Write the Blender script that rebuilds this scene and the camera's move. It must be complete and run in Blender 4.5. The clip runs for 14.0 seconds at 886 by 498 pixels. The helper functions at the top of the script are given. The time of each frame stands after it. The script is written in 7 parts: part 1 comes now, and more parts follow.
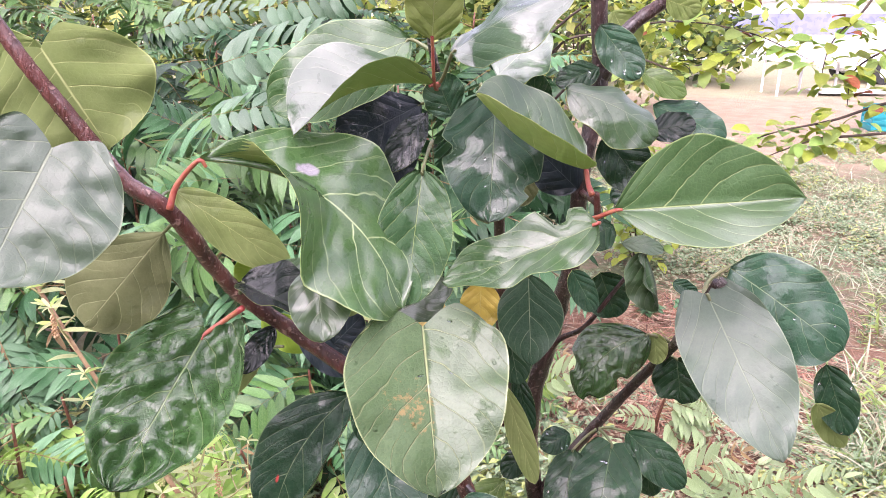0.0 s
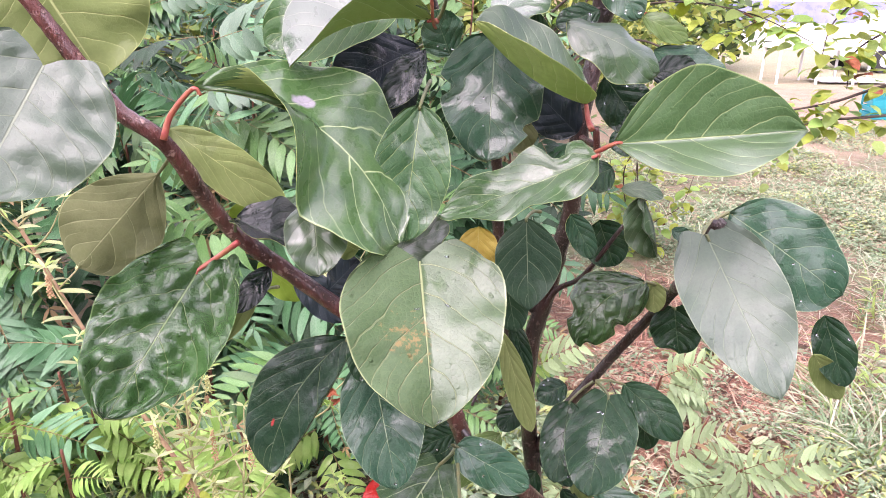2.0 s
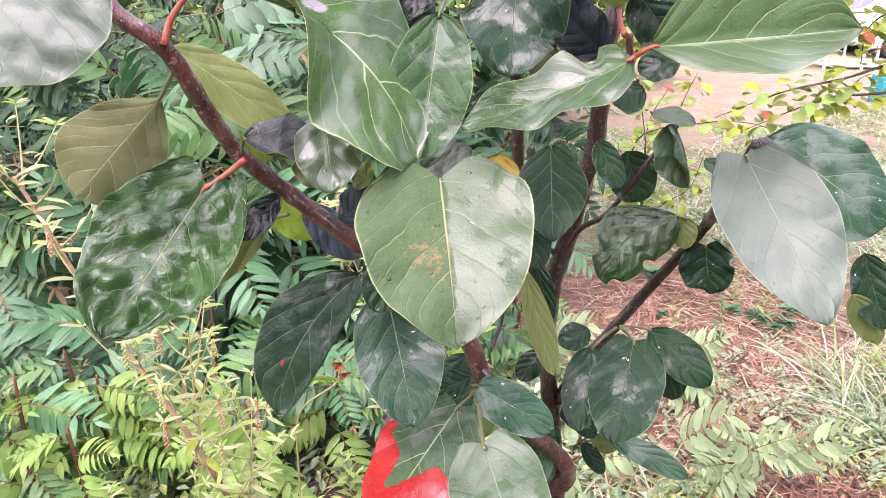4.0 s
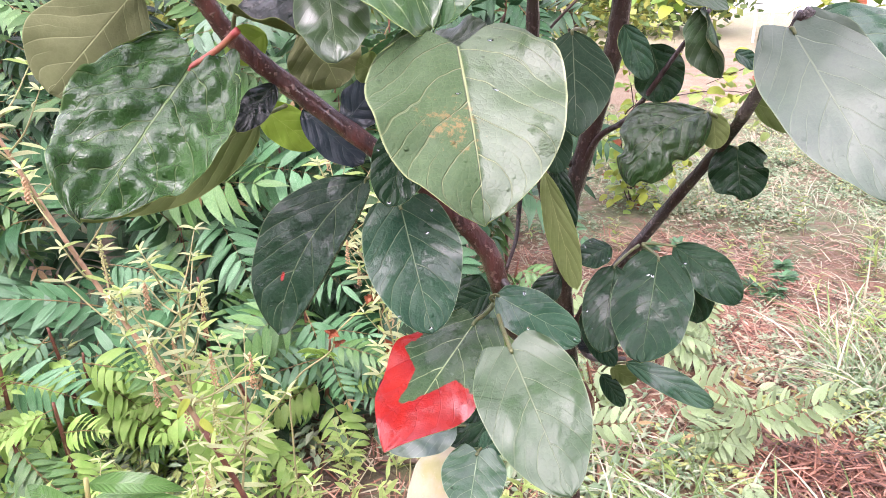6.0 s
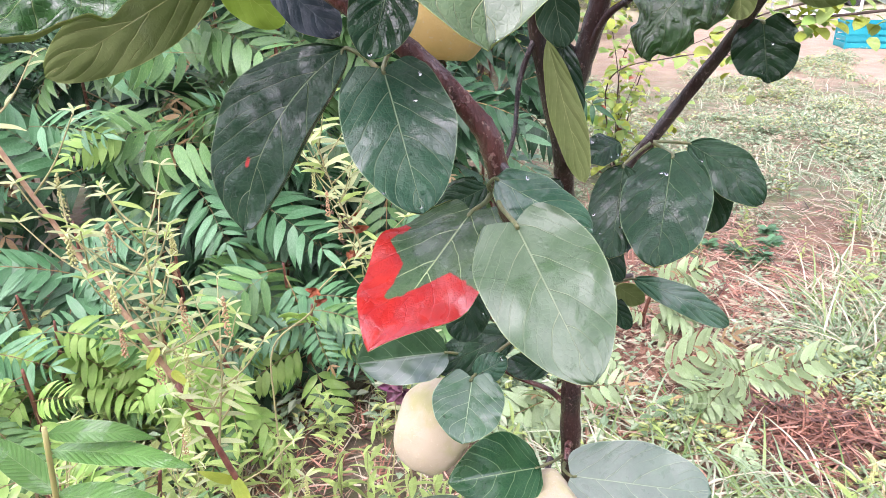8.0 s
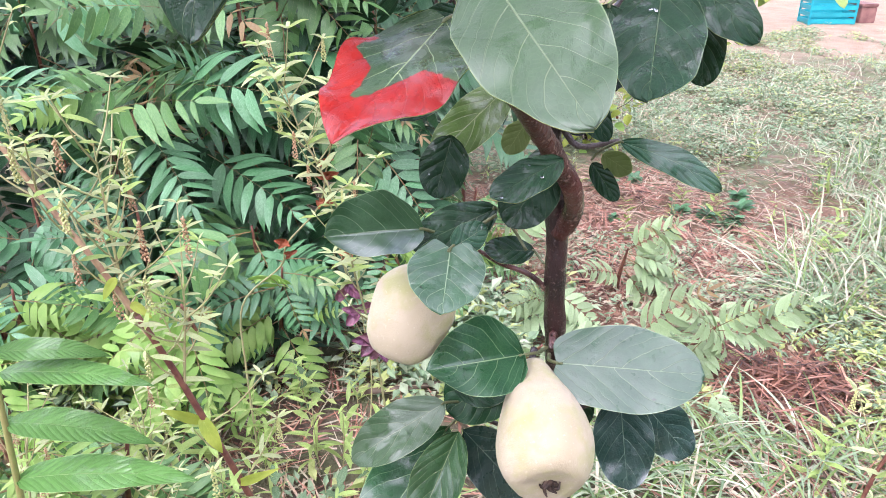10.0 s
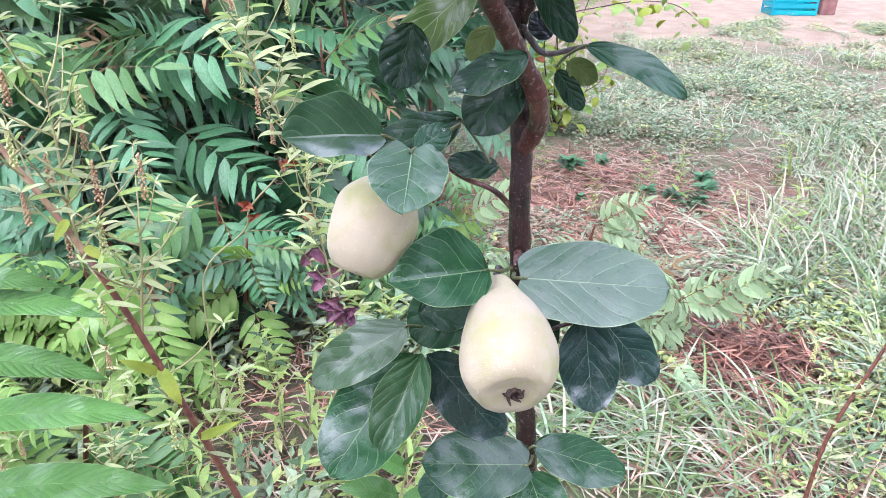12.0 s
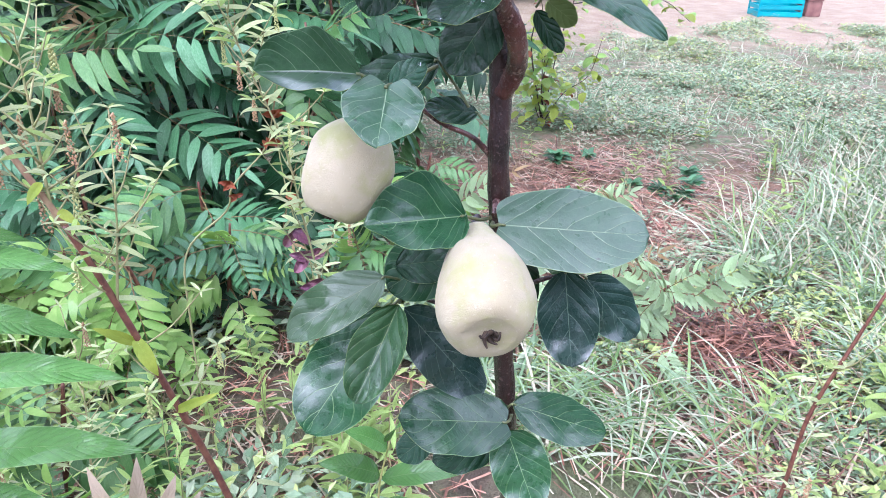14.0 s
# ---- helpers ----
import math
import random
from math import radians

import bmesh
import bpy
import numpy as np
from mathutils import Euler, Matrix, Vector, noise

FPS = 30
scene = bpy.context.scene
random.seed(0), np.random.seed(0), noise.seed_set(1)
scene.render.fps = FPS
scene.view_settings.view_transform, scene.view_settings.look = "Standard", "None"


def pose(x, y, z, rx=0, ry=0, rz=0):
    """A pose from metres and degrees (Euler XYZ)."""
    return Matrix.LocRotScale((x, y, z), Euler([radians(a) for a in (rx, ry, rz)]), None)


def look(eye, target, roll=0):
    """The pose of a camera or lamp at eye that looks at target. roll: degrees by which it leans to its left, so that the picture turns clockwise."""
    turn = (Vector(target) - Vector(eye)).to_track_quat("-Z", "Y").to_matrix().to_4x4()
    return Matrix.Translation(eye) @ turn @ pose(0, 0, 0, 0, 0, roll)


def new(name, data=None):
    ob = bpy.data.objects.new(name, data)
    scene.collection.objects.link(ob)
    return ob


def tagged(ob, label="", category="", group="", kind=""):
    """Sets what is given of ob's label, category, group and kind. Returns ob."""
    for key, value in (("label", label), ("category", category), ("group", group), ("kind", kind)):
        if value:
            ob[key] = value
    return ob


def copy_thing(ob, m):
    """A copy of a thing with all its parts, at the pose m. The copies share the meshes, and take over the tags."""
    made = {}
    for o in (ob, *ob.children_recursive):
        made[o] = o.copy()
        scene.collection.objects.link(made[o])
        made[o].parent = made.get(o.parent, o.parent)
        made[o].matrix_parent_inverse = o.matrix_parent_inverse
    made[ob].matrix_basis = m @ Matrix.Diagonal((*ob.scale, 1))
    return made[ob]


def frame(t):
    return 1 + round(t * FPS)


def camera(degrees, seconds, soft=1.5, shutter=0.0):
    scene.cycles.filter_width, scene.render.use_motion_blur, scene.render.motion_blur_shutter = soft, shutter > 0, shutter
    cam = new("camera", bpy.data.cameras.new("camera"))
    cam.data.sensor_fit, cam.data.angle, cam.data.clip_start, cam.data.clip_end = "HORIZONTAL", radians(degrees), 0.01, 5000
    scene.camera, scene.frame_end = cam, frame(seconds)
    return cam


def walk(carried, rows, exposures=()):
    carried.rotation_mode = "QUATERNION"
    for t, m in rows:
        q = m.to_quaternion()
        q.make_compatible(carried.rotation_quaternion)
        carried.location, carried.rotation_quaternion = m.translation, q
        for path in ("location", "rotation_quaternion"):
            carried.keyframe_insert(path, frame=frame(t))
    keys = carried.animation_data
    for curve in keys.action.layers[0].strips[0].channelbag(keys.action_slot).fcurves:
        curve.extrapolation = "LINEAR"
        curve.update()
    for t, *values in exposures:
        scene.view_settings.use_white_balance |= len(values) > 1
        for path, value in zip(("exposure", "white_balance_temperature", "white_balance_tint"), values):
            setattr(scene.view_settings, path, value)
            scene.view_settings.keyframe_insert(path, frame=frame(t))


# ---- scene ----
cam = camera(64.2, 14.0, 0.7)
METRES, EYE, TILT, LEAN, TURN = 0.5, 1.85, -19.0, 0.0, 0.0
ROWS = [
    (0.0, 0.0, 0.0, 0.0, 0.0, 0.0, -0.0),
    (0.5, 0.0012, 0.0057, -0.0185, 0.18, -0.43, -0.21),
    (1.0, 0.0055, -0.0051, -0.0331, 0.21, -0.73, -0.22),
    (1.5, 0.0006, -0.0096, -0.0516, 0.42, -0.99, -0.28),
    (2.0, 0.0006, 0.0089, -0.0707, -0.19, -0.99, -0.37),
    (2.5, -0.0027, 0.0338, -0.0955, 0.02, -1.12, -0.25),
    (3.0, -0.0119, 0.0529, -0.1145, 0.15, -1.57, -0.21),
    (3.5, -0.0139, 0.0591, -0.137, 0.25, -1.68, -0.29),
    (6.0, -0.0587, 0.1579, -0.2855, -0.9, -2.97, 0.85),
    (6.5, -0.052, 0.1852, -0.3174, -1.28, -3.37, 0.99),
    (7.0, -0.055, 0.2278, -0.3536, -1.35, -4.36, 1.04),
    (7.5, -0.0618, 0.2547, -0.3829, -2.31, -4.29, 0.82),
    (8.0, -0.0693, 0.2793, -0.4107, -2.35, -4.74, 1.37),
    (8.5, -0.0674, 0.3222, -0.4686, -3.0, -5.58, 1.93),
    (11.0, -0.0794, 0.3589, -0.6796, -6.09, -6.02, 2.15),
    (11.5, -0.0684, 0.3673, -0.7196, -6.95, -6.57, 2.09),
    (12.0, -0.0684, 0.364, -0.7404, -7.14, -6.61, 2.09),
    (12.5, -0.0796, 0.3624, -0.7526, -7.4, -6.16, 2.23),
    (13.0, -0.0668, 0.353, -0.7687, -7.65, -5.99, 2.07),
    (13.5, -0.0698, 0.3643, -0.8156, -7.88, -6.46, 1.88),
    (14.0, -0.0525, 0.3725, -0.8329, -8.09, -6.57, 1.7),
]
TINTS = [(0.0, 2.36, 6380, 37), (3.5, 2.41, 6380, 38), (6.5, 2.44, 6250, 34), (8.5, 2.38, 6030, 30), (11.0, 2.28, 5680, 27), (14.0, 2.23, 5280, 24.5)]
walk(cam, [(t, pose(0, 0, EYE, TILT, LEAN, TURN) @ pose(METRES * x, METRES * y, METRES * z, 90 + pitch, roll, yaw)) for t, x, y, z, yaw, pitch, roll in ROWS], TINTS)

# ---- light: a bright overcast sky with a broad soft sun ----
world = bpy.data.worlds.new("overcast_sky")
scene.world = world
world.use_nodes = True
wn, wl = world.node_tree.nodes, world.node_tree.links
sky = wn.new("ShaderNodeTexSky")
sky.sky_type, sky.sun_disc = "NISHITA", False
sky.sun_elevation, sky.sun_rotation = radians(56), radians(212)
sky.air_density, sky.dust_density, sky.ozone_density = 1.0, 3.0, 1.0
grey = wn.new("ShaderNodeHueSaturation")
grey.inputs["Saturation"].default_value = 0.4
wl.new(sky.outputs["Color"], grey.inputs["Color"])
wl.new(grey.outputs["Color"], wn["Background"].inputs["Color"])
wn["Background"].inputs["Strength"].default_value = 0.10
sun = new("sun", bpy.data.lights.new("sun", "SUN"))
sun.data.energy, sun.data.angle, sun.data.color = 1.25, radians(140), (1.0, 0.96, 0.9)
sun.matrix_world = look((-5, -8, 14), (0, 0, 0))

# ---- materials ----
class Nodes:
    """A material and short ways to add nodes to it."""

    def __init__(self, name):
        self.mat = bpy.data.materials.new(name)
        self.mat.use_nodes = True
        self.t = self.mat.node_tree
        self.p = self.t.nodes["Principled BSDF"]

    def put(self, socket, value):
        if isinstance(value, bpy.types.NodeSocket):
            self.t.links.new(value, socket)
        else:
            socket.default_value = value

    def node(self, kind, out=0, **inputs):
        n = self.t.nodes.new("ShaderNode" + kind)
        for k, v in inputs.items():
            self.put(n.inputs[k.replace("_", " ")], v)
        return n.outputs[out]

    def math(self, op, a, b=0.0):
        n = self.t.nodes.new("ShaderNodeMath")
        n.operation = op
        self.put(n.inputs[0], a)
        self.put(n.inputs[1], b)
        return n.outputs[0]

    def ramp(self, x, a, b, c, d):
        n = self.t.nodes.new("ShaderNodeMapRange")
        for i, v in enumerate((x, a, b, c, d)):
            self.put(n.inputs[i], v)
        return n.outputs[0]

    def mix(self, f, a, b):
        n = self.t.nodes.new("ShaderNodeMix")
        n.data_type = "RGBA"
        self.put(n.inputs[0], f)
        self.put(n.inputs[6], a if isinstance(a, bpy.types.NodeSocket) else (*a, 1))
        self.put(n.inputs[7], b if isinstance(b, bpy.types.NodeSocket) else (*b, 1))
        return n.outputs[2]

    def noise(self, scale, detail=3.0, rough=0.55, vec=None, dist=0.0):
        n = self.t.nodes.new("ShaderNodeTexNoise")
        n.inputs["Scale"].default_value, n.inputs["Detail"].default_value = scale, detail
        n.inputs["Roughness"].default_value, n.inputs["Distortion"].default_value = rough, dist
        self.t.links.new(vec if vec else self.obj(), n.inputs["Vector"])
        return n.outputs["Fac"]

    def obj(self):
        return self.node("TexCoord", 3)

    def random(self):
        return self.node("ObjectInfo", 5)

    def bump(self, height, strength=0.5, distance=0.002):
        n = self.t.nodes.new("ShaderNodeBump")
        n.inputs["Strength"].default_value, n.inputs["Distance"].default_value = strength, distance
        self.put(n.inputs["Height"], height)
        self.put(self.p.inputs["Normal"], n.outputs[0])

    def done(self, colour, rough, **more):
        self.put(self.p.inputs["Base Color"], colour if isinstance(colour, bpy.types.NodeSocket) else (*colour, 1))
        self.put(self.p.inputs["Roughness"], rough)
        for k, v in more.items():
            self.put(self.p.inputs[k.replace("_", " ")], v)
        return self.mat


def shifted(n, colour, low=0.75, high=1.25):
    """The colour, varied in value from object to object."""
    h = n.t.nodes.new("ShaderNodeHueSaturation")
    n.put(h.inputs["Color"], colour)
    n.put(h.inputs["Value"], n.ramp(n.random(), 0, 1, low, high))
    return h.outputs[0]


def leaf_material(name, dark, light, vein, rough, wet, pairs=4.6, lean=0.24, relief=0.45, veining=0.75, sheen=0.0, thin=0.12, turned=0, spot=None, quilting=0.6, film=15.0, gloss=0.6, flat=0.5, coat=None, grain=45.0, half=0.0, vary=(0.75, 1.25)):
    """A leaf's face: midrib, side veins that sweep to the tip, a fine net between them, patches of rain film and blemishes.
    spot: (along, across, radius, colour) of a speckled stain; half: how much more film lies on one half; turned: one margin and the tip have gone red."""
    n = Nodes(name)
    sep = n.t.nodes.new("ShaderNodeSeparateXYZ")
    n.t.links.new(n.node("UVMap"), sep.inputs[0])
    u, v = sep.outputs[0], sep.outputs[1]
    # every leaf takes its noise from another place
    shift = n.t.nodes.new("ShaderNodeVectorMath")
    shift.operation = "ADD"
    n.put(shift.inputs[0], n.obj())
    n.put(shift.inputs[1], n.math("MULTIPLY", n.random(), 31.0))
    at = shift.outputs[0]
    a = n.math("ABSOLUTE", n.math("SUBTRACT", n.math("MULTIPLY", v, 2.0), 1.0))
    wob = n.ramp(n.noise(17.0, 3.0, 0.55, at), 0, 1, -0.45, 0.45)
    sweep = n.math("MULTIPLY", n.math("POWER", a, 1.15), pairs * lean * 1.6)
    side = n.math("MULTIPLY", n.math("SIGN", n.math("SUBTRACT", v, 0.5)), 0.17)
    phase = n.math("ADD", n.math("SUBTRACT", n.math("MULTIPLY", u, pairs), sweep), n.math("ADD", wob, side))
    d = n.math("SUBTRACT", 0.5, n.math("ABSOLUTE", n.math("SUBTRACT", n.math("FRACT", phase), 0.5)))
    side_vein = n.math("MULTIPLY", n.ramp(d, 0.005, 0.028, 1, 0), n.ramp(a, 0.2, 0.95, 1.0, 0.25))
    midrib = n.ramp(a, n.ramp(u, 0, 1, 0.010, 0.002), n.ramp(u, 0, 1, 0.026, 0.010), 1, 0)
    # the side veins fork before they reach the margin
    fork = n.math("SUBTRACT", 0.5, n.math("ABSOLUTE", n.math("SUBTRACT", n.math("FRACT", n.math("ADD", n.math("MULTIPLY", phase, 2.0), n.math("MULTIPLY", wob, 0.7))), 0.5)))
    side_vein = n.math("MAXIMUM", side_vein, n.math("MULTIPLY", n.ramp(fork, 0.01, 0.045, 0.55, 0), n.ramp(a, 0.38, 0.62, 0, 1)))
    net = n.t.nodes.new("ShaderNodeTexVoronoi")
    net.feature = "DISTANCE_TO_EDGE"
    net.inputs["Scale"].default_value = 330.0
    n.t.links.new(at, net.inputs["Vector"])
    fine = n.ramp(net.outputs["Distance"], 0.0, 0.12, 0.08, 0)
    veins = n.math("MAXIMUM", n.math("MAXIMUM", side_vein, midrib), fine)
    base = n.mix(n.ramp(n.noise(22.0, 4.0, 0.55, at), 0.36, 0.66, 0, 1), dark, light)
    base = n.mix(n.ramp(n.noise(160.0, 2.0, 0.55, at), 0.4, 0.75, 0, 0.35), base, [c * 0.6 for c in dark])
    col = n.mix(n.math("MULTIPLY", veins, veining), base, vein)
    if turned:
        sv = n.math("SUBTRACT", 1.0, n.math("MULTIPLY", v, 2.0)) if turned < 0 else n.math("SUBTRACT", n.math("MULTIPLY", v, 2.0), 1.0)
        rim = n.math("SUBTRACT", n.math("SUBTRACT", sv, n.ramp(u, 0.14, 0.30, 0.9, 0.0)), n.math("ADD", 0.42, n.ramp(n.math("ABSOLUTE", n.math("SUBTRACT", u, 0.34)), 0.03, 0.12, 0.40, 0)))
        line = n.math("ADD", n.ramp(sv, -0.35, 0.28, 0.44, 0.70), n.ramp(sv, -1.0, -0.35, 0.08, 0.0))
        end = n.math("SUBTRACT", u, line)
        rag = n.ramp(n.noise(60.0, 4.0, 0.6, at), 0.2, 0.8, -0.09, 0.09)
        hot = n.mix(n.ramp(n.noise(30.0, 3.0, 0.55, at), 0.35, 0.65, 0, 1), (0.25, 0.010, 0.012), (0.40, 0.024, 0.014))
        col = n.mix(n.ramp(n.math("ADD", n.math("MAXIMUM", rim, n.math("MULTIPLY", end, 2.2)), rag), -0.01, 0.01, 0, 1), col, hot)
    col = n.mix(n.ramp(a, 0.974, 0.992, 0, 0.0 if turned else 0.6), col, [min(1.0, 1.25 * c) for c in vein])
    if spot:
        du, dv = n.math("SUBTRACT", u, spot[0]), n.math("SUBTRACT", v, spot[1])
        far = n.math("SQRT", n.math("ADD", n.math("MULTIPLY", du, du), n.math("MULTIPLY", dv, dv)))
        dots = n.ramp(n.math("ADD", n.noise(230.0 if spot[2] > 0.1 else 20.0, 4.0, 0.7, at), n.ramp(far, 0, spot[2], 0.09 if spot[2] > 0.1 else 0.3, -0.16)), 0.52, 0.62, 0, 0.6 if spot[2] > 0.1 else 0.75)
        col = n.mix(dots, col, spot[3])
    col = shifted(n, col, *vary)
    wetter = n.math("ADD", n.noise(film, 8.0, 0.62, at, 0.6), n.ramp(v, 0.46, 0.54, -half, half))
    patch = n.ramp(wetter, 0.555 - 0.22 * wet, 0.61 - 0.21 * wet, 0, 1)
    # small beads and runs of water stand proud of the skin
    bead = n.t.nodes.new("ShaderNodeTexVoronoi")
    bead.inputs["Scale"].default_value = 170.0
    n.t.links.new(at, bead.inputs["Vector"])
    drops = n.math("MULTIPLY", n.ramp(bead.outputs["Distance"], 0.10, 0.26, 1, 0), n.ramp(n.noise(38.0, 3.0, 0.55, at), 0.56, 0.62, 0, 1 if wet > 0.2 else 0))
    r = n.ramp(n.noise(90.0, 2.0, 0.55, at), 0.3, 0.7, rough - 0.04, rough + 0.06)
    r = n.math("SUBTRACT", r, n.math("MULTIPLY", patch, (0.2 if coat else min(0.9, 0.5 + wet)) * (rough - 0.13)))
    n.put(n.p.inputs["Specular IOR Level"], n.ramp(patch, 0, 1, 0.20, gloss))
    quilt = n.math("MULTIPLY", n.ramp(d, 0.0, 0.35, 0, 1), n.ramp(a, 0.05, 0.3, 0.2, 1))
    cells = n.math("MULTIPLY", n.ramp(net.outputs["Distance"], 0.0, 0.35, 0, 1), 0.05)
    height = n.math("ADD", n.math("ADD", cells, n.math("MULTIPLY", quilt, quilting)), n.math("ADD", n.math("MULTIPLY", n.noise(grain, 5.0, 0.62, at), 1.15), n.math("ADD", n.math("MULTIPLY", veins, -0.6), n.math("MULTIPLY", drops, 0.55))))
    n.bump(n.math("MULTIPLY", height, n.ramp(patch, 0, 1, 1.0, 0.12 + 0.88 * flat)), relief, 0.0022)
    n.put(n.p.inputs["Coat Weight"], n.math("MULTIPLY", patch, coat[0] if coat else 0.15 + wet * 0.40 if wet else 0.0))
    n.p.inputs["Coat Roughness"].default_value, n.p.inputs["Coat IOR"].default_value = coat[1:] if coat else (0.09, 1.5)
    if sheen:
        n.p.inputs["Sheen Weight"].default_value, n.p.inputs["Sheen Roughness"].default_value = sheen, 0.5
    m = n.done(col, r)
    if thin:
        # a share of the light passes through the blade
        tl = n.t.nodes.new("ShaderNodeBsdfTranslucent")
        n.put(tl.inputs["Color"], n.mix(0.6, col, [min(1.0, c * 2.2) for c in light]))
        mx = n.t.nodes.new("ShaderNodeMixShader")
        mx.inputs[0].default_value = thin
        n.t.links.new(n.p.outputs[0], mx.inputs[1])
        n.t.links.new(tl.outputs[0], mx.inputs[2])
        n.t.links.new(mx.outputs[0], n.t.nodes["Material Output"].inputs["Surface"])
    return m


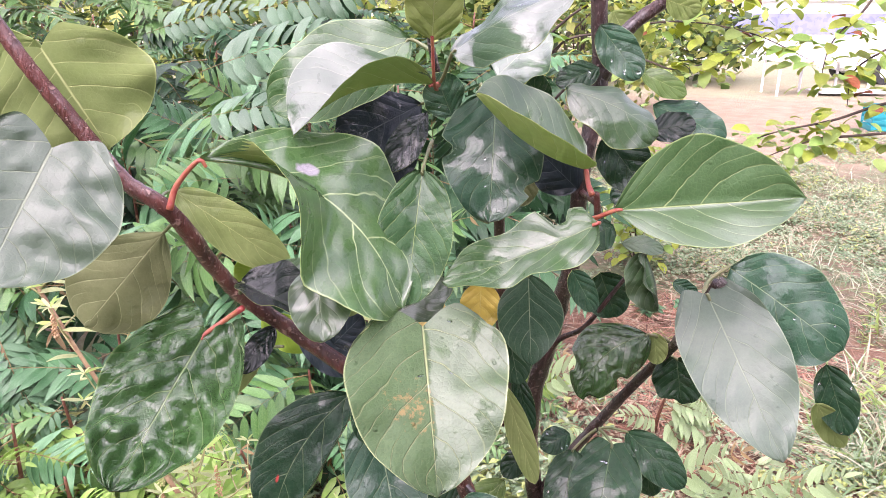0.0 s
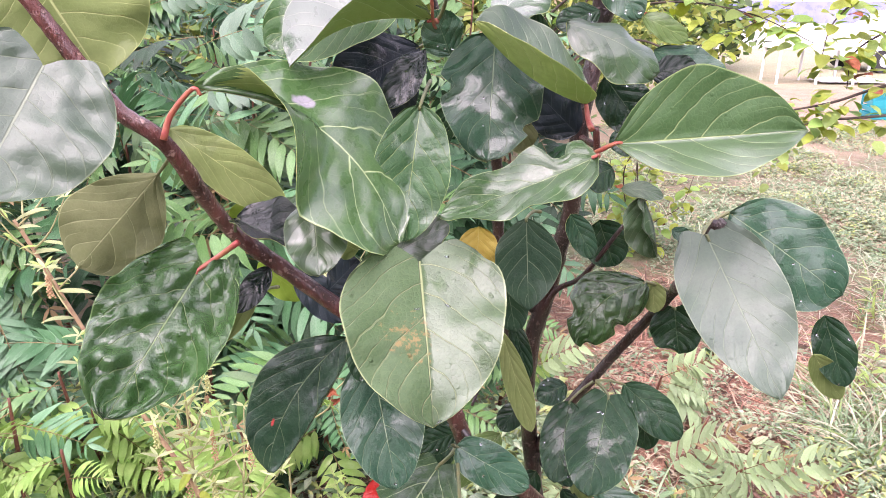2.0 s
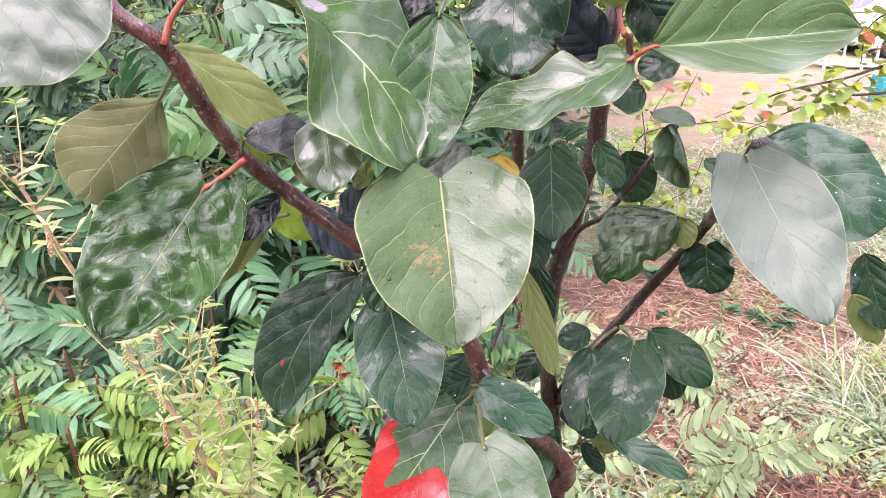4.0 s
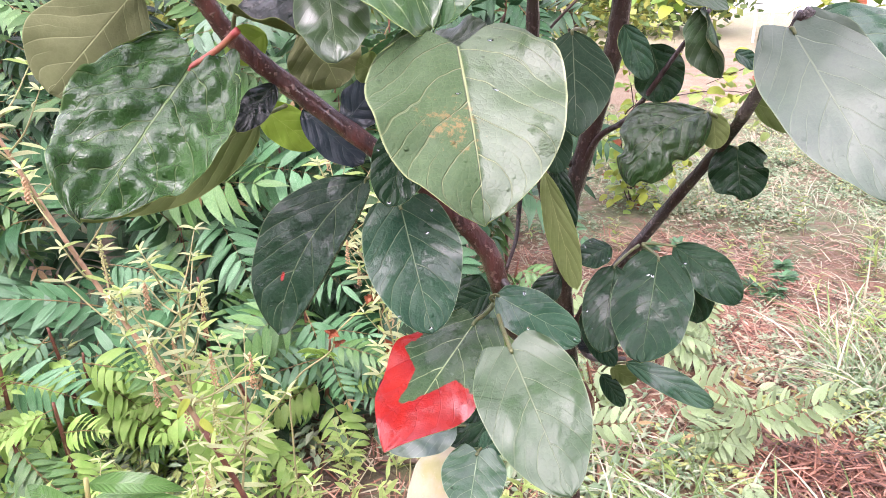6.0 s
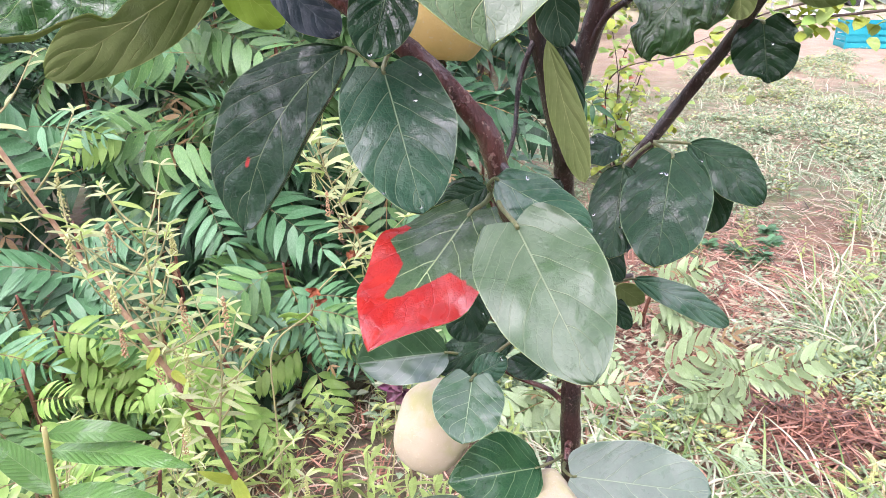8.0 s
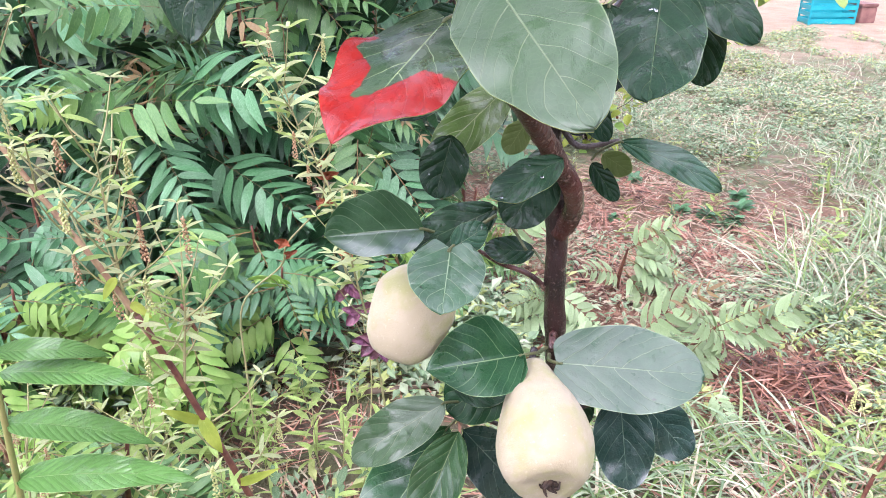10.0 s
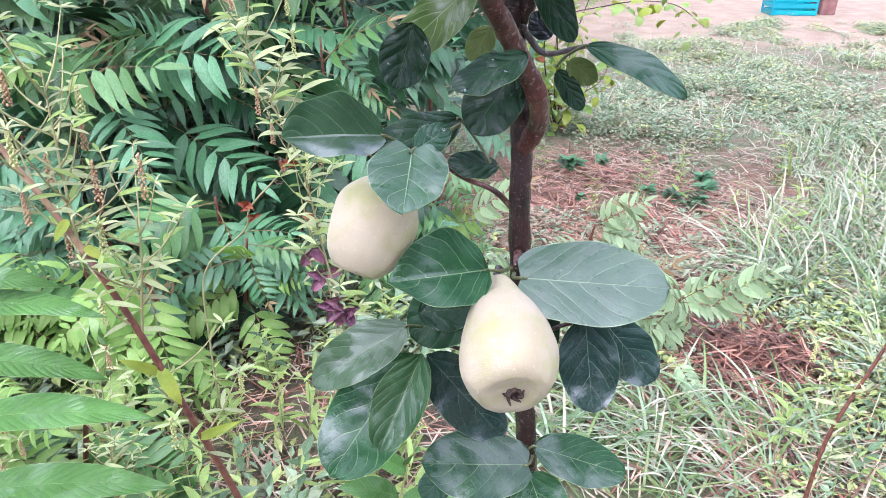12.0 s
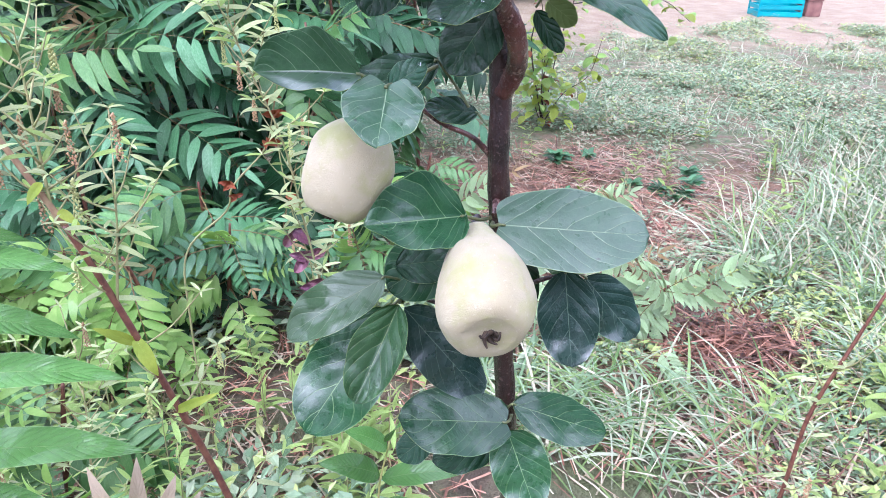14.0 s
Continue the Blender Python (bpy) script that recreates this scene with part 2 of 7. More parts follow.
VEIN = (0.36, 0.46, 0.22)
TOPS = {
    "dark": leaf_material("leaf_dark_wet", (0.009, 0.035, 0.016), (0.018, 0.058, 0.024), (0.13, 0.19, 0.10), 0.30, 0.22, relief=0.7, film=44.0, gloss=0.45, flat=0.8, grain=60.0),
    "mid": leaf_material("leaf_green_damp", (0.029, 0.084, 0.023), (0.052, 0.126, 0.042), VEIN, 0.34, 0.52, relief=0.6, thin=0.2, gloss=0.75, flat=0.45, film=14.0, coat=(0.4, 0.26, 1.5)),
    "petalled": leaf_material("leaf_green_damp_petal", (0.034, 0.092, 0.023), (0.058, 0.134, 0.042), VEIN, 0.32, 0.68, relief=0.5, thin=0.2, film=9.0, spot=(0.36, 0.36, 0.08, (0.36, 0.32, 0.39)), gloss=0.6, flat=0.2, coat=(0.75, 0.25, 1.75)),
    "pale": leaf_material("leaf_pale_damp", (0.041, 0.096, 0.035), (0.067, 0.130, 0.058), (0.25, 0.32, 0.17), 0.44, 0.58, relief=0.6, sheen=0.1, film=20.0, thin=0.22, gloss=0.65, flat=0.5, coat=(0.3, 0.36, 1.55)),
    "silver": leaf_material("leaf_silver_wet", (0.036, 0.086, 0.031), (0.064, 0.124, 0.053), (0.26, 0.33, 0.18), 0.38, 0.62, relief=0.7, film=15.0, thin=0.35, gloss=0.8, flat=0.5, coat=(0.75, 0.32, 1.75)),
    "gleam": leaf_material("leaf_gleaming_wet", (0.036, 0.092, 0.038), (0.064, 0.132, 0.060), (0.26, 0.33, 0.20), 0.34, 0.66, relief=0.6, film=12.0, thin=0.25, gloss=0.9, flat=0.35, coat=(1.0, 0.27, 2.0)),
    "frost": leaf_material("leaf_silver_filmed", (0.058, 0.112, 0.062), (0.092, 0.150, 0.090), (0.30, 0.37, 0.23), 0.46, 1.4, relief=0.6, film=18.0, thin=0.2, gloss=0.7, flat=0.7, coat=(0.4, 0.42, 1.6)),
    "silvered": leaf_material("leaf_green_half_silvered", (0.030, 0.085, 0.034), (0.054, 0.122, 0.053), (0.24, 0.33, 0.19), 0.34, 0.42, relief=0.5, film=9.0, thin=0.2, gloss=0.85, flat=0.4, coat=(1.0, 0.30, 2.0), half=-0.28),
    "blue": leaf_material("leaf_blue_green_damp", (0.016, 0.062, 0.032), (0.036, 0.100, 0.052), (0.24, 0.33, 0.19), 0.34, 0.36, relief=0.7, film=22.0, gloss=0.6, flat=0.6, coat=(0.35, 0.24, 1.5)),
    "jade": leaf_material("leaf_deep_green_damp", (0.010, 0.054, 0.020), (0.027, 0.092, 0.034), (0.24, 0.36, 0.17), 0.32, 0.42, relief=0.55, film=9.0, thin=0.15, gloss=0.6, flat=0.45, coat=(0.45, 0.26, 1.55)),
    "tide": leaf_material("leaf_green_under_pale_film", (0.024, 0.082, 0.036), (0.046, 0.118, 0.056), (0.28, 0.38, 0.22), 0.34, 0.92, relief=0.5, film=6.0, thin=0.2, gloss=0.7, flat=0.4, coat=(0.45, 0.34, 1.6), spot=(0.66, 0.84, 0.05, (0.012, 0.012, 0.010))),
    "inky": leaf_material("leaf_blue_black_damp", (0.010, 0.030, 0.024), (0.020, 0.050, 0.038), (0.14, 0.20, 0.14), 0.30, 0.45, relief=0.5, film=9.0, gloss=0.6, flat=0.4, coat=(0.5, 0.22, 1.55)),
    "chalk": leaf_material("leaf_grey_green_filmed", (0.050, 0.092, 0.057), (0.078, 0.122, 0.076), (0.20, 0.26, 0.16), 0.48, 2.0, relief=0.55, sheen=0.08, film=14.0, thin=0.15, gloss=0.7, flat=0.6, coat=(0.3, 0.42, 1.55)),
    "lush": leaf_material("leaf_lush_green", (0.030, 0.090, 0.031), (0.052, 0.128, 0.050), (0.30, 0.40, 0.16), 0.36, 0.3, relief=0.7, thin=0.2, gloss=0.6, flat=0.6, film=24.0, coat=(0.3, 0.22, 1.5)),
    "satin": leaf_material("leaf_green_half_filmed", (0.042, 0.102, 0.031), (0.068, 0.138, 0.053), (0.34, 0.43, 0.18), 0.42, 0.42, relief=0.6, thin=0.25, gloss=0.85, flat=0.45, film=7.0, coat=(1.0, 0.32, 1.75), half=0.2),
    "lime": leaf_material("leaf_lime_damp", (0.085, 0.155, 0.035), (0.13, 0.215, 0.058), (0.36, 0.43, 0.17), 0.42, 0.5),
    # near-black base colour; the wet gloss comes from the film patches
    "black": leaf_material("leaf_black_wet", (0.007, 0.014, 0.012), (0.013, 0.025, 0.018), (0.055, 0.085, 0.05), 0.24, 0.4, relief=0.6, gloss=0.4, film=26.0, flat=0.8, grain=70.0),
    # navy: the crown's shade is put into this blue-black leaf colour
    "navy": leaf_material("leaf_navy_shaded_wet", (0.013, 0.020, 0.028), (0.021, 0.035, 0.042), (0.06, 0.08, 0.08), 0.36, 0.2, film=40.0, flat=0.7),
    "stain": leaf_material("leaf_pale_rusted", (0.037, 0.076, 0.026), (0.062, 0.106, 0.048), (0.27, 0.31, 0.15), 0.46, 0.55, relief=0.95, quilting=0.5, sheen=0.1, spot=(0.52, 0.60, 0.26, (0.25, 0.15, 0.06)), film=16.0, gloss=0.75, flat=0.5, coat=(0.35, 0.38, 1.55), half=-0.12),
    "spotted": leaf_material("leaf_dark_red_spot", (0.010, 0.034, 0.018), (0.020, 0.056, 0.028), (0.16, 0.22, 0.12), 0.26, 0.22, relief=0.6, gloss=0.45, flat=0.6, film=30.0, spot=(0.70, 0.60, 0.05, (0.50, 0.035, 0.035))),
    "quilt": leaf_material("leaf_crinkled_wet", (0.017, 0.056, 0.014), (0.035, 0.092, 0.024), (0.15, 0.23, 0.09), 0.15, 0.6, 4.6, 0.26, 0.9, 0.95, quilting=0.5, film=30.0, flat=0.9, grain=70.0, gloss=0.6),
    "matt": leaf_material("leaf_dark_matt", (0.012, 0.040, 0.018), (0.023, 0.060, 0.028), (0.15, 0.20, 0.12), 0.55, 0.0, relief=0.4, flat=0.8, gloss=0.3),
    "yellow": leaf_material("leaf_golden", (0.40, 0.29, 0.045), (0.50, 0.38, 0.08), (0.5, 0.42, 0.15), 0.4, 0.3),
    "red": leaf_material("leaf_half_red_wet", (0.034, 0.078, 0.034), (0.060, 0.115, 0.048), VEIN, 0.28, 0.38, relief=0.5, gloss=0.6, film=16.0, coat=(0.45, 0.2, 1.5), turned=1),
}
UNDER = {
    "olive": leaf_material("leaf_underside_olive", (0.225, 0.295, 0.095), (0.305, 0.370, 0.140), (0.62, 0.66, 0.30), 0.72, 0.0, relief=0.6, veining=1.0, thin=0.5),
    # sunlit: light shining through the folded blade is put into a brighter colour
    "sunlit": leaf_material("leaf_underside_backlit", (0.35, 0.45, 0.13), (0.47, 0.56, 0.21), (0.74, 0.78, 0.45), 0.7, 0.0, relief=0.8, veining=1.0, thin=0.5),
    "brown": leaf_material("leaf_underside_brown", (0.17, 0.195, 0.085), (0.25, 0.265, 0.130), (0.46, 0.48, 0.26), 0.75, 0.0, relief=0.6, veining=1.0, thin=0.4),
    "bright": leaf_material("leaf_underside_bright", (0.19, 0.30, 0.030), (0.27, 0.40, 0.055), (0.42, 0.50, 0.12), 0.7, 0.0, relief=0.4, thin=0.45),
    "cream": leaf_material("leaf_underside_cream", (0.40, 0.40, 0.24), (0.52, 0.50, 0.32), (0.55, 0.52, 0.30), 0.7, 0.0, relief=0.4, thin=0.2),
}
FROND = {
    # deep holds the thicket's shade in its colour; its wide vary imitates depth
    "deep": leaf_material("leaflet_shaded_green", (0.009, 0.050, 0.016), (0.026, 0.092, 0.032), (0.10, 0.20, 0.10), 0.48, 2.0, 9.0, 0.16, 0.4, thin=0.08, vary=(0.5, 1.35), gloss=0.28, flat=0.8, coat=(0.1, 0.36, 1.5)),
    # mid is the lit copy, brightened for fronds at the thicket's front
    "mid": leaf_material("leaflet_lit_green", (0.042, 0.155, 0.052), (0.090, 0.230, 0.096), (0.20, 0.34, 0.19), 0.46, 2.0, 9.0, 0.16, 0.4, thin=0.10, gloss=0.5, flat=0.8, coat=(0.22, 0.36, 1.5)),
    "fresh": leaf_material("leaflet_fresh_green", (0.052, 0.155, 0.032), (0.105, 0.230, 0.060), (0.22, 0.34, 0.12), 0.45, 2.0, 9.0, 0.16, 0.4, thin=0.15, gloss=0.5, flat=0.8, coat=(0.2, 0.36, 1.5)),
    "young": leaf_material("leaflet_yellow_green", (0.20, 0.37, 0.08), (0.34, 0.48, 0.15), (0.38, 0.46, 0.18), 0.5, 0.1, 9.0, 0.16, 0.3, thin=0.4),
    "seedling": leaf_material("leaflet_pale_seedling", (0.27, 0.39, 0.19), (0.40, 0.50, 0.30), (0.42, 0.48, 0.30), 0.5, 0.2, 9.0, 0.16, 0.3, thin=0.4),
    # haze: the sky's pale sheen on wet leaflets is put into the base colour
    "haze": leaf_material("leaflet_sky_sheen_damp", (0.060, 0.145, 0.070), (0.115, 0.215, 0.120), (0.22, 0.32, 0.20), 0.44, 2.0, 9.0, 0.16, 0.4, thin=0.15, gloss=0.6, flat=0.8, coat=(0.25, 0.36, 1.5)),
    "rust": leaf_material("leaflet_rusty_tip", (0.24, 0.17, 0.08), (0.36, 0.26, 0.13), (0.40, 0.28, 0.16), 0.5, 0.1, 9.0, 0.16, 0.3, thin=0.3),
}
LANCE = leaf_material("leaf_lance_green", (0.072, 0.190, 0.034), (0.112, 0.260, 0.062), (0.40, 0.50, 0.24), 0.42, 0.3, 16.0, 0.10, 0.8, veining=0.6, thin=0.3, quilting=0.5)
PINK = leaf_material("leaf_pink_shoot", (0.36, 0.30, 0.20), (0.48, 0.38, 0.30), (0.50, 0.45, 0.32), 0.5, 0.1, 10.0, 0.12, 0.4, thin=0.3)
HERB = leaf_material("herb_leaf_green", (0.27, 0.41, 0.11), (0.43, 0.55, 0.21), (0.48, 0.55, 0.30), 0.5, 0.1, 6.0, 0.2, 0.4, thin=0.5)
HERB_GREY = leaf_material("herb_leaf_grey_green", (0.085, 0.155, 0.070), (0.15, 0.235, 0.115), (0.30, 0.36, 0.2), 0.55, 0.1, 6.0, 0.2, 0.4, thin=0.2)
YELLOW = leaf_material("leaf_yellow_green", (0.25, 0.33, 0.05), (0.42, 0.47, 0.09), (0.42, 0.45, 0.12), 0.45, 0.2, 6.0, 0.2, 0.3, thin=0.4)
RUSTY = leaf_material("leaf_rust_red", (0.20, 0.045, 0.025), (0.36, 0.13, 0.06), (0.4, 0.2, 0.08), 0.55, 0.1, 6.0, 0.2, 0.3, thin=0.2)
PURPLE = leaf_material("leaf_withered_purple", (0.15, 0.05, 0.11), (0.33, 0.15, 0.19), (0.38, 0.24, 0.16), 0.5, 0.3, 5.0, 0.2, 0.8)


def bark_material(name, dark, light, spots, wet=0.5):
    n = Nodes(name)
    streak = n.t.nodes.new("ShaderNodeMapping")
    streak.inputs["Scale"].default_value = (1.0, 1.0, 0.3)
    n.t.links.new(n.obj(), streak.inputs[0])
    col = n.mix(n.ramp(n.noise(60.0, 5.0, 0.65, streak.outputs[0]), 0.35, 0.65, 0, 1), dark, light)
    col = n.mix(n.ramp(n.noise(26.0, 4.0, 0.6), 0.52, 0.68, 0, 0.75), col, [c * 0.35 for c in dark])
    specks = n.math("MAXIMUM", n.ramp(n.noise(330.0, 2.0), 0.62, 0.67, 0, 0.85), n.ramp(n.noise(150.0, 2.0), 0.64, 0.68, 0, 0.8))
    col = n.mix(specks, col, spots)
    n.bump(n.math("ADD", n.math("MULTIPLY", n.noise(120.0, 5.0, 0.7, streak.outputs[0]), 1.4), n.math("MULTIPLY", specks, 0.7)), 1.0, 0.004)
    n.put(n.p.inputs["Coat Weight"], n.ramp(n.noise(34.0, 3.0), 0.42, 0.55, 0, wet))
    n.p.inputs["Coat Roughness"].default_value = 0.12
    return n.done(col, 0.42)


BARK_RED = bark_material("bark_red_brown_wet", (0.036, 0.009, 0.008), (0.148, 0.045, 0.035), (0.32, 0.19, 0.155), 0.9)
BARK_DARK = bark_material("bark_dark_wet", (0.012, 0.006, 0.006), (0.052, 0.020, 0.017), (0.14, 0.085, 0.075), 0.9)
BARK_GREY = bark_material("bark_young_grey", (0.085, 0.065, 0.065), (0.17, 0.135, 0.125), (0.25, 0.21, 0.19), 0.2)


def plain(name, a, b, rough, scale=40.0, bump=0.3, distance=0.002, fine=4.0, **more):
    n = Nodes(name)
    col = n.mix(n.ramp(n.noise(scale, fine), 0.35, 0.65, 0, 1), a, b)
    n.bump(n.noise(scale * 4, 4.0), bump, distance)
    return n.done(shifted(n, col, 0.85, 1.15), n.ramp(n.noise(scale * 2, 3.0), 0.3, 0.7, max(0.03, rough - 0.08), rough + 0.08), **more)


STALK_RED = plain("stalk_red", (0.30, 0.045, 0.045), (0.36, 0.14, 0.07), 0.4, 120)
STALK_GREEN = plain("stalk_green", (0.10, 0.135, 0.055), (0.16, 0.155, 0.065), 0.45, 120)
RACHIS = plain("rachis_red_green", (0.17, 0.085, 0.035), (0.20, 0.17, 0.055), 0.5, 60)
RACHIS_PALE = plain("rachis_pale_green", (0.26, 0.30, 0.09), (0.32, 0.27, 0.10), 0.5, 60)
WEED_TAN = plain("weed_stem_tan", (0.30, 0.17, 0.11), (0.40, 0.28, 0.16), 0.55, 90)
BUD_PALE = leaf_material("weed_leaf_pale", (0.42, 0.50, 0.23), (0.58, 0.64, 0.38), (0.6, 0.58, 0.3), 0.55, 0.05, 5.0, 0.2, 0.4, thin=0.5)
WEED_STEM = plain("weed_stem_red_brown", (0.11, 0.035, 0.028), (0.20, 0.085, 0.05), 0.5, 90)
WEED_PALE = plain("weed_stem_straw", (0.36, 0.30, 0.15), (0.30, 0.33, 0.14), 0.6, 90)
SEED = plain("seed_cluster_brown", (0.36, 0.20, 0.11), (0.52, 0.36, 0.20), 0.7, 150)
BUD = plain("bud_yellow_green", (0.42, 0.46, 0.17), (0.52, 0.50, 0.22), 0.6, 150)
CALYX = plain("calyx_brown", (0.016, 0.009, 0.006), (0.06, 0.035, 0.02), 0.7, 200)
TEAL = plain("crate_teal_plastic", (0.0, 0.22, 0.27), (0.01, 0.30, 0.34), 0.4, 3)
CRATE_RED = plain("box_faded_red", (0.16, 0.07, 0.06), (0.26, 0.13, 0.11), 0.6, 9)
WHITE = plain("white_paint", (0.72, 0.73, 0.74), (0.80, 0.80, 0.80), 0.35, 2, 0.05)
BLUE = plain("blue_lavender_paint", (0.22, 0.24, 0.50), (0.30, 0.32, 0.58), 0.3, 2, 0.05)
RUBBER = plain("tyre_rubber", (0.02, 0.02, 0.02), (0.035, 0.035, 0.035), 0.7, 20)
WOOD = plain("weathered_wood", (0.16, 0.11, 0.08), (0.27, 0.20, 0.15), 0.8, 9)
TRUNK_FAR = plain("far_bark", (0.05, 0.035, 0.03), (0.11, 0.08, 0.06), 0.8, 9)


def fruit_material(name, a, b, c):
    n = Nodes(name)
    col = n.mix(n.ramp(n.noise(16.0, 3.0), 0.35, 0.65, 0, 1), a, b)
    col = n.mix(n.ramp(n.noise(26.0, 4.0, 0.65), 0.46, 0.66, 0, 0.9), col, c)
    col = n.mix(n.ramp(n.noise(330.0, 2.0), 0.63, 0.7, 0, 0.35), col, (0.55, 0.50, 0.36))
    col = n.mix(n.ramp(n.noise(70.0, 5.0, 0.7), 0.66, 0.72, 0, 0.3), col, (0.42, 0.27, 0.12))
    n.bump(n.math("ADD", n.noise(60.0, 3.0), n.math("ADD", n.math("MULTIPLY", n.noise(24.0, 3.0), 2.2), n.math("MULTIPLY", n.noise(900.0, 2.0), 0.25))), 0.55, 0.003)
    n.p.inputs["Sheen Weight"].default_value, n.p.inputs["Sheen Roughness"].default_value = 0.08, 0.5
    n.p.inputs["Subsurface Weight"].default_value = 0.08
    n.p.inputs["Subsurface Radius"].default_value = (0.01, 0.008, 0.003)
    return n.done(col, n.ramp(n.noise(50.0, 3.0), 0.35, 0.65, 0.55, 0.75), Specular_IOR_Level=0.3)


FRUIT = fruit_material("quince_skin_downy", (0.39, 0.335, 0.215), (0.47, 0.41, 0.285), (0.350, 0.345, 0.150))
FRUIT_GOLD = fruit_material("quince_skin_golden", (0.55, 0.38, 0.12), (0.62, 0.46, 0.17), (0.45, 0.36, 0.12))

dn = Nodes("water_drop")
DROP = dn.done((0.9, 0.95, 0.95), 0.03, Transmission_Weight=1.0, IOR=1.33)

# ---- builders ----
def mesh_of(name, verts, faces, mats, uvs=None, slots=None, smooth=True):
    """A mesh from computed vertices and faces; uvs per vertex, slots per face."""
    me = bpy.data.meshes.new(name)
    me.from_pydata([tuple(v) for v in verts], [], [tuple(f) for f in faces])
    for m in mats if isinstance(mats, (list, tuple)) else [mats]:
        me.materials.append(m)
    if uvs is not None:
        layer = me.uv_layers.new(name="UVMap")
        idx = np.empty(len(me.loops), dtype=np.int64)
        me.loops.foreach_get("vertex_index", idx)
        layer.data.foreach_set("uv", np.asarray(uvs, dtype=np.float32)[idx].ravel())
    if slots is not None:
        me.polygons.foreach_set("material_index", np.asarray(slots, dtype=np.int32))
    if smooth:
        me.polygons.foreach_set("use_smooth", np.ones(len(me.polygons), dtype=bool))
    me.update()
    return me


def child(name, me, parent, m=None, label=""):
    """A mesh object under a thing or a part; m is its pose in the parent's own space."""
    ob = new(name, me)
    ob.parent = parent
    if m is not None:
        ob.matrix_basis = m
    return tagged(ob, label)


def part(name, bm, material, parent, label="", m=None):
    me = bpy.data.meshes.new(name)
    bm.to_mesh(me)
    bm.free()
    me.materials.append(material)
    return child(name, me, parent, m, label)


def root(name, at, label, category, group="", kind=""):
    ob = new(name)
    ob.empty_display_size = 0.05
    ob.location = at
    return tagged(ob, label, category, group, kind)


def smooth_line(points, steps=6):
    """A Catmull-Rom line through points of any number of columns."""
    p = np.asarray(points, dtype=float)
    p = np.vstack([2 * p[0] - p[1], p, 2 * p[-1] - p[-2]])
    out = []
    for i in range(1, len(p) - 2):
        for k in range(steps):
            t = k / steps
            a, b, c, d = p[i - 1], p[i], p[i + 1], p[i + 2]
            out.append(0.5 * (2 * b + (c - a) * t + (2 * a - 5 * b + 4 * c - d) * t * t + (3 * b - a - 3 * c + d) * t ** 3))
    out.append(p[-2])
    return np.array(out)


def tube(points, radii, seg=8, knobby=0.0, start=0):
    """Vertices and faces of a tapered, closed tube along a line."""
    pts = np.asarray(points, dtype=float)
    n = len(pts)
    tan = np.gradient(pts, axis=0)
    tan /= np.linalg.norm(tan, axis=1)[:, None] + 1e-12
    up = np.array([0.3, 0.9, 0.2]) if abs(tan[0] @ np.array([0.3, 0.9, 0.2])) < 0.9 else np.array([1.0, 0, 0])
    verts, faces = [], []
    for i in range(n):
        x = np.cross(up, tan[i])
        x /= np.linalg.norm(x) + 1e-12
        y = np.cross(tan[i], x)
        for k in range(seg):
            a = 2 * math.pi * k / seg
            r = radii[i] * (1 + knobby * noise.noise(Vector(pts[i] * 55 + np.array([math.cos(a), math.sin(a), 0]) * 1.3)))
            verts.append(pts[i] + r * (math.cos(a) * x + math.sin(a) * y))
    for i in range(n - 1):
        for k in range(seg):
            k2 = (k + 1) % seg
            faces.append((start + i * seg + k, start + i * seg + k2, start + (i + 1) * seg + k2, start + (i + 1) * seg + k))
    faces.append(tuple(start + k for k in reversed(range(seg))))
    faces.append(tuple(start + (n - 1) * seg + k for k in range(seg)))
    return verts, faces


def tube_part(name, points, r0, r1, material, parent, seg=8, steps=6, label="", knobby=0.0):
    """A stem along world points, as a part of a thing that stands unturned at its own place."""
    line = smooth_line(points, steps) - np.array(world_place(parent))
    rad = np.linspace(r0, r1, len(line))
    if knobby:
        rad = rad * (1 + 0.10 * np.sin(np.arange(len(line)) * 1.9) ** 6)
    v, f = tube(line, rad, seg, knobby)
    return child(name, mesh_of(name, v, f, material), parent, None, label)


def world_place(ob):
    at = Vector((0, 0, 0))
    while ob:
        at = at + ob.location
        ob = ob.parent
    return at


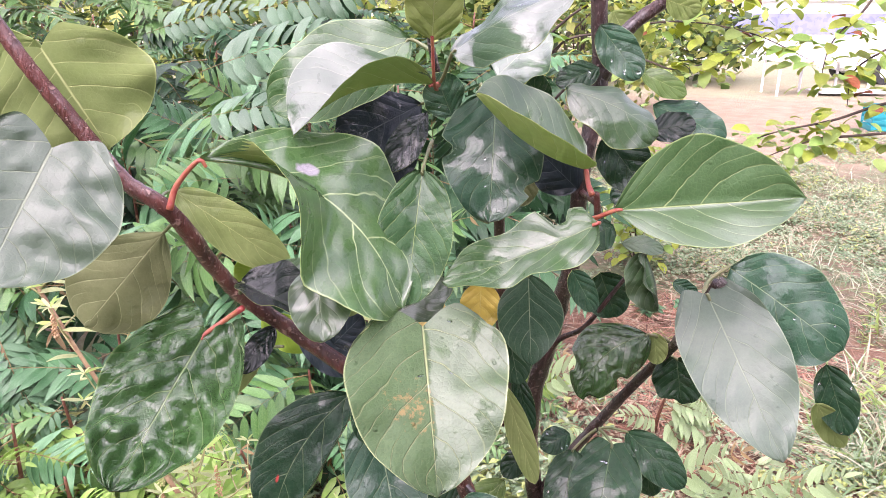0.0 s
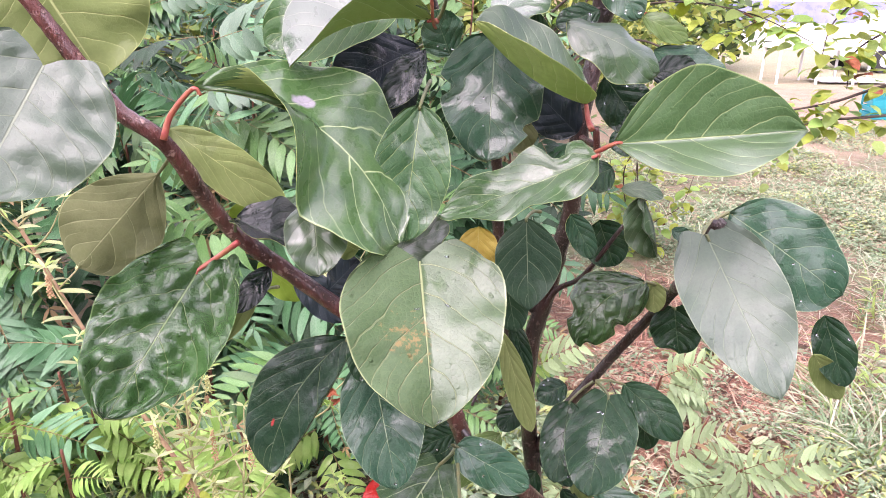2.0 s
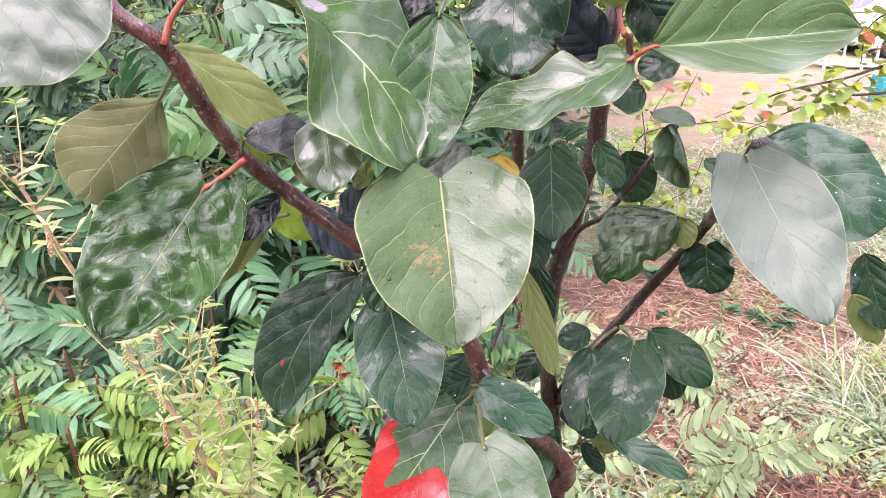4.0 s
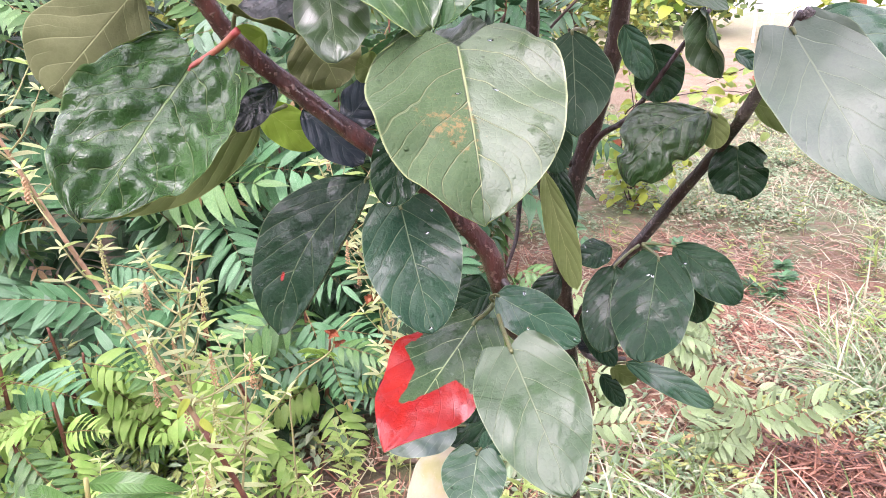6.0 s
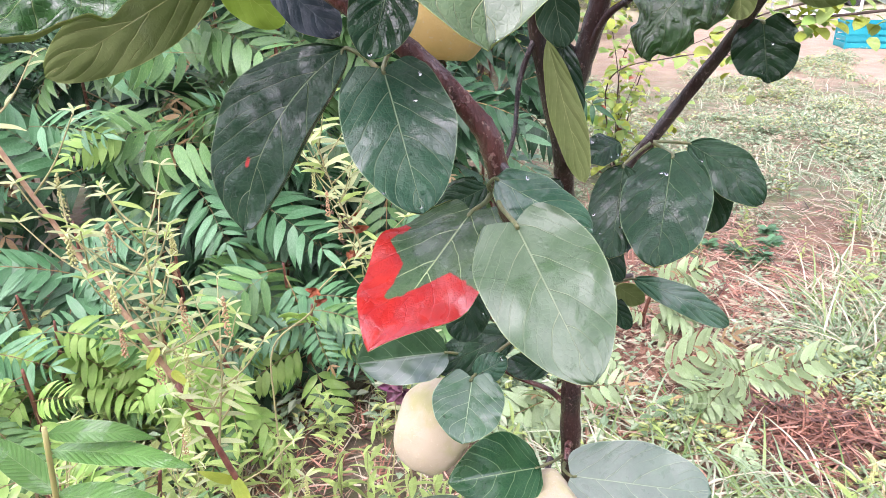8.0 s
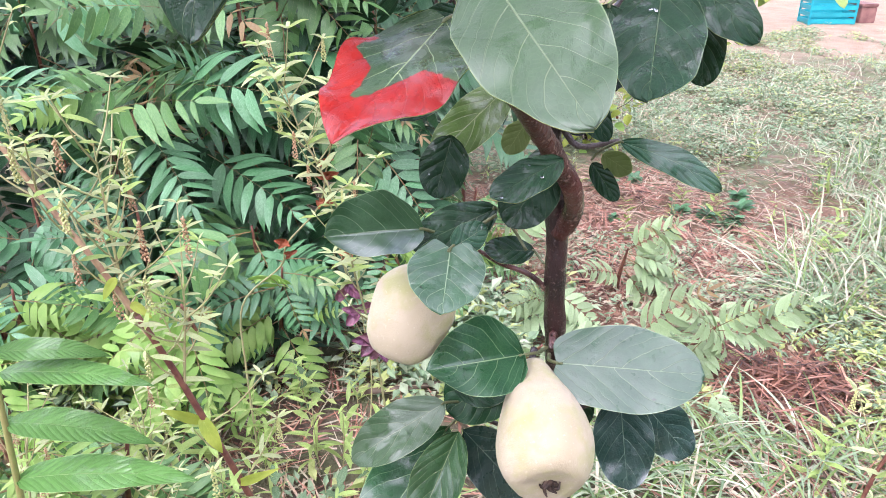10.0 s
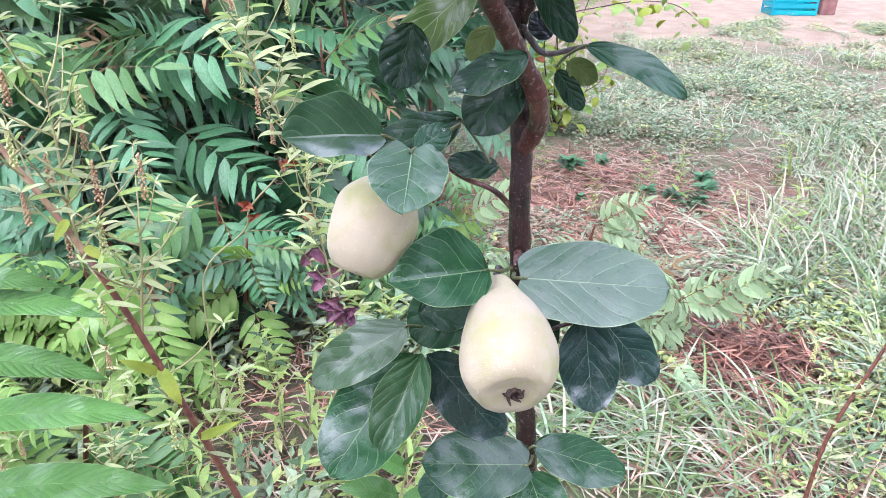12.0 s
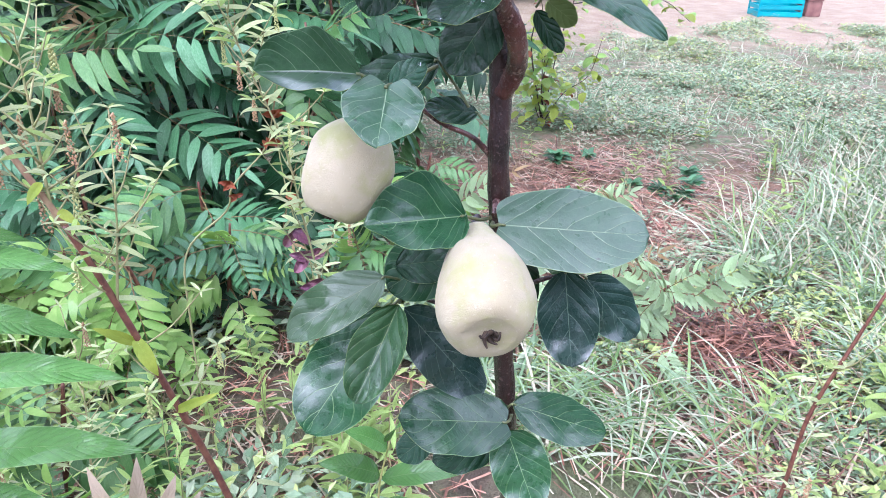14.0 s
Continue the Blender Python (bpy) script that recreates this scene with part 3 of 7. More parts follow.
def blade(length, width, nu=16, nv=5, arch=0.0, fold=0.0, cup=0.0, curl=0.0, wave=0.0, twist=0.0, heart=0.0, belly=0.42, point=1.0, thick=0.0005, margin=(0.0, 0.0), seed=0.0, crinkle=0.0, sway=0.0, flap=None, pucker=0.0, bites=()):
    """A leaf blade, base at the origin, tip on +y, upper face to +z.
    arch lifts the middle, fold raises both halves (V), cup bends the margins up, curl bends the tip down,
    margin bends the left and right margin over, heart pulls the base lobes back, belly is where it is widest."""
    us = np.linspace(0, 1, nu + 1)
    us = us ** 0.9
    vs = np.linspace(-1, 1, 2 * nv + 1)
    tail = 0.58 * point
    lead = tail * belly / (1 - belly)
    prof = np.clip(us, 0, 1) ** lead * (1 - np.clip(us, 0, 1)) ** tail
    prof = prof / prof.max()
    if heart > 0:
        # a broad base, so that the lobes have something to grow from
        wide = 0.07 + 0.93 * us
        prof = wide ** lead * (1 - np.clip(us, 0, 1)) ** tail
        prof = prof / prof.max()
    if heart <= 0:
        prof[0] = 0.03
    prof[-1] = 0.012
    top, uv = [], []
    for i, u in enumerate(us):
        for v in vs:
            w = width / 2 * prof[i] * (1 + 0.07 * noise.noise(Vector((u * 3.1 + seed * 17, 4.0 if v > 0 else 0.0, seed * 5))))
            for at_u, side, deep, span in bites:
                # an insect has eaten into the margin
                if side * v > 0:
                    w *= 1 - deep * math.exp(-((u - at_u) / span) ** 4)
            x, y = v * w, length * u
            y -= heart * width * 1.5 * abs(v) ** 0.85 * (1 - abs(v) ** 4) * (1 - u) ** 6
            a = abs(v)
            z = arch * length * 4 * u * (1 - u)
            z += fold * a * w + cup * w * a * a
            z -= curl * length * max(0.0, u - 0.62) ** 2 * 6
            z += wave * width * a ** 1.6 * math.sin(2 * math.pi * (2.3 * u + 0.37 * seed) + (1.1 if v > 0 else 0.0))
            r = margin[1] if v > 0 else margin[0]
            if r:
                # the margin winds over: an arc past the middle of the half blade
                e = max(0.0, a - 0.35) / 0.65
                ang = r * e * 2.4
                inn = 0.35 * w
                arc = (a - 0.35) * w if a > 0.35 else 0.0
                if arc > 0 and abs(ang) > 1e-4:
                    x = math.copysign(inn + arc * math.sin(ang) / ang, v)
                    z += arc * (1 - math.cos(ang)) / ang
            if crinkle:
                z += crinkle * width * noise.noise(Vector((x * 42 + seed * 7, y * 42, seed * 3))) * min(1.0, 3 * a + 0.2)
                z += crinkle * 0.6 * width * noise.noise(Vector((x * 95, y * 95 + seed * 5, seed * 2))) * min(1.0, 3 * a + 0.2)
            if pucker:
                # the blade swells between its side veins
                ph = (u * 4.6 - 1.9 * a ** 1.15 + (0.17 if v > 0 else -0.17) + 0.7 * noise.noise(Vector((u * 5, v * 3, seed * 9)))) % 1.0
                lump = 0.45 + 1.1 * noise.noise(Vector((u * 9 + 3, v * 5, seed * 4)))
                z += pucker * width * (math.sin(math.pi * ph) ** 0.7 * lump - 0.25) * min(1.0, 5 * a) * (1 - 0.6 * a ** 6)
            if flap:
                # the halves stand up like the leaves of a book, opening towards the tip
                ang = (flap[1] if v > 0 else flap[0]) * max(0.0, 1 - flap[2] * u)
                x, z = x * math.cos(ang) - math.copysign(z, v) * math.sin(ang), z * math.cos(ang) + abs(x) * math.sin(ang)
            x += sway * length * u * (1 - u) * 4
            if twist:
                c, s = math.cos(twist * u), math.sin(twist * u)
                x, z = x * c - z * s, x * s + z * c
            top.append((x, y, z))
            uv.append((u, (v + 1) / 2))
    cols = len(vs)
    n = len(top)
    T = np.array(top)
    low = T.copy()
    low[:, 2] -= thick
    verts = np.vstack([T, low])
    uvs = uv + uv
    faces, slots = [], []
    for i in range(nu):
        for j in range(cols - 1):
            a, b, c, d = i * cols + j, i * cols + j + 1, (i + 1) * cols + j + 1, (i + 1) * cols + j
            faces += [(a, b, c), (a, c, d), (n + c, n + b, n + a), (n + d, n + c, n + a)]
            slots += [0, 0, 1, 1]
    rim = [i * cols for i in range(nu + 1)] + [nu * cols + j for j in range(1, cols)] + [i * cols + cols - 1 for i in range(nu - 1, -1, -1)] + [j for j in range(cols - 2, 0, -1)]
    # the rim has corners of its own, so that the faces shade flat up to the edge
    k = len(rim)
    verts = np.vstack([verts, verts[rim], verts[[n + i for i in rim]]])
    uvs = uvs + [uv[i] for i in rim] * 2
    for i in range(k):
        j = (i + 1) % k
        faces.append((2 * n + i, 2 * n + k + i, 2 * n + k + j, 2 * n + j)[::-1])
        slots.append(1)
    return verts, faces, uvs, slots


def facing(base, tip, normal):
    """The pose of a blade with its base, tip and upper side given in the world."""
    y = (Vector(tip) - Vector(base)).normalized()
    z = Vector(normal)
    z = (z - y * z.dot(y)).normalized()
    x = y.cross(z)
    m = Matrix((x, y, z)).transposed().to_4x4()
    m.translation = base
    return m


def leaflet_mesh(name, material, length=1.0, width=0.3, nu=6, nv=2, **shape):
    v, f, uv, slots = blade(length, width, nu, nv, **shape)
    return mesh_of(name, v, f, [material, material], uv, slots)

# ---- the quince tree ----
TREE_AT = (0.15, 0.6, 0.0)
quince = root("quince_tree", TREE_AT, "young quince tree with rain-wet leaves and pale fruit", "fruit tree")
tube_part("trunk", [(0.175, 0.6, -0.02), (0.168, 0.6, 0.35), (0.152, 0.6, 0.624), (0.138, 0.6, 0.824), (0.1216, 0.61, 1.022), (0.108, 0.61, 1.196), (0.1074, 0.615, 1.264), (0.1012, 0.62, 1.327), (0.0934, 0.62, 1.39), (0.0855, 0.605, 1.45)], 0.0110, 0.0080, BARK_DARK, quince, 12, 8, "slim wet dark trunk", 0.12)
tube_part("branch", [(0.0870, 0.605, 1.44), (0.066, 0.6, 1.517), (0.0559, 0.6, 1.563), (0.052, 0.6, 1.62), (0.046, 0.59, 1.69), (0.02, 0.57, 1.75), (-0.004, 0.555, 1.80)], 0.0070, 0.0035, BARK_DARK, quince, 10, 7, "", 0.12)
tube_part("branch", [(0.0855, 0.604, 1.445), (0.0885, 0.6, 1.503), (0.1012, 0.6, 1.5546), (0.1085, 0.595, 1.60), (0.1151, 0.59, 1.6358), (0.1168, 0.585, 1.711), (0.1300, 0.6, 1.788), (0.125, 0.6, 1.855), (0.1236, 0.6, 1.93)], 0.0085, 0.0062, BARK_DARK, quince, 10, 7, "", 0.12)
tube_part("branch", [(0.1085, 0.613, 1.262), (0.1154, 0.6, 1.285), (0.1096, 0.585, 1.3133), (0.0858, 0.565, 1.3529), (0.060, 0.535, 1.39), (0.030, 0.495, 1.44), (0.0172, 0.482, 1.4807), (0.0085, 0.48, 1.505), (-0.0106, 0.485, 1.527), (-0.0343, 0.49, 1.550), (-0.1079, 0.495, 1.6066), (-0.1466, 0.485, 1.6437), (-0.1621, 0.475, 1.670), (-0.1791, 0.447, 1.722), (-0.2055, 0.445, 1.7434), (-0.2289, 0.445, 1.778), (-0.2483, 0.44, 1.811), (-0.2635, 0.44, 1.8375), (-0.282, 0.44, 1.875)], 0.0086, 0.0042, BARK_RED, quince, 12, 8, "crooked red-brown branch with pale specks", 0.14)
tube_part("branch", [(0.1037, 0.62, 1.364), (0.1200, 0.605, 1.413), (0.1500, 0.6, 1.460), (0.1736, 0.59, 1.5025), (0.1930, 0.565, 1.55), (0.1975, 0.53, 1.590), (0.1965, 0.49, 1.6366), (0.200, 0.478, 1.66)], 0.0058, 0.0036, BARK_DARK, quince, 8, 7, "", 0.1)
tube_part("branch", [(0.1965, 0.535, 1.584), (0.1970, 0.51, 1.612), (0.1968, 0.488, 1.640), (0.203, 0.476, 1.662)], 0.0046, 0.0034, BARK_GREY, quince, 8, 6, "downy grey shoot", 0.1)
tube_part("branch", [(0.130, 0.6, 1.79), (0.1496, 0.6, 1.8308), (0.1793, 0.6, 1.8546), (0.2034, 0.6, 1.88)], 0.0062, 0.0045, BARK_DARK, quince, 8, 6, "", 0.1)
tube_part("twig", [(0.0989, 0.62, 1.3684), (0.109, 0.615, 1.352), (0.1217, 0.61, 1.340), (0.1484, 0.595, 1.348)], 0.0036, 0.0020, BARK_GREY, quince, 8, 6)
tube_part("twig", [(0.090, 0.6, 1.505), (0.1043, 0.59, 1.555), (0.1264, 0.575, 1.578), (0.150, 0.565, 1.62), (0.1734, 0.56, 1.6577)], 0.0030, 0.0016, BARK_DARK, quince, 8, 6)
tube_part("twig", [(0.0564, 0.6, 1.556), (0.0718, 0.6, 1.5444), (0.089, 0.6, 1.532)], 0.0036, 0.0026, BARK_DARK, quince, 8, 6)
tube_part("twig", [(0.058, 0.6, 1.545), (0.045, 0.585, 1.515), (0.040, 0.57, 1.48), (0.030, 0.55, 1.46)], 0.0024, 0.0014, BARK_DARK, quince, 7, 6)
tube_part("twig", [(0.108, 0.612, 1.20), (0.085, 0.61, 1.225), (0.055, 0.61, 1.24), (0.02, 0.6, 1.27)], 0.0030, 0.0016, BARK_RED, quince, 7, 6)
tube_part("twig", [(0.116, 0.6, 1.70), (0.119, 0.53, 1.705), (0.108, 0.475, 1.712), (0.104, 0.465, 1.73)], 0.0030, 0.0022, BARK_RED, quince, 7, 6)
tube_part("twig", [(0.112, 0.61, 1.16), (0.104, 0.595, 1.172), (0.100, 0.58, 1.166)], 0.0038, 0.0030, BARK_RED, quince, 7, 6)
tube_part("twig", [(-0.004, 0.555, 1.80), (-0.01, 0.55, 1.83), (-0.007, 0.53, 1.86)], 0.0030, 0.0018, BARK_DARK, quince, 7, 6)
tube_part("twig", [(0.112, 0.6, 1.71), (0.080, 0.585, 1.715), (0.052, 0.565, 1.712), (0.03, 0.56, 1.73)], 0.0030, 0.0018, BARK_DARK, quince, 7, 6)
tube_part("twig", [(0.121, 0.61, 1.02), (0.10, 0.605, 1.045), (0.06, 0.61, 1.065), (0.03, 0.615, 1.075)], 0.0030, 0.0018, BARK_DARK, quince, 7, 6)
tube_part("twig", [(0.118, 0.61, 1.06), (0.145, 0.605, 1.085), (0.17, 0.60, 1.095)], 0.0030, 0.0018, BARK_DARK, quince, 7, 6)
tube_part("twig", [(0.0135, 0.481, 1.488), (0.024, 0.473, 1.478), (0.028, 0.466, 1.465)], 0.0036, 0.0022, BARK_DARK, quince, 7, 6)


def quince_leaf(kind, under, base, tip, normal, width, stalk=None, stalk_mat=None, label="", seed=0.0, **shape):
    length = (Vector(tip) - Vector(base)).length
    rich = 2 if "pucker" in shape else 1 if shape.get("crinkle", 0) > 0.04 else 0
    v, f, uv, slots = blade(length, width, (28, 36, 60)[rich], (8, 11, 18)[rich], seed=seed, **{"crinkle": 0.026, "wave": 0.045, "point": 1.0, **shape})
    me = mesh_of("leaf", v, f, [TOPS[kind], UNDER[under]], uv, slots)
    ob = child("leaf", me, quince, Matrix.Translation(-Vector(TREE_AT)) @ facing(base, tip, normal), label)
    if stalk:
        inv = facing(base, tip, normal).inverted()
        a, b = Vector(stalk), Vector(base)
        run = (Vector(tip) - b).normalized()
        mid = (a + b) / 2 - run * 0.10 * (b - a).length - Vector(normal) * 0.14 * (b - a).length
        line = smooth_line([inv @ a, inv @ mid, inv @ b, inv @ (b + run * 0.04 * length)], 5)
        tv, tf = tube(line, np.linspace(min(0.0024, 0.0006 + 0.018 * width), 0.0011, len(line)), 8)
        child("petiole", mesh_of("petiole", tv, tf, stalk_mat or STALK_GREEN), ob)
    return ob


quince_leaf('stain', 'olive', (-0.0136, 0.4300, 1.6471), (-0.0030, 0.3470, 1.5786), (0.0015, -0.6365, 0.7713), 0.1060, heart=0.17, point=1.08, arch=0.03, cup=0.1, curl=0.12, belly=0.38, wave=0.035, label='broad pale green quince leaf, rust-speckled and damp')
quince_leaf('petalled', 'olive', (-0.1549, 0.4400, 1.7574), (-0.0272, 0.4400, 1.6563), (0.4930, -0.6073, 0.6230), 0.1180, stalk=(-0.1769, 0.4400, 1.7252), stalk_mat=STALK_RED, sway=-0.15, flap=(0.05, 1.9, 1.7), arch=0.09, belly=0.52, wave=0.05, seed=0.3, label='large green quince leaf with an arched base')
quince_leaf('lush', 'olive', (-0.0142, 0.4850, 1.7419), (-0.0256, 0.4450, 1.6554), (0.0197, -0.9085, 0.4174), 0.0528, stalk=(-0.0082, 0.5400, 1.7518), stalk_mat=STALK_GREEN, fold=0.25, belly=0.5, seed=0.1)
quince_leaf('blue', 'olive', (0.0403, 0.5450, 1.7875), (0.0336, 0.4900, 1.7012), (-0.0572, -0.8398, 0.5399), 0.0775, stalk=(0.0290, 0.5600, 1.7922), stalk_mat=STALK_GREEN, crinkle=0.045, wave=0.07, belly=0.42, bites=((0.45, 1, 0.22, 0.05), (0.72, -1, 0.25, 0.06)), seed=0.6, label='wet dark quince leaf, shiny with rain')
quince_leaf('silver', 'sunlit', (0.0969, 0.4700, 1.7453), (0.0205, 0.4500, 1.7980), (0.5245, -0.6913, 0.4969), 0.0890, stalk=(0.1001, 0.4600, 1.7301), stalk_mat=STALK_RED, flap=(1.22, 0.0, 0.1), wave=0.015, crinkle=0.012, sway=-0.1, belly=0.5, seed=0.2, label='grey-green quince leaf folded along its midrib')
quince_leaf('silver', 'olive', (0.0848, 0.5000, 1.7953), (0.1501, 0.4900, 1.7648), (0.2466, -0.6319, 0.7348), 0.0530, arch=0.08, cup=-0.3, belly=0.55, seed=0.5)
quince_leaf('satin', 'olive', (0.1111, 0.4400, 1.7248), (0.2285, 0.4300, 1.7361), (-0.1284, -0.7616, 0.6352), 0.0770, point=1.75, stalk=(0.0967, 0.4600, 1.7123), stalk_mat=STALK_RED, fold=0.6, crinkle=0.01, wave=0.03, arch=0.0, belly=0.46, seed=0.7, label='long smooth green quince leaf spread wide')
quince_leaf('mid', 'olive', (0.0992, 0.4300, 1.7194), (-0.0015, 0.4300, 1.6797), (-0.2877, -0.6219, 0.7283), 0.0456, stalk=(0.0975, 0.4600, 1.7131), stalk_mat=STALK_RED, fold=0.2, arch=-0.05, wave=0.08, crinkle=0.04, belly=0.33, bites=((0.22, 1, 0.55, 0.07), (0.5, -1, 0.15, 0.08)), seed=0.9, label='bright green quince leaf nibbled along one edge')
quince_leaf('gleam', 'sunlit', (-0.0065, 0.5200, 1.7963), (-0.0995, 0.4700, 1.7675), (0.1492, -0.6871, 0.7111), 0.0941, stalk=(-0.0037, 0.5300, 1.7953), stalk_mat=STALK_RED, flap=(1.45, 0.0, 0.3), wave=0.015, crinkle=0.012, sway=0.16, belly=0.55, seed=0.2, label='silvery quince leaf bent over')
quince_leaf('mid', 'olive', (-0.0249, 0.5800, 1.8250), (-0.1373, 0.5600, 1.7757), (-0.0359, -0.8949, 0.4449), 0.0733, stalk=(-0.0052, 0.5600, 1.8134), stalk_mat=STALK_GREEN, arch=0.05, cup=0.1, belly=0.5, seed=0.15)
quince_leaf('gleam', 'olive', (0.0062, 0.5000, 1.8192), (0.0833, 0.4800, 1.8604), (-0.5080, -0.4735, 0.7195), 0.0616, stalk=(-0.0059, 0.5400, 1.7943), stalk_mat=STALK_GREEN, arch=0.05, fold=-0.25, belly=0.5, seed=0.45, label='silvery wet quince leaf at the crown')
quince_leaf('gleam', 'olive', (0.0427, 0.5700, 1.7977), (0.0801, 0.5700, 1.8338), (-0.5469, -0.6162, 0.5668), 0.0616, belly=0.5, seed=0.65)
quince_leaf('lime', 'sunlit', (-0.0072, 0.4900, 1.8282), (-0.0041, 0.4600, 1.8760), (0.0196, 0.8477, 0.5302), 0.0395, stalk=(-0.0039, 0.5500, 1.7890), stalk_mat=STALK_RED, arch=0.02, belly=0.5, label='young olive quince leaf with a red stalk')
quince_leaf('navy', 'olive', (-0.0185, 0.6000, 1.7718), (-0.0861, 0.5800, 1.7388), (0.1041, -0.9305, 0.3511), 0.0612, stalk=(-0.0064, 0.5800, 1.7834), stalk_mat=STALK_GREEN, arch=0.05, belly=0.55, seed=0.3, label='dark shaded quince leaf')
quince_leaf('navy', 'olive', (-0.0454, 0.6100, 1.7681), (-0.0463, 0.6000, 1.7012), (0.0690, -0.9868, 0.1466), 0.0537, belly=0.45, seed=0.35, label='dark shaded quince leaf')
quince_leaf('black', 'olive', (-0.0122, 0.5300, 1.7747), (-0.0383, 0.5000, 1.7365), (0.1232, -0.8197, 0.5594), 0.0249, crinkle=0.12, arch=0.15, belly=0.6, seed=0.8, label='small curled wet quince leaf, near black')
quince_leaf('blue', 'olive', (0.0070, 0.5500, 1.7697), (-0.0059, 0.5400, 1.8025), (0.3478, -0.9262, -0.1457), 0.0343, belly=0.5, seed=0.12)
quince_leaf('blue', 'olive', (0.0796, 0.6000, 1.7529), (0.0727, 0.5800, 1.8012), (-0.0199, -0.9228, -0.3849), 0.0279, belly=0.5, seed=0.52)
quince_leaf('frost', 'olive', (-0.2149, 0.3850, 1.7762), (-0.2331, 0.3300, 1.7156), (0.3748, -0.7401, 0.5584), 0.0980, heart=0.14, fold=0.12, pucker=0.012, crinkle=0.03, belly=0.42, seed=0.33, label='pale wrinkled quince leaf near the branch')
quince_leaf('mid', 'olive', (-0.2579, 0.4700, 1.8245), (-0.2187, 0.4600, 1.7607), (-0.3297, 0.8805, -0.3405), 0.1100, arch=-0.04, cup=0.12, belly=0.48, heart=0.1, seed=0.77, label='wide olive underside of a quince leaf')
quince_leaf('mid', 'olive', (-0.2779, 0.5000, 1.8285), (-0.3375, 0.5000, 1.7671), (-0.2484, 0.9382, 0.2410), 0.0627, belly=0.45, seed=0.11)
quince_leaf('mid', 'brown', (-0.2240, 0.5400, 1.6780), (-0.2789, 0.5000, 1.6132), (-0.3486, 0.9005, -0.2600), 0.0759, stalk=(-0.1822, 0.4600, 1.7103), stalk_mat=STALK_GREEN, belly=0.6, fold=0.25, wave=0.05, seed=0.21, label='brownish underside of a drooping quince leaf')
quince_leaf('quilt', 'olive', (-0.1632, 0.4380, 1.6374), (-0.1987, 0.3520, 1.5747), (0.3062, -0.6402, 0.7045), 0.0870, stalk=(-0.1357, 0.4400, 1.6563), stalk_mat=STALK_RED, crinkle=0.085, pucker=0.085, heart=0.24, wave=0.06, belly=0.42, seed=0.41, cup=0.1, margin=(0.3, 0), label='crinkled dark quince leaf, dripping wet')
quince_leaf('blue', 'olive', (-0.2037, 0.5200, 1.7176), (-0.1195, 0.5200, 1.6545), (-0.2409, 0.9158, -0.3215), 0.0371, stalk=(-0.1853, 0.4600, 1.7163), stalk_mat=STALK_GREEN, belly=0.5, arch=-0.04, seed=0.61, label='narrow olive underside of a quince leaf')
quince_leaf('black', 'olive', (-0.1439, 0.4700, 1.6629), (-0.0909, 0.4400, 1.6500), (0.0454, -0.3255, 0.9444), 0.0434, stalk=(-0.1475, 0.4750, 1.6521), stalk_mat=STALK_GREEN, fold=0.8, crinkle=0.05, belly=0.5, seed=0.71, label='small wet quince leaf with a folded lip')
quince_leaf('silver', 'olive', (-0.0869, 0.4550, 1.6814), (-0.0789, 0.4200, 1.6404), (0.1459, -0.7383, 0.6585), 0.0418, crinkle=0.09, belly=0.5, seed=0.81, arch=0.08, label='crinkled silver-wet quince leaf')
quince_leaf('silver', 'olive', (-0.1330, 0.4800, 1.6590), (-0.0866, 0.4800, 1.6765), (-0.3054, -0.5056, 0.8069), 0.0246, belly=0.5, seed=0.91)
quince_leaf('black', 'olive', (-0.1293, 0.4900, 1.6186), (-0.1482, 0.4600, 1.5944), (0.3459, -0.7111, 0.6121), 0.0195, belly=0.5, crinkle=0.08, arch=0.1, seed=0.31, label='small dark quince leaf, dripping wet')
quince_leaf('lime', 'bright', (-0.1470, 0.5600, 1.6440), (-0.1773, 0.5600, 1.6285), (-0.0113, 0.9997, 0.0221), 0.0286, belly=0.5, seed=0.37, label='bright green underside of a quince leaf')
quince_leaf('mid', 'brown', (-0.1126, 0.5600, 1.6436), (-0.0967, 0.5600, 1.6053), (-0.1615, 0.9846, -0.0666), 0.0558, belly=0.5, seed=0.47, heart=0.1, label='olive underside of a quince leaf on the branch')
quince_leaf('mid', 'olive', (-0.1443, 0.5000, 1.5951), (-0.2312, 0.4600, 1.5440), (-0.3503, 0.9275, -0.1304), 0.0420, stalk=(-0.1208, 0.4800, 1.6069), stalk_mat=STALK_GREEN, belly=0.45, arch=-0.03, seed=0.57, label='olive underside of a large drooping quince leaf')
quince_leaf('lime', 'bright', (-0.1595, 0.5700, 1.5907), (-0.1194, 0.5700, 1.5580), (-0.1325, 0.9778, -0.1625), 0.0311, belly=0.5, seed=0.67, label='bright green underside of a quince leaf')
quince_leaf('spotted', 'olive', (-0.0741, 0.5100, 1.5500), (-0.1392, 0.4710, 1.4475), (0.0301, -0.9270, 0.3739), 0.0681, stalk=(-0.0540, 0.5000, 1.5381), stalk_mat=STALK_GREEN, arch=0.06, margin=(0.85, 0), belly=0.5, seed=0.22, sway=0.1, label='dark drooping quince leaf with one red spot')
quince_leaf('dark', 'olive', (-0.0422, 0.4550, 1.5975), (-0.0552, 0.4300, 1.5547), (0.0684, -0.8708, 0.4868), 0.0358, belly=0.45, heart=0.05, cup=0.05, seed=0.32, label='small dark quince leaf with drops')
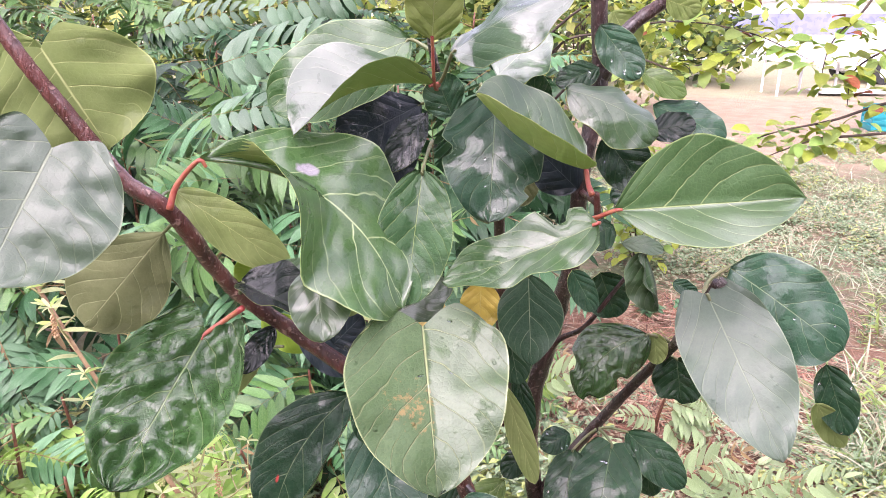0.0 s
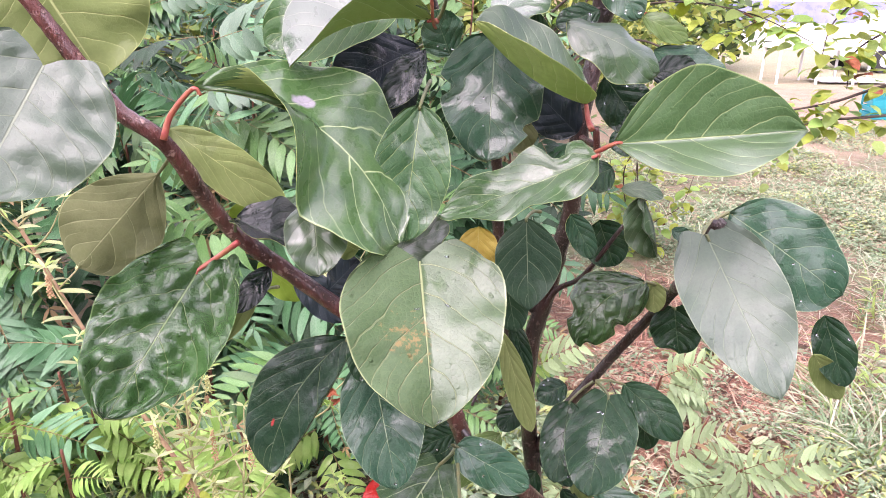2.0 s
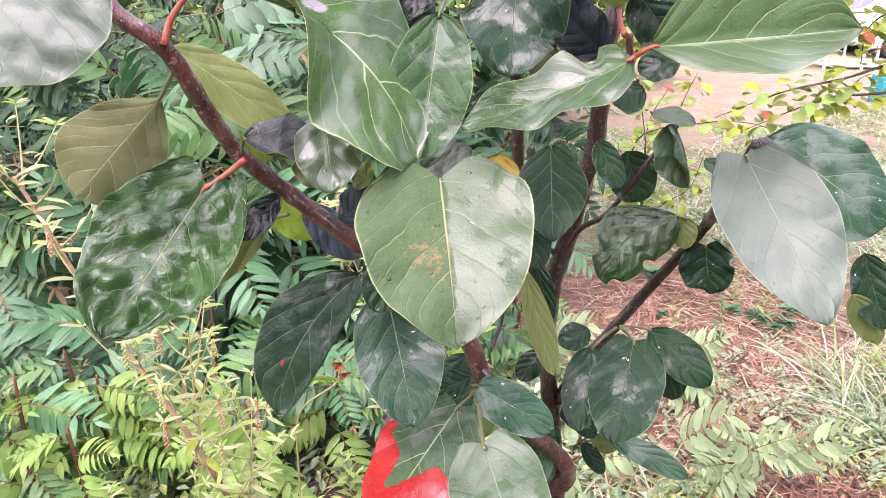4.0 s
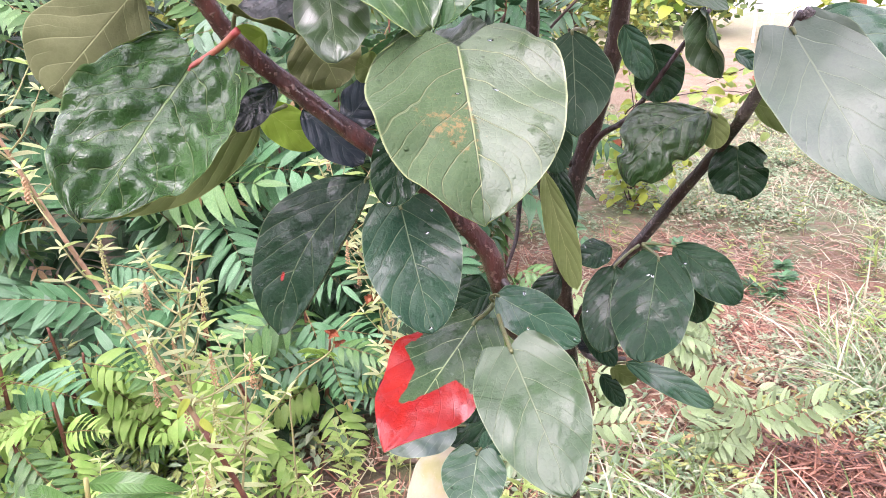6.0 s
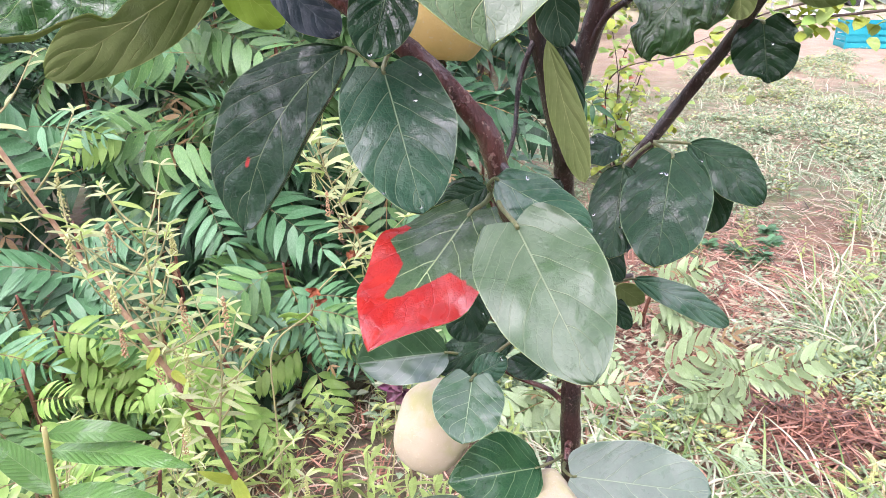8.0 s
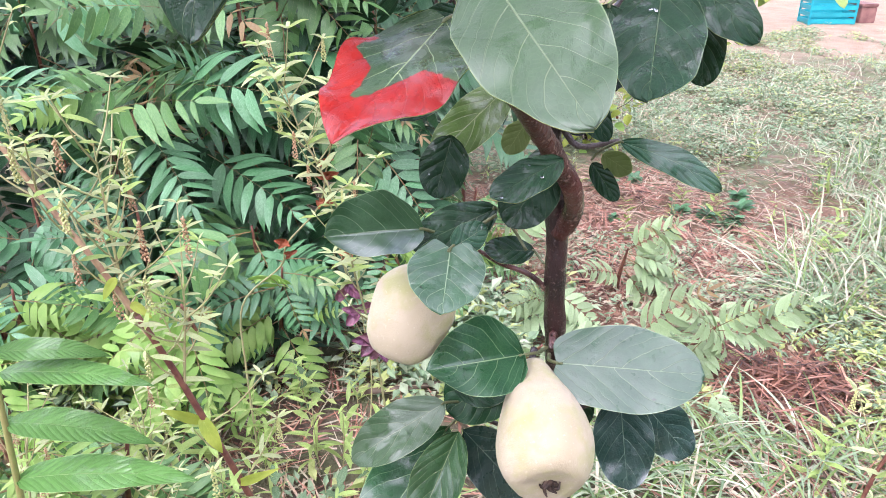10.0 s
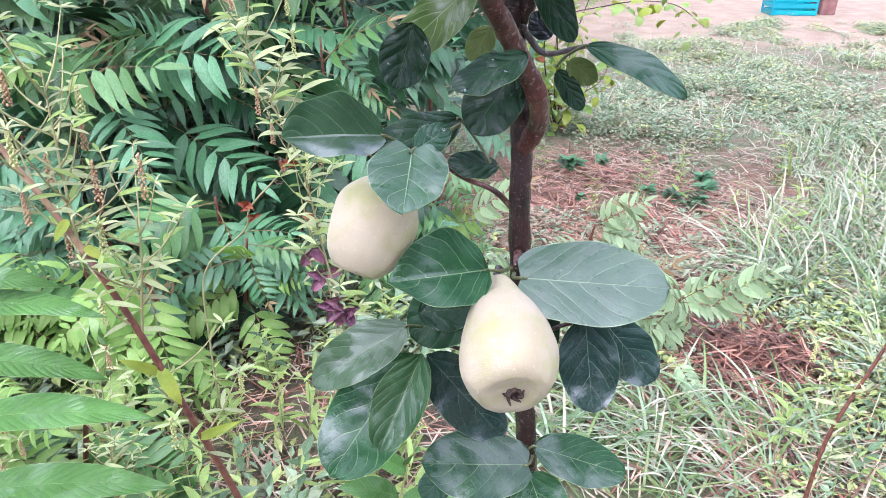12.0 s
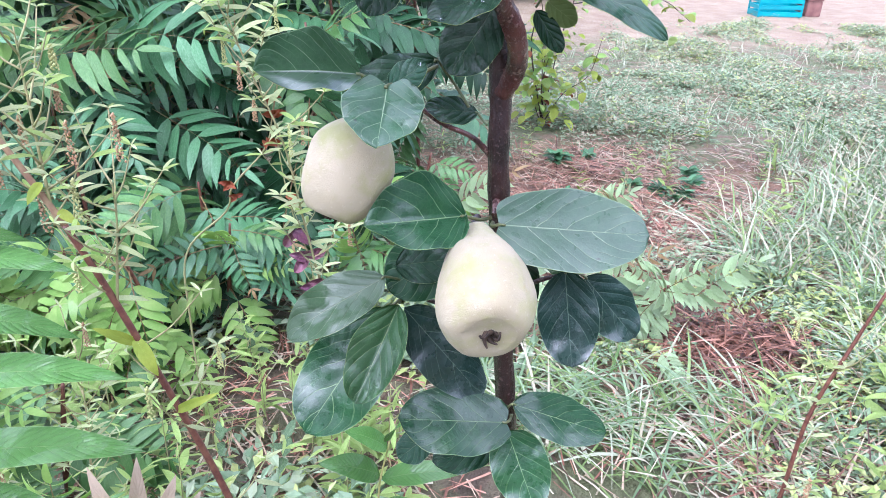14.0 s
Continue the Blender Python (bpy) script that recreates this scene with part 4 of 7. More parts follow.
quince_leaf('blue', 'olive', (-0.0499, 0.4650, 1.5445), (-0.0300, 0.4110, 1.4788), (-0.0029, -0.7728, 0.6347), 0.0615, stalk=(-0.0448, 0.5000, 1.5519), stalk_mat=STALK_GREEN, heart=0.08, wave=0.03, belly=0.4, cup=0.08, seed=0.42, label='green quince leaf with beads of rain')
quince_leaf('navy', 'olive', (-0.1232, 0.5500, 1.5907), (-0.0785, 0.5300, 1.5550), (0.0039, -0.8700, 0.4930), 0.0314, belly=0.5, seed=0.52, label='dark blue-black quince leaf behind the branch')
quince_leaf('red', 'olive', (-0.0001, 0.4650, 1.4586), (-0.0606, 0.3780, 1.4163), (-0.1588, -0.3405, 0.9267), 0.0760, stalk=(0.0153, 0.4800, 1.4674), stalk_mat=STALK_GREEN, belly=0.42, heart=0.1, point=1.5, cup=0.05, wave=0.05, seed=0.62, label='half red, half green quince leaf turning early')
quince_leaf('blue', 'olive', (0.0130, 0.4600, 1.4812), (0.0713, 0.4500, 1.4492), (0.1921, -0.7807, 0.5946), 0.0362, stalk=(0.0139, 0.4800, 1.4655), stalk_mat=STALK_GREEN, belly=0.45, cup=-0.1, seed=0.72)
quince_leaf('pale', 'olive', (0.0151, 0.3900, 1.4805), (0.0394, 0.3130, 1.4376), (-0.2070, -0.5251, 0.8255), 0.0609, stalk=(0.0143, 0.4700, 1.4693), stalk_mat=STALK_GREEN, heart=0.1, point=1.1, belly=0.4, cup=0.05, seed=0.82, label='large pale green quince leaf, wet at the tip')
quince_leaf('dark', 'olive', (0.0139, 0.5100, 1.4590), (-0.0179, 0.5100, 1.4429), (-0.2740, -0.7957, 0.5401), 0.0233, belly=0.5, seed=0.92)
quince_leaf('dark', 'olive', (0.0890, 0.5400, 1.3528), (0.0340, 0.5200, 1.3330), (-0.2361, -0.6503, 0.7221), 0.0301, belly=0.5, seed=0.17)
quince_leaf('dark', 'olive', (0.0089, 0.5300, 1.3756), (-0.0043, 0.5200, 1.3348), (-0.2088, -0.9320, 0.2962), 0.0344, belly=0.5, seed=0.27)
quince_leaf('tide', 'olive', (0.0084, 0.5450, 1.2845), (-0.0023, 0.5050, 1.2512), (-0.0563, -0.6301, 0.7745), 0.0571, stalk=(0.0518, 0.6000, 1.2873), stalk_mat=STALK_GREEN, heart=0.1, belly=0.42, fold=0.2, seed=0.37, label='green quince leaf over the fruit')
quince_leaf('blue', 'olive', (0.0106, 0.5500, 1.2825), (0.0367, 0.5500, 1.2992), (-0.3645, -0.7360, 0.5705), 0.0252, belly=0.45, seed=0.47)
quince_leaf('dark', 'olive', (0.1235, 0.5700, 1.4535), (0.1045, 0.5200, 1.3989), (-0.1965, -0.6881, 0.6985), 0.0426, stalk=(0.1474, 0.5850, 1.4658), stalk_mat=STALK_GREEN, belly=0.45, cup=-0.15, seed=0.18, label='dark quince leaf in a tight cluster')
quince_leaf('dark', 'olive', (0.1579, 0.5650, 1.4619), (0.1309, 0.5000, 1.4009), (-0.2211, -0.6166, 0.7556), 0.0645, stalk=(0.1497, 0.5850, 1.4658), stalk_mat=STALK_GREEN, belly=0.45, heart=0.08, cup=-0.05, seed=0.28, label='dark glossy quince leaf in a tight cluster')
quince_leaf('dark', 'olive', (0.1749, 0.5800, 1.4661), (0.2231, 0.5450, 1.4289), (-0.1729, -0.8190, 0.5471), 0.0369, stalk=(0.1496, 0.5850, 1.4667), stalk_mat=STALK_GREEN, arch=0.14, belly=0.5, seed=0.38, label='dark quince leaf in a tight cluster')
quince_leaf('dark', 'olive', (0.1960, 0.5850, 1.4512), (0.2036, 0.5800, 1.3917), (-0.3280, -0.9439, 0.0371), 0.0343, belly=0.5, seed=0.48)
quince_leaf('dark', 'olive', (0.1184, 0.5700, 1.4708), (0.0909, 0.5600, 1.4609), (-0.0086, -0.6895, 0.7242), 0.0257, arch=0.1, belly=0.5, seed=0.58)
quince_leaf('quilt', 'olive', (0.1730, 0.5400, 1.5875), (0.1130, 0.5200, 1.5400), (-0.1796, -0.7626, 0.6214), 0.0600, stalk=(0.1995, 0.5550, 1.5714), stalk_mat=STALK_GREEN, arch=0.12, crinkle=0.05, pucker=0.05, margin=(-0.5, -0.3), sway=0.12, belly=0.5, bites=((0.8, 1, 0.35, 0.07), (0.55, -1, 0.2, 0.05), (0.92, -1, 0.4, 0.05)), seed=0.68, label='curled quince leaf, black and shining wet')
quince_leaf('mid', 'olive', (0.1814, 0.5500, 1.5848), (0.1832, 0.5400, 1.5595), (0.4226, 0.8532, -0.3058), 0.0210, belly=0.5, seed=0.78)
quince_leaf('dark', 'olive', (0.2052, 0.5550, 1.5569), (0.2105, 0.5450, 1.5170), (-0.3747, -0.9099, 0.1779), 0.0429, stalk=(0.1964, 0.5600, 1.5555), stalk_mat=STALK_GREEN, heart=0.1, belly=0.45, fold=0.25, point=0.8, wave=0.07, bites=((0.95, 1, 0.7, 0.12), (0.35, -1, 0.2, 0.08)), seed=0.88, label='small notched dark quince leaf')
quince_leaf('mid', 'olive', (0.2203, 0.5700, 1.5879), (0.2713, 0.5700, 1.5701), (0.0290, 0.9961, 0.0832), 0.0272, belly=0.5, seed=0.98, label='olive underside of a quince leaf')
quince_leaf('chalk', 'olive', (0.1924, 0.4750, 1.6512), (0.2236, 0.3920, 1.5674), (-0.2882, -0.7318, 0.6176), 0.0700, stalk=(0.1927, 0.4850, 1.6365), stalk_mat=STALK_GREEN, heart=0.14, point=1.3, belly=0.4, cup=0.08, curl=0.05, wave=0.05, seed=0.19, label='big pale green quince leaf hanging at the twig end')
quince_leaf('blue', 'olive', (0.2290, 0.5300, 1.6520), (0.3144, 0.5000, 1.5930), (-0.0339, -0.8951, 0.4445), 0.0815, stalk=(0.1965, 0.4900, 1.6366), stalk_mat=STALK_GREEN, belly=0.5, arch=0.04, cup=-0.1, seed=0.29, label='dark green quince leaf with a wet tip')
quince_leaf('dark', 'olive', (0.3404, 0.5600, 1.5488), (0.3600, 0.5400, 1.4880), (-0.3029, -0.9300, 0.2083), 0.0352, belly=0.5, seed=0.39)
quince_leaf('mid', 'olive', (0.3328, 0.5500, 1.5147), (0.3648, 0.5500, 1.4693), (0.1155, 0.9900, 0.0815), 0.0255, belly=0.5, seed=0.49)
quince_leaf('blue', 'olive', (0.1761, 0.6000, 1.7704), (0.2333, 0.5800, 1.7435), (0.0521, -0.7447, 0.6653), 0.0414, arch=0.08, belly=0.55, seed=0.59, label='dark green quince leaf with a shining tip')
quince_leaf('blue', 'olive', (0.1188, 0.5600, 1.8361), (0.1496, 0.5500, 1.7974), (-0.0475, -0.9756, 0.2143), 0.0309, belly=0.5, seed=0.69, label='small oval quince leaf with a drop on it')
quince_leaf('black', 'olive', (0.1669, 0.5700, 1.7545), (0.2000, 0.5600, 1.7625), (-0.3591, -0.7682, 0.5300), 0.0271, crinkle=0.06, belly=0.5, seed=0.79)
quince_leaf('lime', 'olive', (0.1645, 0.6000, 1.7981), (0.2040, 0.6000, 1.7797), (0.1990, -0.8821, 0.4270), 0.0226, belly=0.5, seed=0.89)
quince_leaf('dark', 'olive', (0.1266, 0.5900, 1.8026), (0.0913, 0.5800, 1.7901), (0.0519, -0.8451, 0.5321), 0.0251, belly=0.5, seed=0.99)
quince_leaf('dark', 'olive', (0.1238, 0.5400, 1.7561), (0.1551, 0.5300, 1.7164), (0.0129, -0.9672, 0.2535), 0.0413, crinkle=0.05, belly=0.5, seed=0.14)
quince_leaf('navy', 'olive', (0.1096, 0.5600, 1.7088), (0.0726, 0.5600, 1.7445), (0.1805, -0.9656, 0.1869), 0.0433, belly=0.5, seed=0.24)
quince_leaf('dark', 'olive', (0.1310, 0.5200, 1.6898), (0.1057, 0.5100, 1.6817), (0.0888, -0.7546, 0.6502), 0.0303, belly=0.5, seed=0.34)
quince_leaf('lime', 'olive', (0.1733, 0.5800, 1.8544), (0.2005, 0.5800, 1.8461), (0.0273, 0.9956, 0.0898), 0.0219, belly=0.5, seed=0.44)
quince_leaf('lime', 'olive', (0.1415, 0.6200, 1.8458), (0.1607, 0.6200, 1.8141), (0.1610, 0.9821, 0.0976), 0.0332, belly=0.5, seed=0.54)
quince_leaf('matt', 'olive', (0.0686, 0.5300, 1.6464), (0.0700, 0.5000, 1.5796), (-0.1178, -0.9068, 0.4048), 0.0519, stalk=(0.0841, 0.5600, 1.6425), stalk_mat=STALK_GREEN, crinkle=0.01, wave=0.015, point=1.5, belly=0.45, seed=0.64, label='dark matt quince leaf hanging straight down')
quince_leaf('matt', 'olive', (0.0553, 0.5400, 1.5890), (0.0644, 0.5300, 1.5451), (-0.0065, -0.9753, 0.2208), 0.0287, belly=0.5, seed=0.74)
quince_leaf('dark', 'olive', (0.0515, 0.5200, 1.5513), (0.0793, 0.5100, 1.4604), (0.1446, 0.9874, -0.0643), 0.0219, belly=0.55, seed=0.84, twist=0.3, label='narrow olive underside of a twisted quince leaf')
quince_leaf('dark', 'olive', (0.0625, 0.5400, 1.5517), (0.0776, 0.5300, 1.4996), (-0.1273, -0.9803, 0.1513), 0.0174, belly=0.5, seed=0.94)
quince_leaf('pale', 'cream', (0.1657, 0.5500, 1.6601), (0.1763, 0.5300, 1.6132), (-0.2248, -0.9136, 0.3389), 0.0487, flap=(1.9, 0.3, 0.3), belly=0.5, arch=0.06, seed=0.16, crinkle=0.06, label='pale curled quince leaf, withering')
quince_leaf('pale', 'olive', (0.1467, 0.5500, 1.6650), (0.1822, 0.5500, 1.6586), (0.1209, -0.7314, 0.6711), 0.0167, arch=0.15, belly=0.5, seed=0.26)
quince_leaf('dark', 'olive', (0.1356, 0.5700, 1.6326), (0.1527, 0.5700, 1.5899), (0.0413, -0.9990, 0.0165), 0.0395, belly=0.5, seed=0.36)
quince_leaf('blue', 'olive', (0.1033, 0.5300, 1.6498), (0.1240, 0.5300, 1.6132), (0.1978, -0.9739, 0.1118), 0.0220, belly=0.5, seed=0.46)
quince_leaf('blue', 'olive', (0.1956, 0.5600, 1.6271), (0.2185, 0.5600, 1.6167), (0.2215, -0.8449, 0.4870), 0.0145, belly=0.5, seed=0.56)
quince_leaf('silver', 'olive', (-0.0399, 0.4850, 1.6287), (0.0058, 0.4850, 1.6556), (-0.4203, -0.5607, 0.7135), 0.0358, crinkle=0.1, belly=0.5, seed=0.66, label='crumpled silvery quince leaf')
quince_leaf('mid', 'olive', (-0.0652, 0.5200, 1.6211), (-0.0785, 0.5200, 1.6285), (-0.1977, 0.9134, -0.3558), 0.0226, belly=0.5, seed=0.76)
quince_leaf('navy', 'olive', (-0.0913, 0.5300, 1.5834), (-0.0655, 0.5200, 1.6137), (-0.4922, -0.8600, 0.1345), 0.0324, belly=0.5, seed=0.86)
quince_leaf('mid', 'brown', (0.0714, 0.6000, 1.7163), (0.0676, 0.6000, 1.6834), (0.1409, 0.9899, -0.0159), 0.0271, belly=0.5, seed=0.96)
quince_leaf('dark', 'olive', (0.1743, 0.5800, 1.7062), (0.1419, 0.5800, 1.6939), (-0.2108, -0.8046, 0.5551), 0.0287, belly=0.5, seed=0.06)
quince_leaf('silvered', 'olive', (-0.0095, 0.5850, 1.2845), (-0.0858, 0.5600, 1.2920), (0.2728, -0.6072, 0.7462), 0.0560, stalk=(0.0142, 0.6000, 1.2732), stalk_mat=STALK_GREEN, fold=0.5, belly=0.5, arch=0.04, seed=0.15, label='green quince leaf with a silver sheen')
quince_leaf('dark', 'olive', (0.0536, 0.6100, 1.2894), (-0.0208, 0.5800, 1.2703), (0.1113, -0.7153, 0.6899), 0.0397, stalk=(0.0783, 0.6000, 1.2540), stalk_mat=STALK_GREEN, belly=0.5, seed=0.25, label='dark quince leaf, damp')
quince_leaf('dark', 'olive', (0.0955, 0.6000, 1.3319), (0.0583, 0.5800, 1.2847), (-0.1444, -0.8651, 0.4803), 0.0456, belly=0.5, seed=0.35, label='dark quince leaf pierced by an insect hole')
quince_leaf('dark', 'olive', (0.0895, 0.6200, 1.2440), (0.0434, 0.6100, 1.2521), (0.2695, -0.7187, 0.6410), 0.0259, stalk=(0.0962, 0.6100, 1.2358), stalk_mat=STALK_GREEN, belly=0.5, seed=0.45)
quince_leaf('jade', 'olive', (0.0711, 0.5650, 1.1728), (-0.0119, 0.5450, 1.1766), (0.1914, -0.6555, 0.7305), 0.0674, stalk=(0.1008, 0.6000, 1.1558), stalk_mat=STALK_GREEN, belly=0.42, point=1.3, fold=0.55, wave=0.06, seed=0.55, label='green quince leaf beside the fruit')
quince_leaf('tide', 'olive', (0.0996, 0.5600, 1.1661), (0.2195, 0.5350, 1.1616), (-0.1029, -0.6333, 0.7670), 0.0762, stalk=(0.1008, 0.5900, 1.1547), stalk_mat=STALK_GREEN, crinkle=0.006, wave=0.012, heart=0.05, point=0.85, belly=0.47, seed=0.75, label='large blue-green quince leaf with a slit')
quince_leaf('jade', 'olive', (0.0732, 0.6200, 1.1205), (0.0096, 0.6100, 1.0843), (-0.2088, -0.7850, 0.5832), 0.0622, belly=0.5, seed=0.85, label='dark quince leaf in the shade of the fruit')
quince_leaf('pale', 'olive', (0.0077, 0.6000, 1.1024), (-0.0827, 0.5750, 1.0643), (-0.1254, -0.6667, 0.7347), 0.0480, stalk=(0.0288, 0.6200, 1.0849), stalk_mat=STALK_GREEN, belly=0.5, fold=0.2, curl=0.15, seed=0.95, label='pale quince leaf with a folded rim')
quince_leaf('jade', 'olive', (0.0126, 0.6200, 1.0586), (-0.0714, 0.5750, 0.9563), (-0.2096, -0.8200, 0.5327), 0.0796, stalk=(0.0378, 0.6300, 1.0729), stalk_mat=STALK_GREEN, belly=0.55, seed=0.05)
quince_leaf('lush', 'olive', (0.0179, 0.5800, 1.0842), (-0.0244, 0.5400, 1.0120), (-0.1692, -0.8167, 0.5517), 0.0468, belly=0.5, fold=0.6, wave=0.07, seed=0.115, label='bright wet quince leaf folded lengthwise')
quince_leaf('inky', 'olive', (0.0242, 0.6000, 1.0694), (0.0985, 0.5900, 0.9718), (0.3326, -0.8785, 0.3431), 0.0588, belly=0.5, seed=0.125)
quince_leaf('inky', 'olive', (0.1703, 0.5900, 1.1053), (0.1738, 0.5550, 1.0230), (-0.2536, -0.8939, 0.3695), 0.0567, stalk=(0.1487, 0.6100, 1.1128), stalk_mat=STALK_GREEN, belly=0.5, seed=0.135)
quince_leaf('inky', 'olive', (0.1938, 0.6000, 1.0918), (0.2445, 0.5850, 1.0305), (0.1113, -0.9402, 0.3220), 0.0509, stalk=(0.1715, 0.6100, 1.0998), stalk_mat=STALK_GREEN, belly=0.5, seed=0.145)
quince_leaf('dark', 'olive', (0.1248, 0.6200, 1.1209), (0.1447, 0.6100, 1.0558), (-0.0800, -0.9886, 0.1275), 0.0373, belly=0.5, seed=0.155)
quince_leaf('mid', 'olive', (0.1640, 0.6100, 1.0913), (0.1761, 0.6100, 1.1084), (-0.5299, -0.7604, 0.3755), 0.0265, belly=0.5, seed=0.165)
quince_leaf('jade', 'olive', (0.1198, 0.5700, 0.9527), (0.0142, 0.5600, 0.9751), (0.2234, -0.5401, 0.8114), 0.0693, stalk=(0.1301, 0.5900, 0.9447), stalk_mat=STALK_GREEN, heart=0.05, belly=0.5, fold=0.1, seed=0.175)
quince_leaf('jade', 'olive', (0.1284, 0.5850, 0.9626), (0.2231, 0.5700, 0.9283), (0.1818, -0.6123, 0.7695), 0.0504, stalk=(0.1242, 0.5900, 0.9453), stalk_mat=STALK_GREEN, belly=0.5, seed=0.185)
quince_leaf('jade', 'olive', (0.1243, 0.5800, 0.9343), (0.1495, 0.5450, 0.8591), (-0.0127, -0.9082, 0.4184), 0.0590, stalk=(0.1233, 0.5900, 0.9418), stalk_mat=STALK_GREEN, belly=0.45, seed=0.195)
quince_leaf('dark', 'olive', (0.1227, 0.6100, 0.8924), (0.0524, 0.6000, 0.8839), (-0.0294, -0.5226, 0.8521), 0.0413, belly=0.5, seed=0.205)
quince_leaf('blue', 'olive', (0.0531, 0.6300, 0.8941), (0.0189, 0.6200, 0.8743), (-0.2542, -0.6147, 0.7467), 0.0360, belly=0.5, seed=0.215)
quince_leaf('blue', 'olive', (0.1448, 0.5850, 1.3501), (0.2261, 0.5700, 1.3110), (0.0939, -0.8491, 0.5198), 0.0242, stalk=(0.1284, 0.6000, 1.3315), stalk_mat=STALK_GREEN, arch=0.12, belly=0.5, seed=0.225, label='long narrow quince leaf with a turned-down tip')
quince_leaf('blue', 'olive', (0.1019, 0.5800, 1.4067), (0.1308, 0.5700, 1.3551), (-0.0593, -0.9857, 0.1577), 0.0257, belly=0.5, seed=0.235)
quince_leaf('lime', 'olive', (0.0624, 0.6000, 1.3956), (-0.0016, 0.5800, 1.3436), (-0.1331, -0.8588, 0.4948), 0.0372, belly=0.5, seed=0.245, label='olive quince leaf with rain on it')
quince_leaf('mid', 'olive', (0.0786, 0.6200, 1.3600), (0.0625, 0.6200, 1.3331), (0.2326, 0.9624, -0.1401), 0.0228, belly=0.5, seed=0.255)
quince_leaf('mid', 'olive', (0.1373, 0.6000, 1.3358), (0.1623, 0.6000, 1.3190), (-0.0130, 0.9997, -0.0193), 0.0204, belly=0.5, seed=0.265)
quince_leaf('dark', 'olive', (0.1286, 0.6000, 1.3292), (0.1492, 0.5900, 1.2988), (-0.0530, -0.9588, 0.2790), 0.0181, belly=0.5, seed=0.275)
quince_leaf('dark', 'olive', (0.1025, 0.6100, 1.3435), (0.0747, 0.6000, 1.2984), (-0.3125, -0.8685, 0.3847), 0.0318, belly=0.5, seed=0.285)
quince_leaf('dark', 'olive', (0.0186, 0.6200, 1.1032), (0.0732, 0.6100, 1.1119), (-0.2343, -0.6810, 0.6938), 0.0424, belly=0.5, seed=0.295)
quince_leaf('navy', 'olive', (0.1220, 0.6000, 1.3541), (0.1051, 0.6000, 1.3718), (0.1588, -0.9755, 0.1521), 0.0197, crinkle=0.1, belly=0.5, seed=0.305)
quince_leaf('yellow', 'olive', (0.0310, 0.5300, 1.6391), (0.0293, 0.5200, 1.6012), (-0.0670, -0.9640, 0.2574), 0.0343, belly=0.5, seed=0.315, label='small golden yellow quince leaf')
quince_leaf('dark', 'olive', (0.0108, 0.5700, 1.4463), (-0.0250, 0.5300, 1.3864), (0.0210, -0.8593, 0.5111), 0.0461, belly=0.5, seed=0.325, label='dark quince leaf hanging behind the red one')
quince_leaf('dark', 'olive', (0.0821, 0.6000, 1.4331), (0.0602, 0.5900, 1.4069), (-0.1610, -0.8692, 0.4675), 0.0247, belly=0.5, seed=0.335)


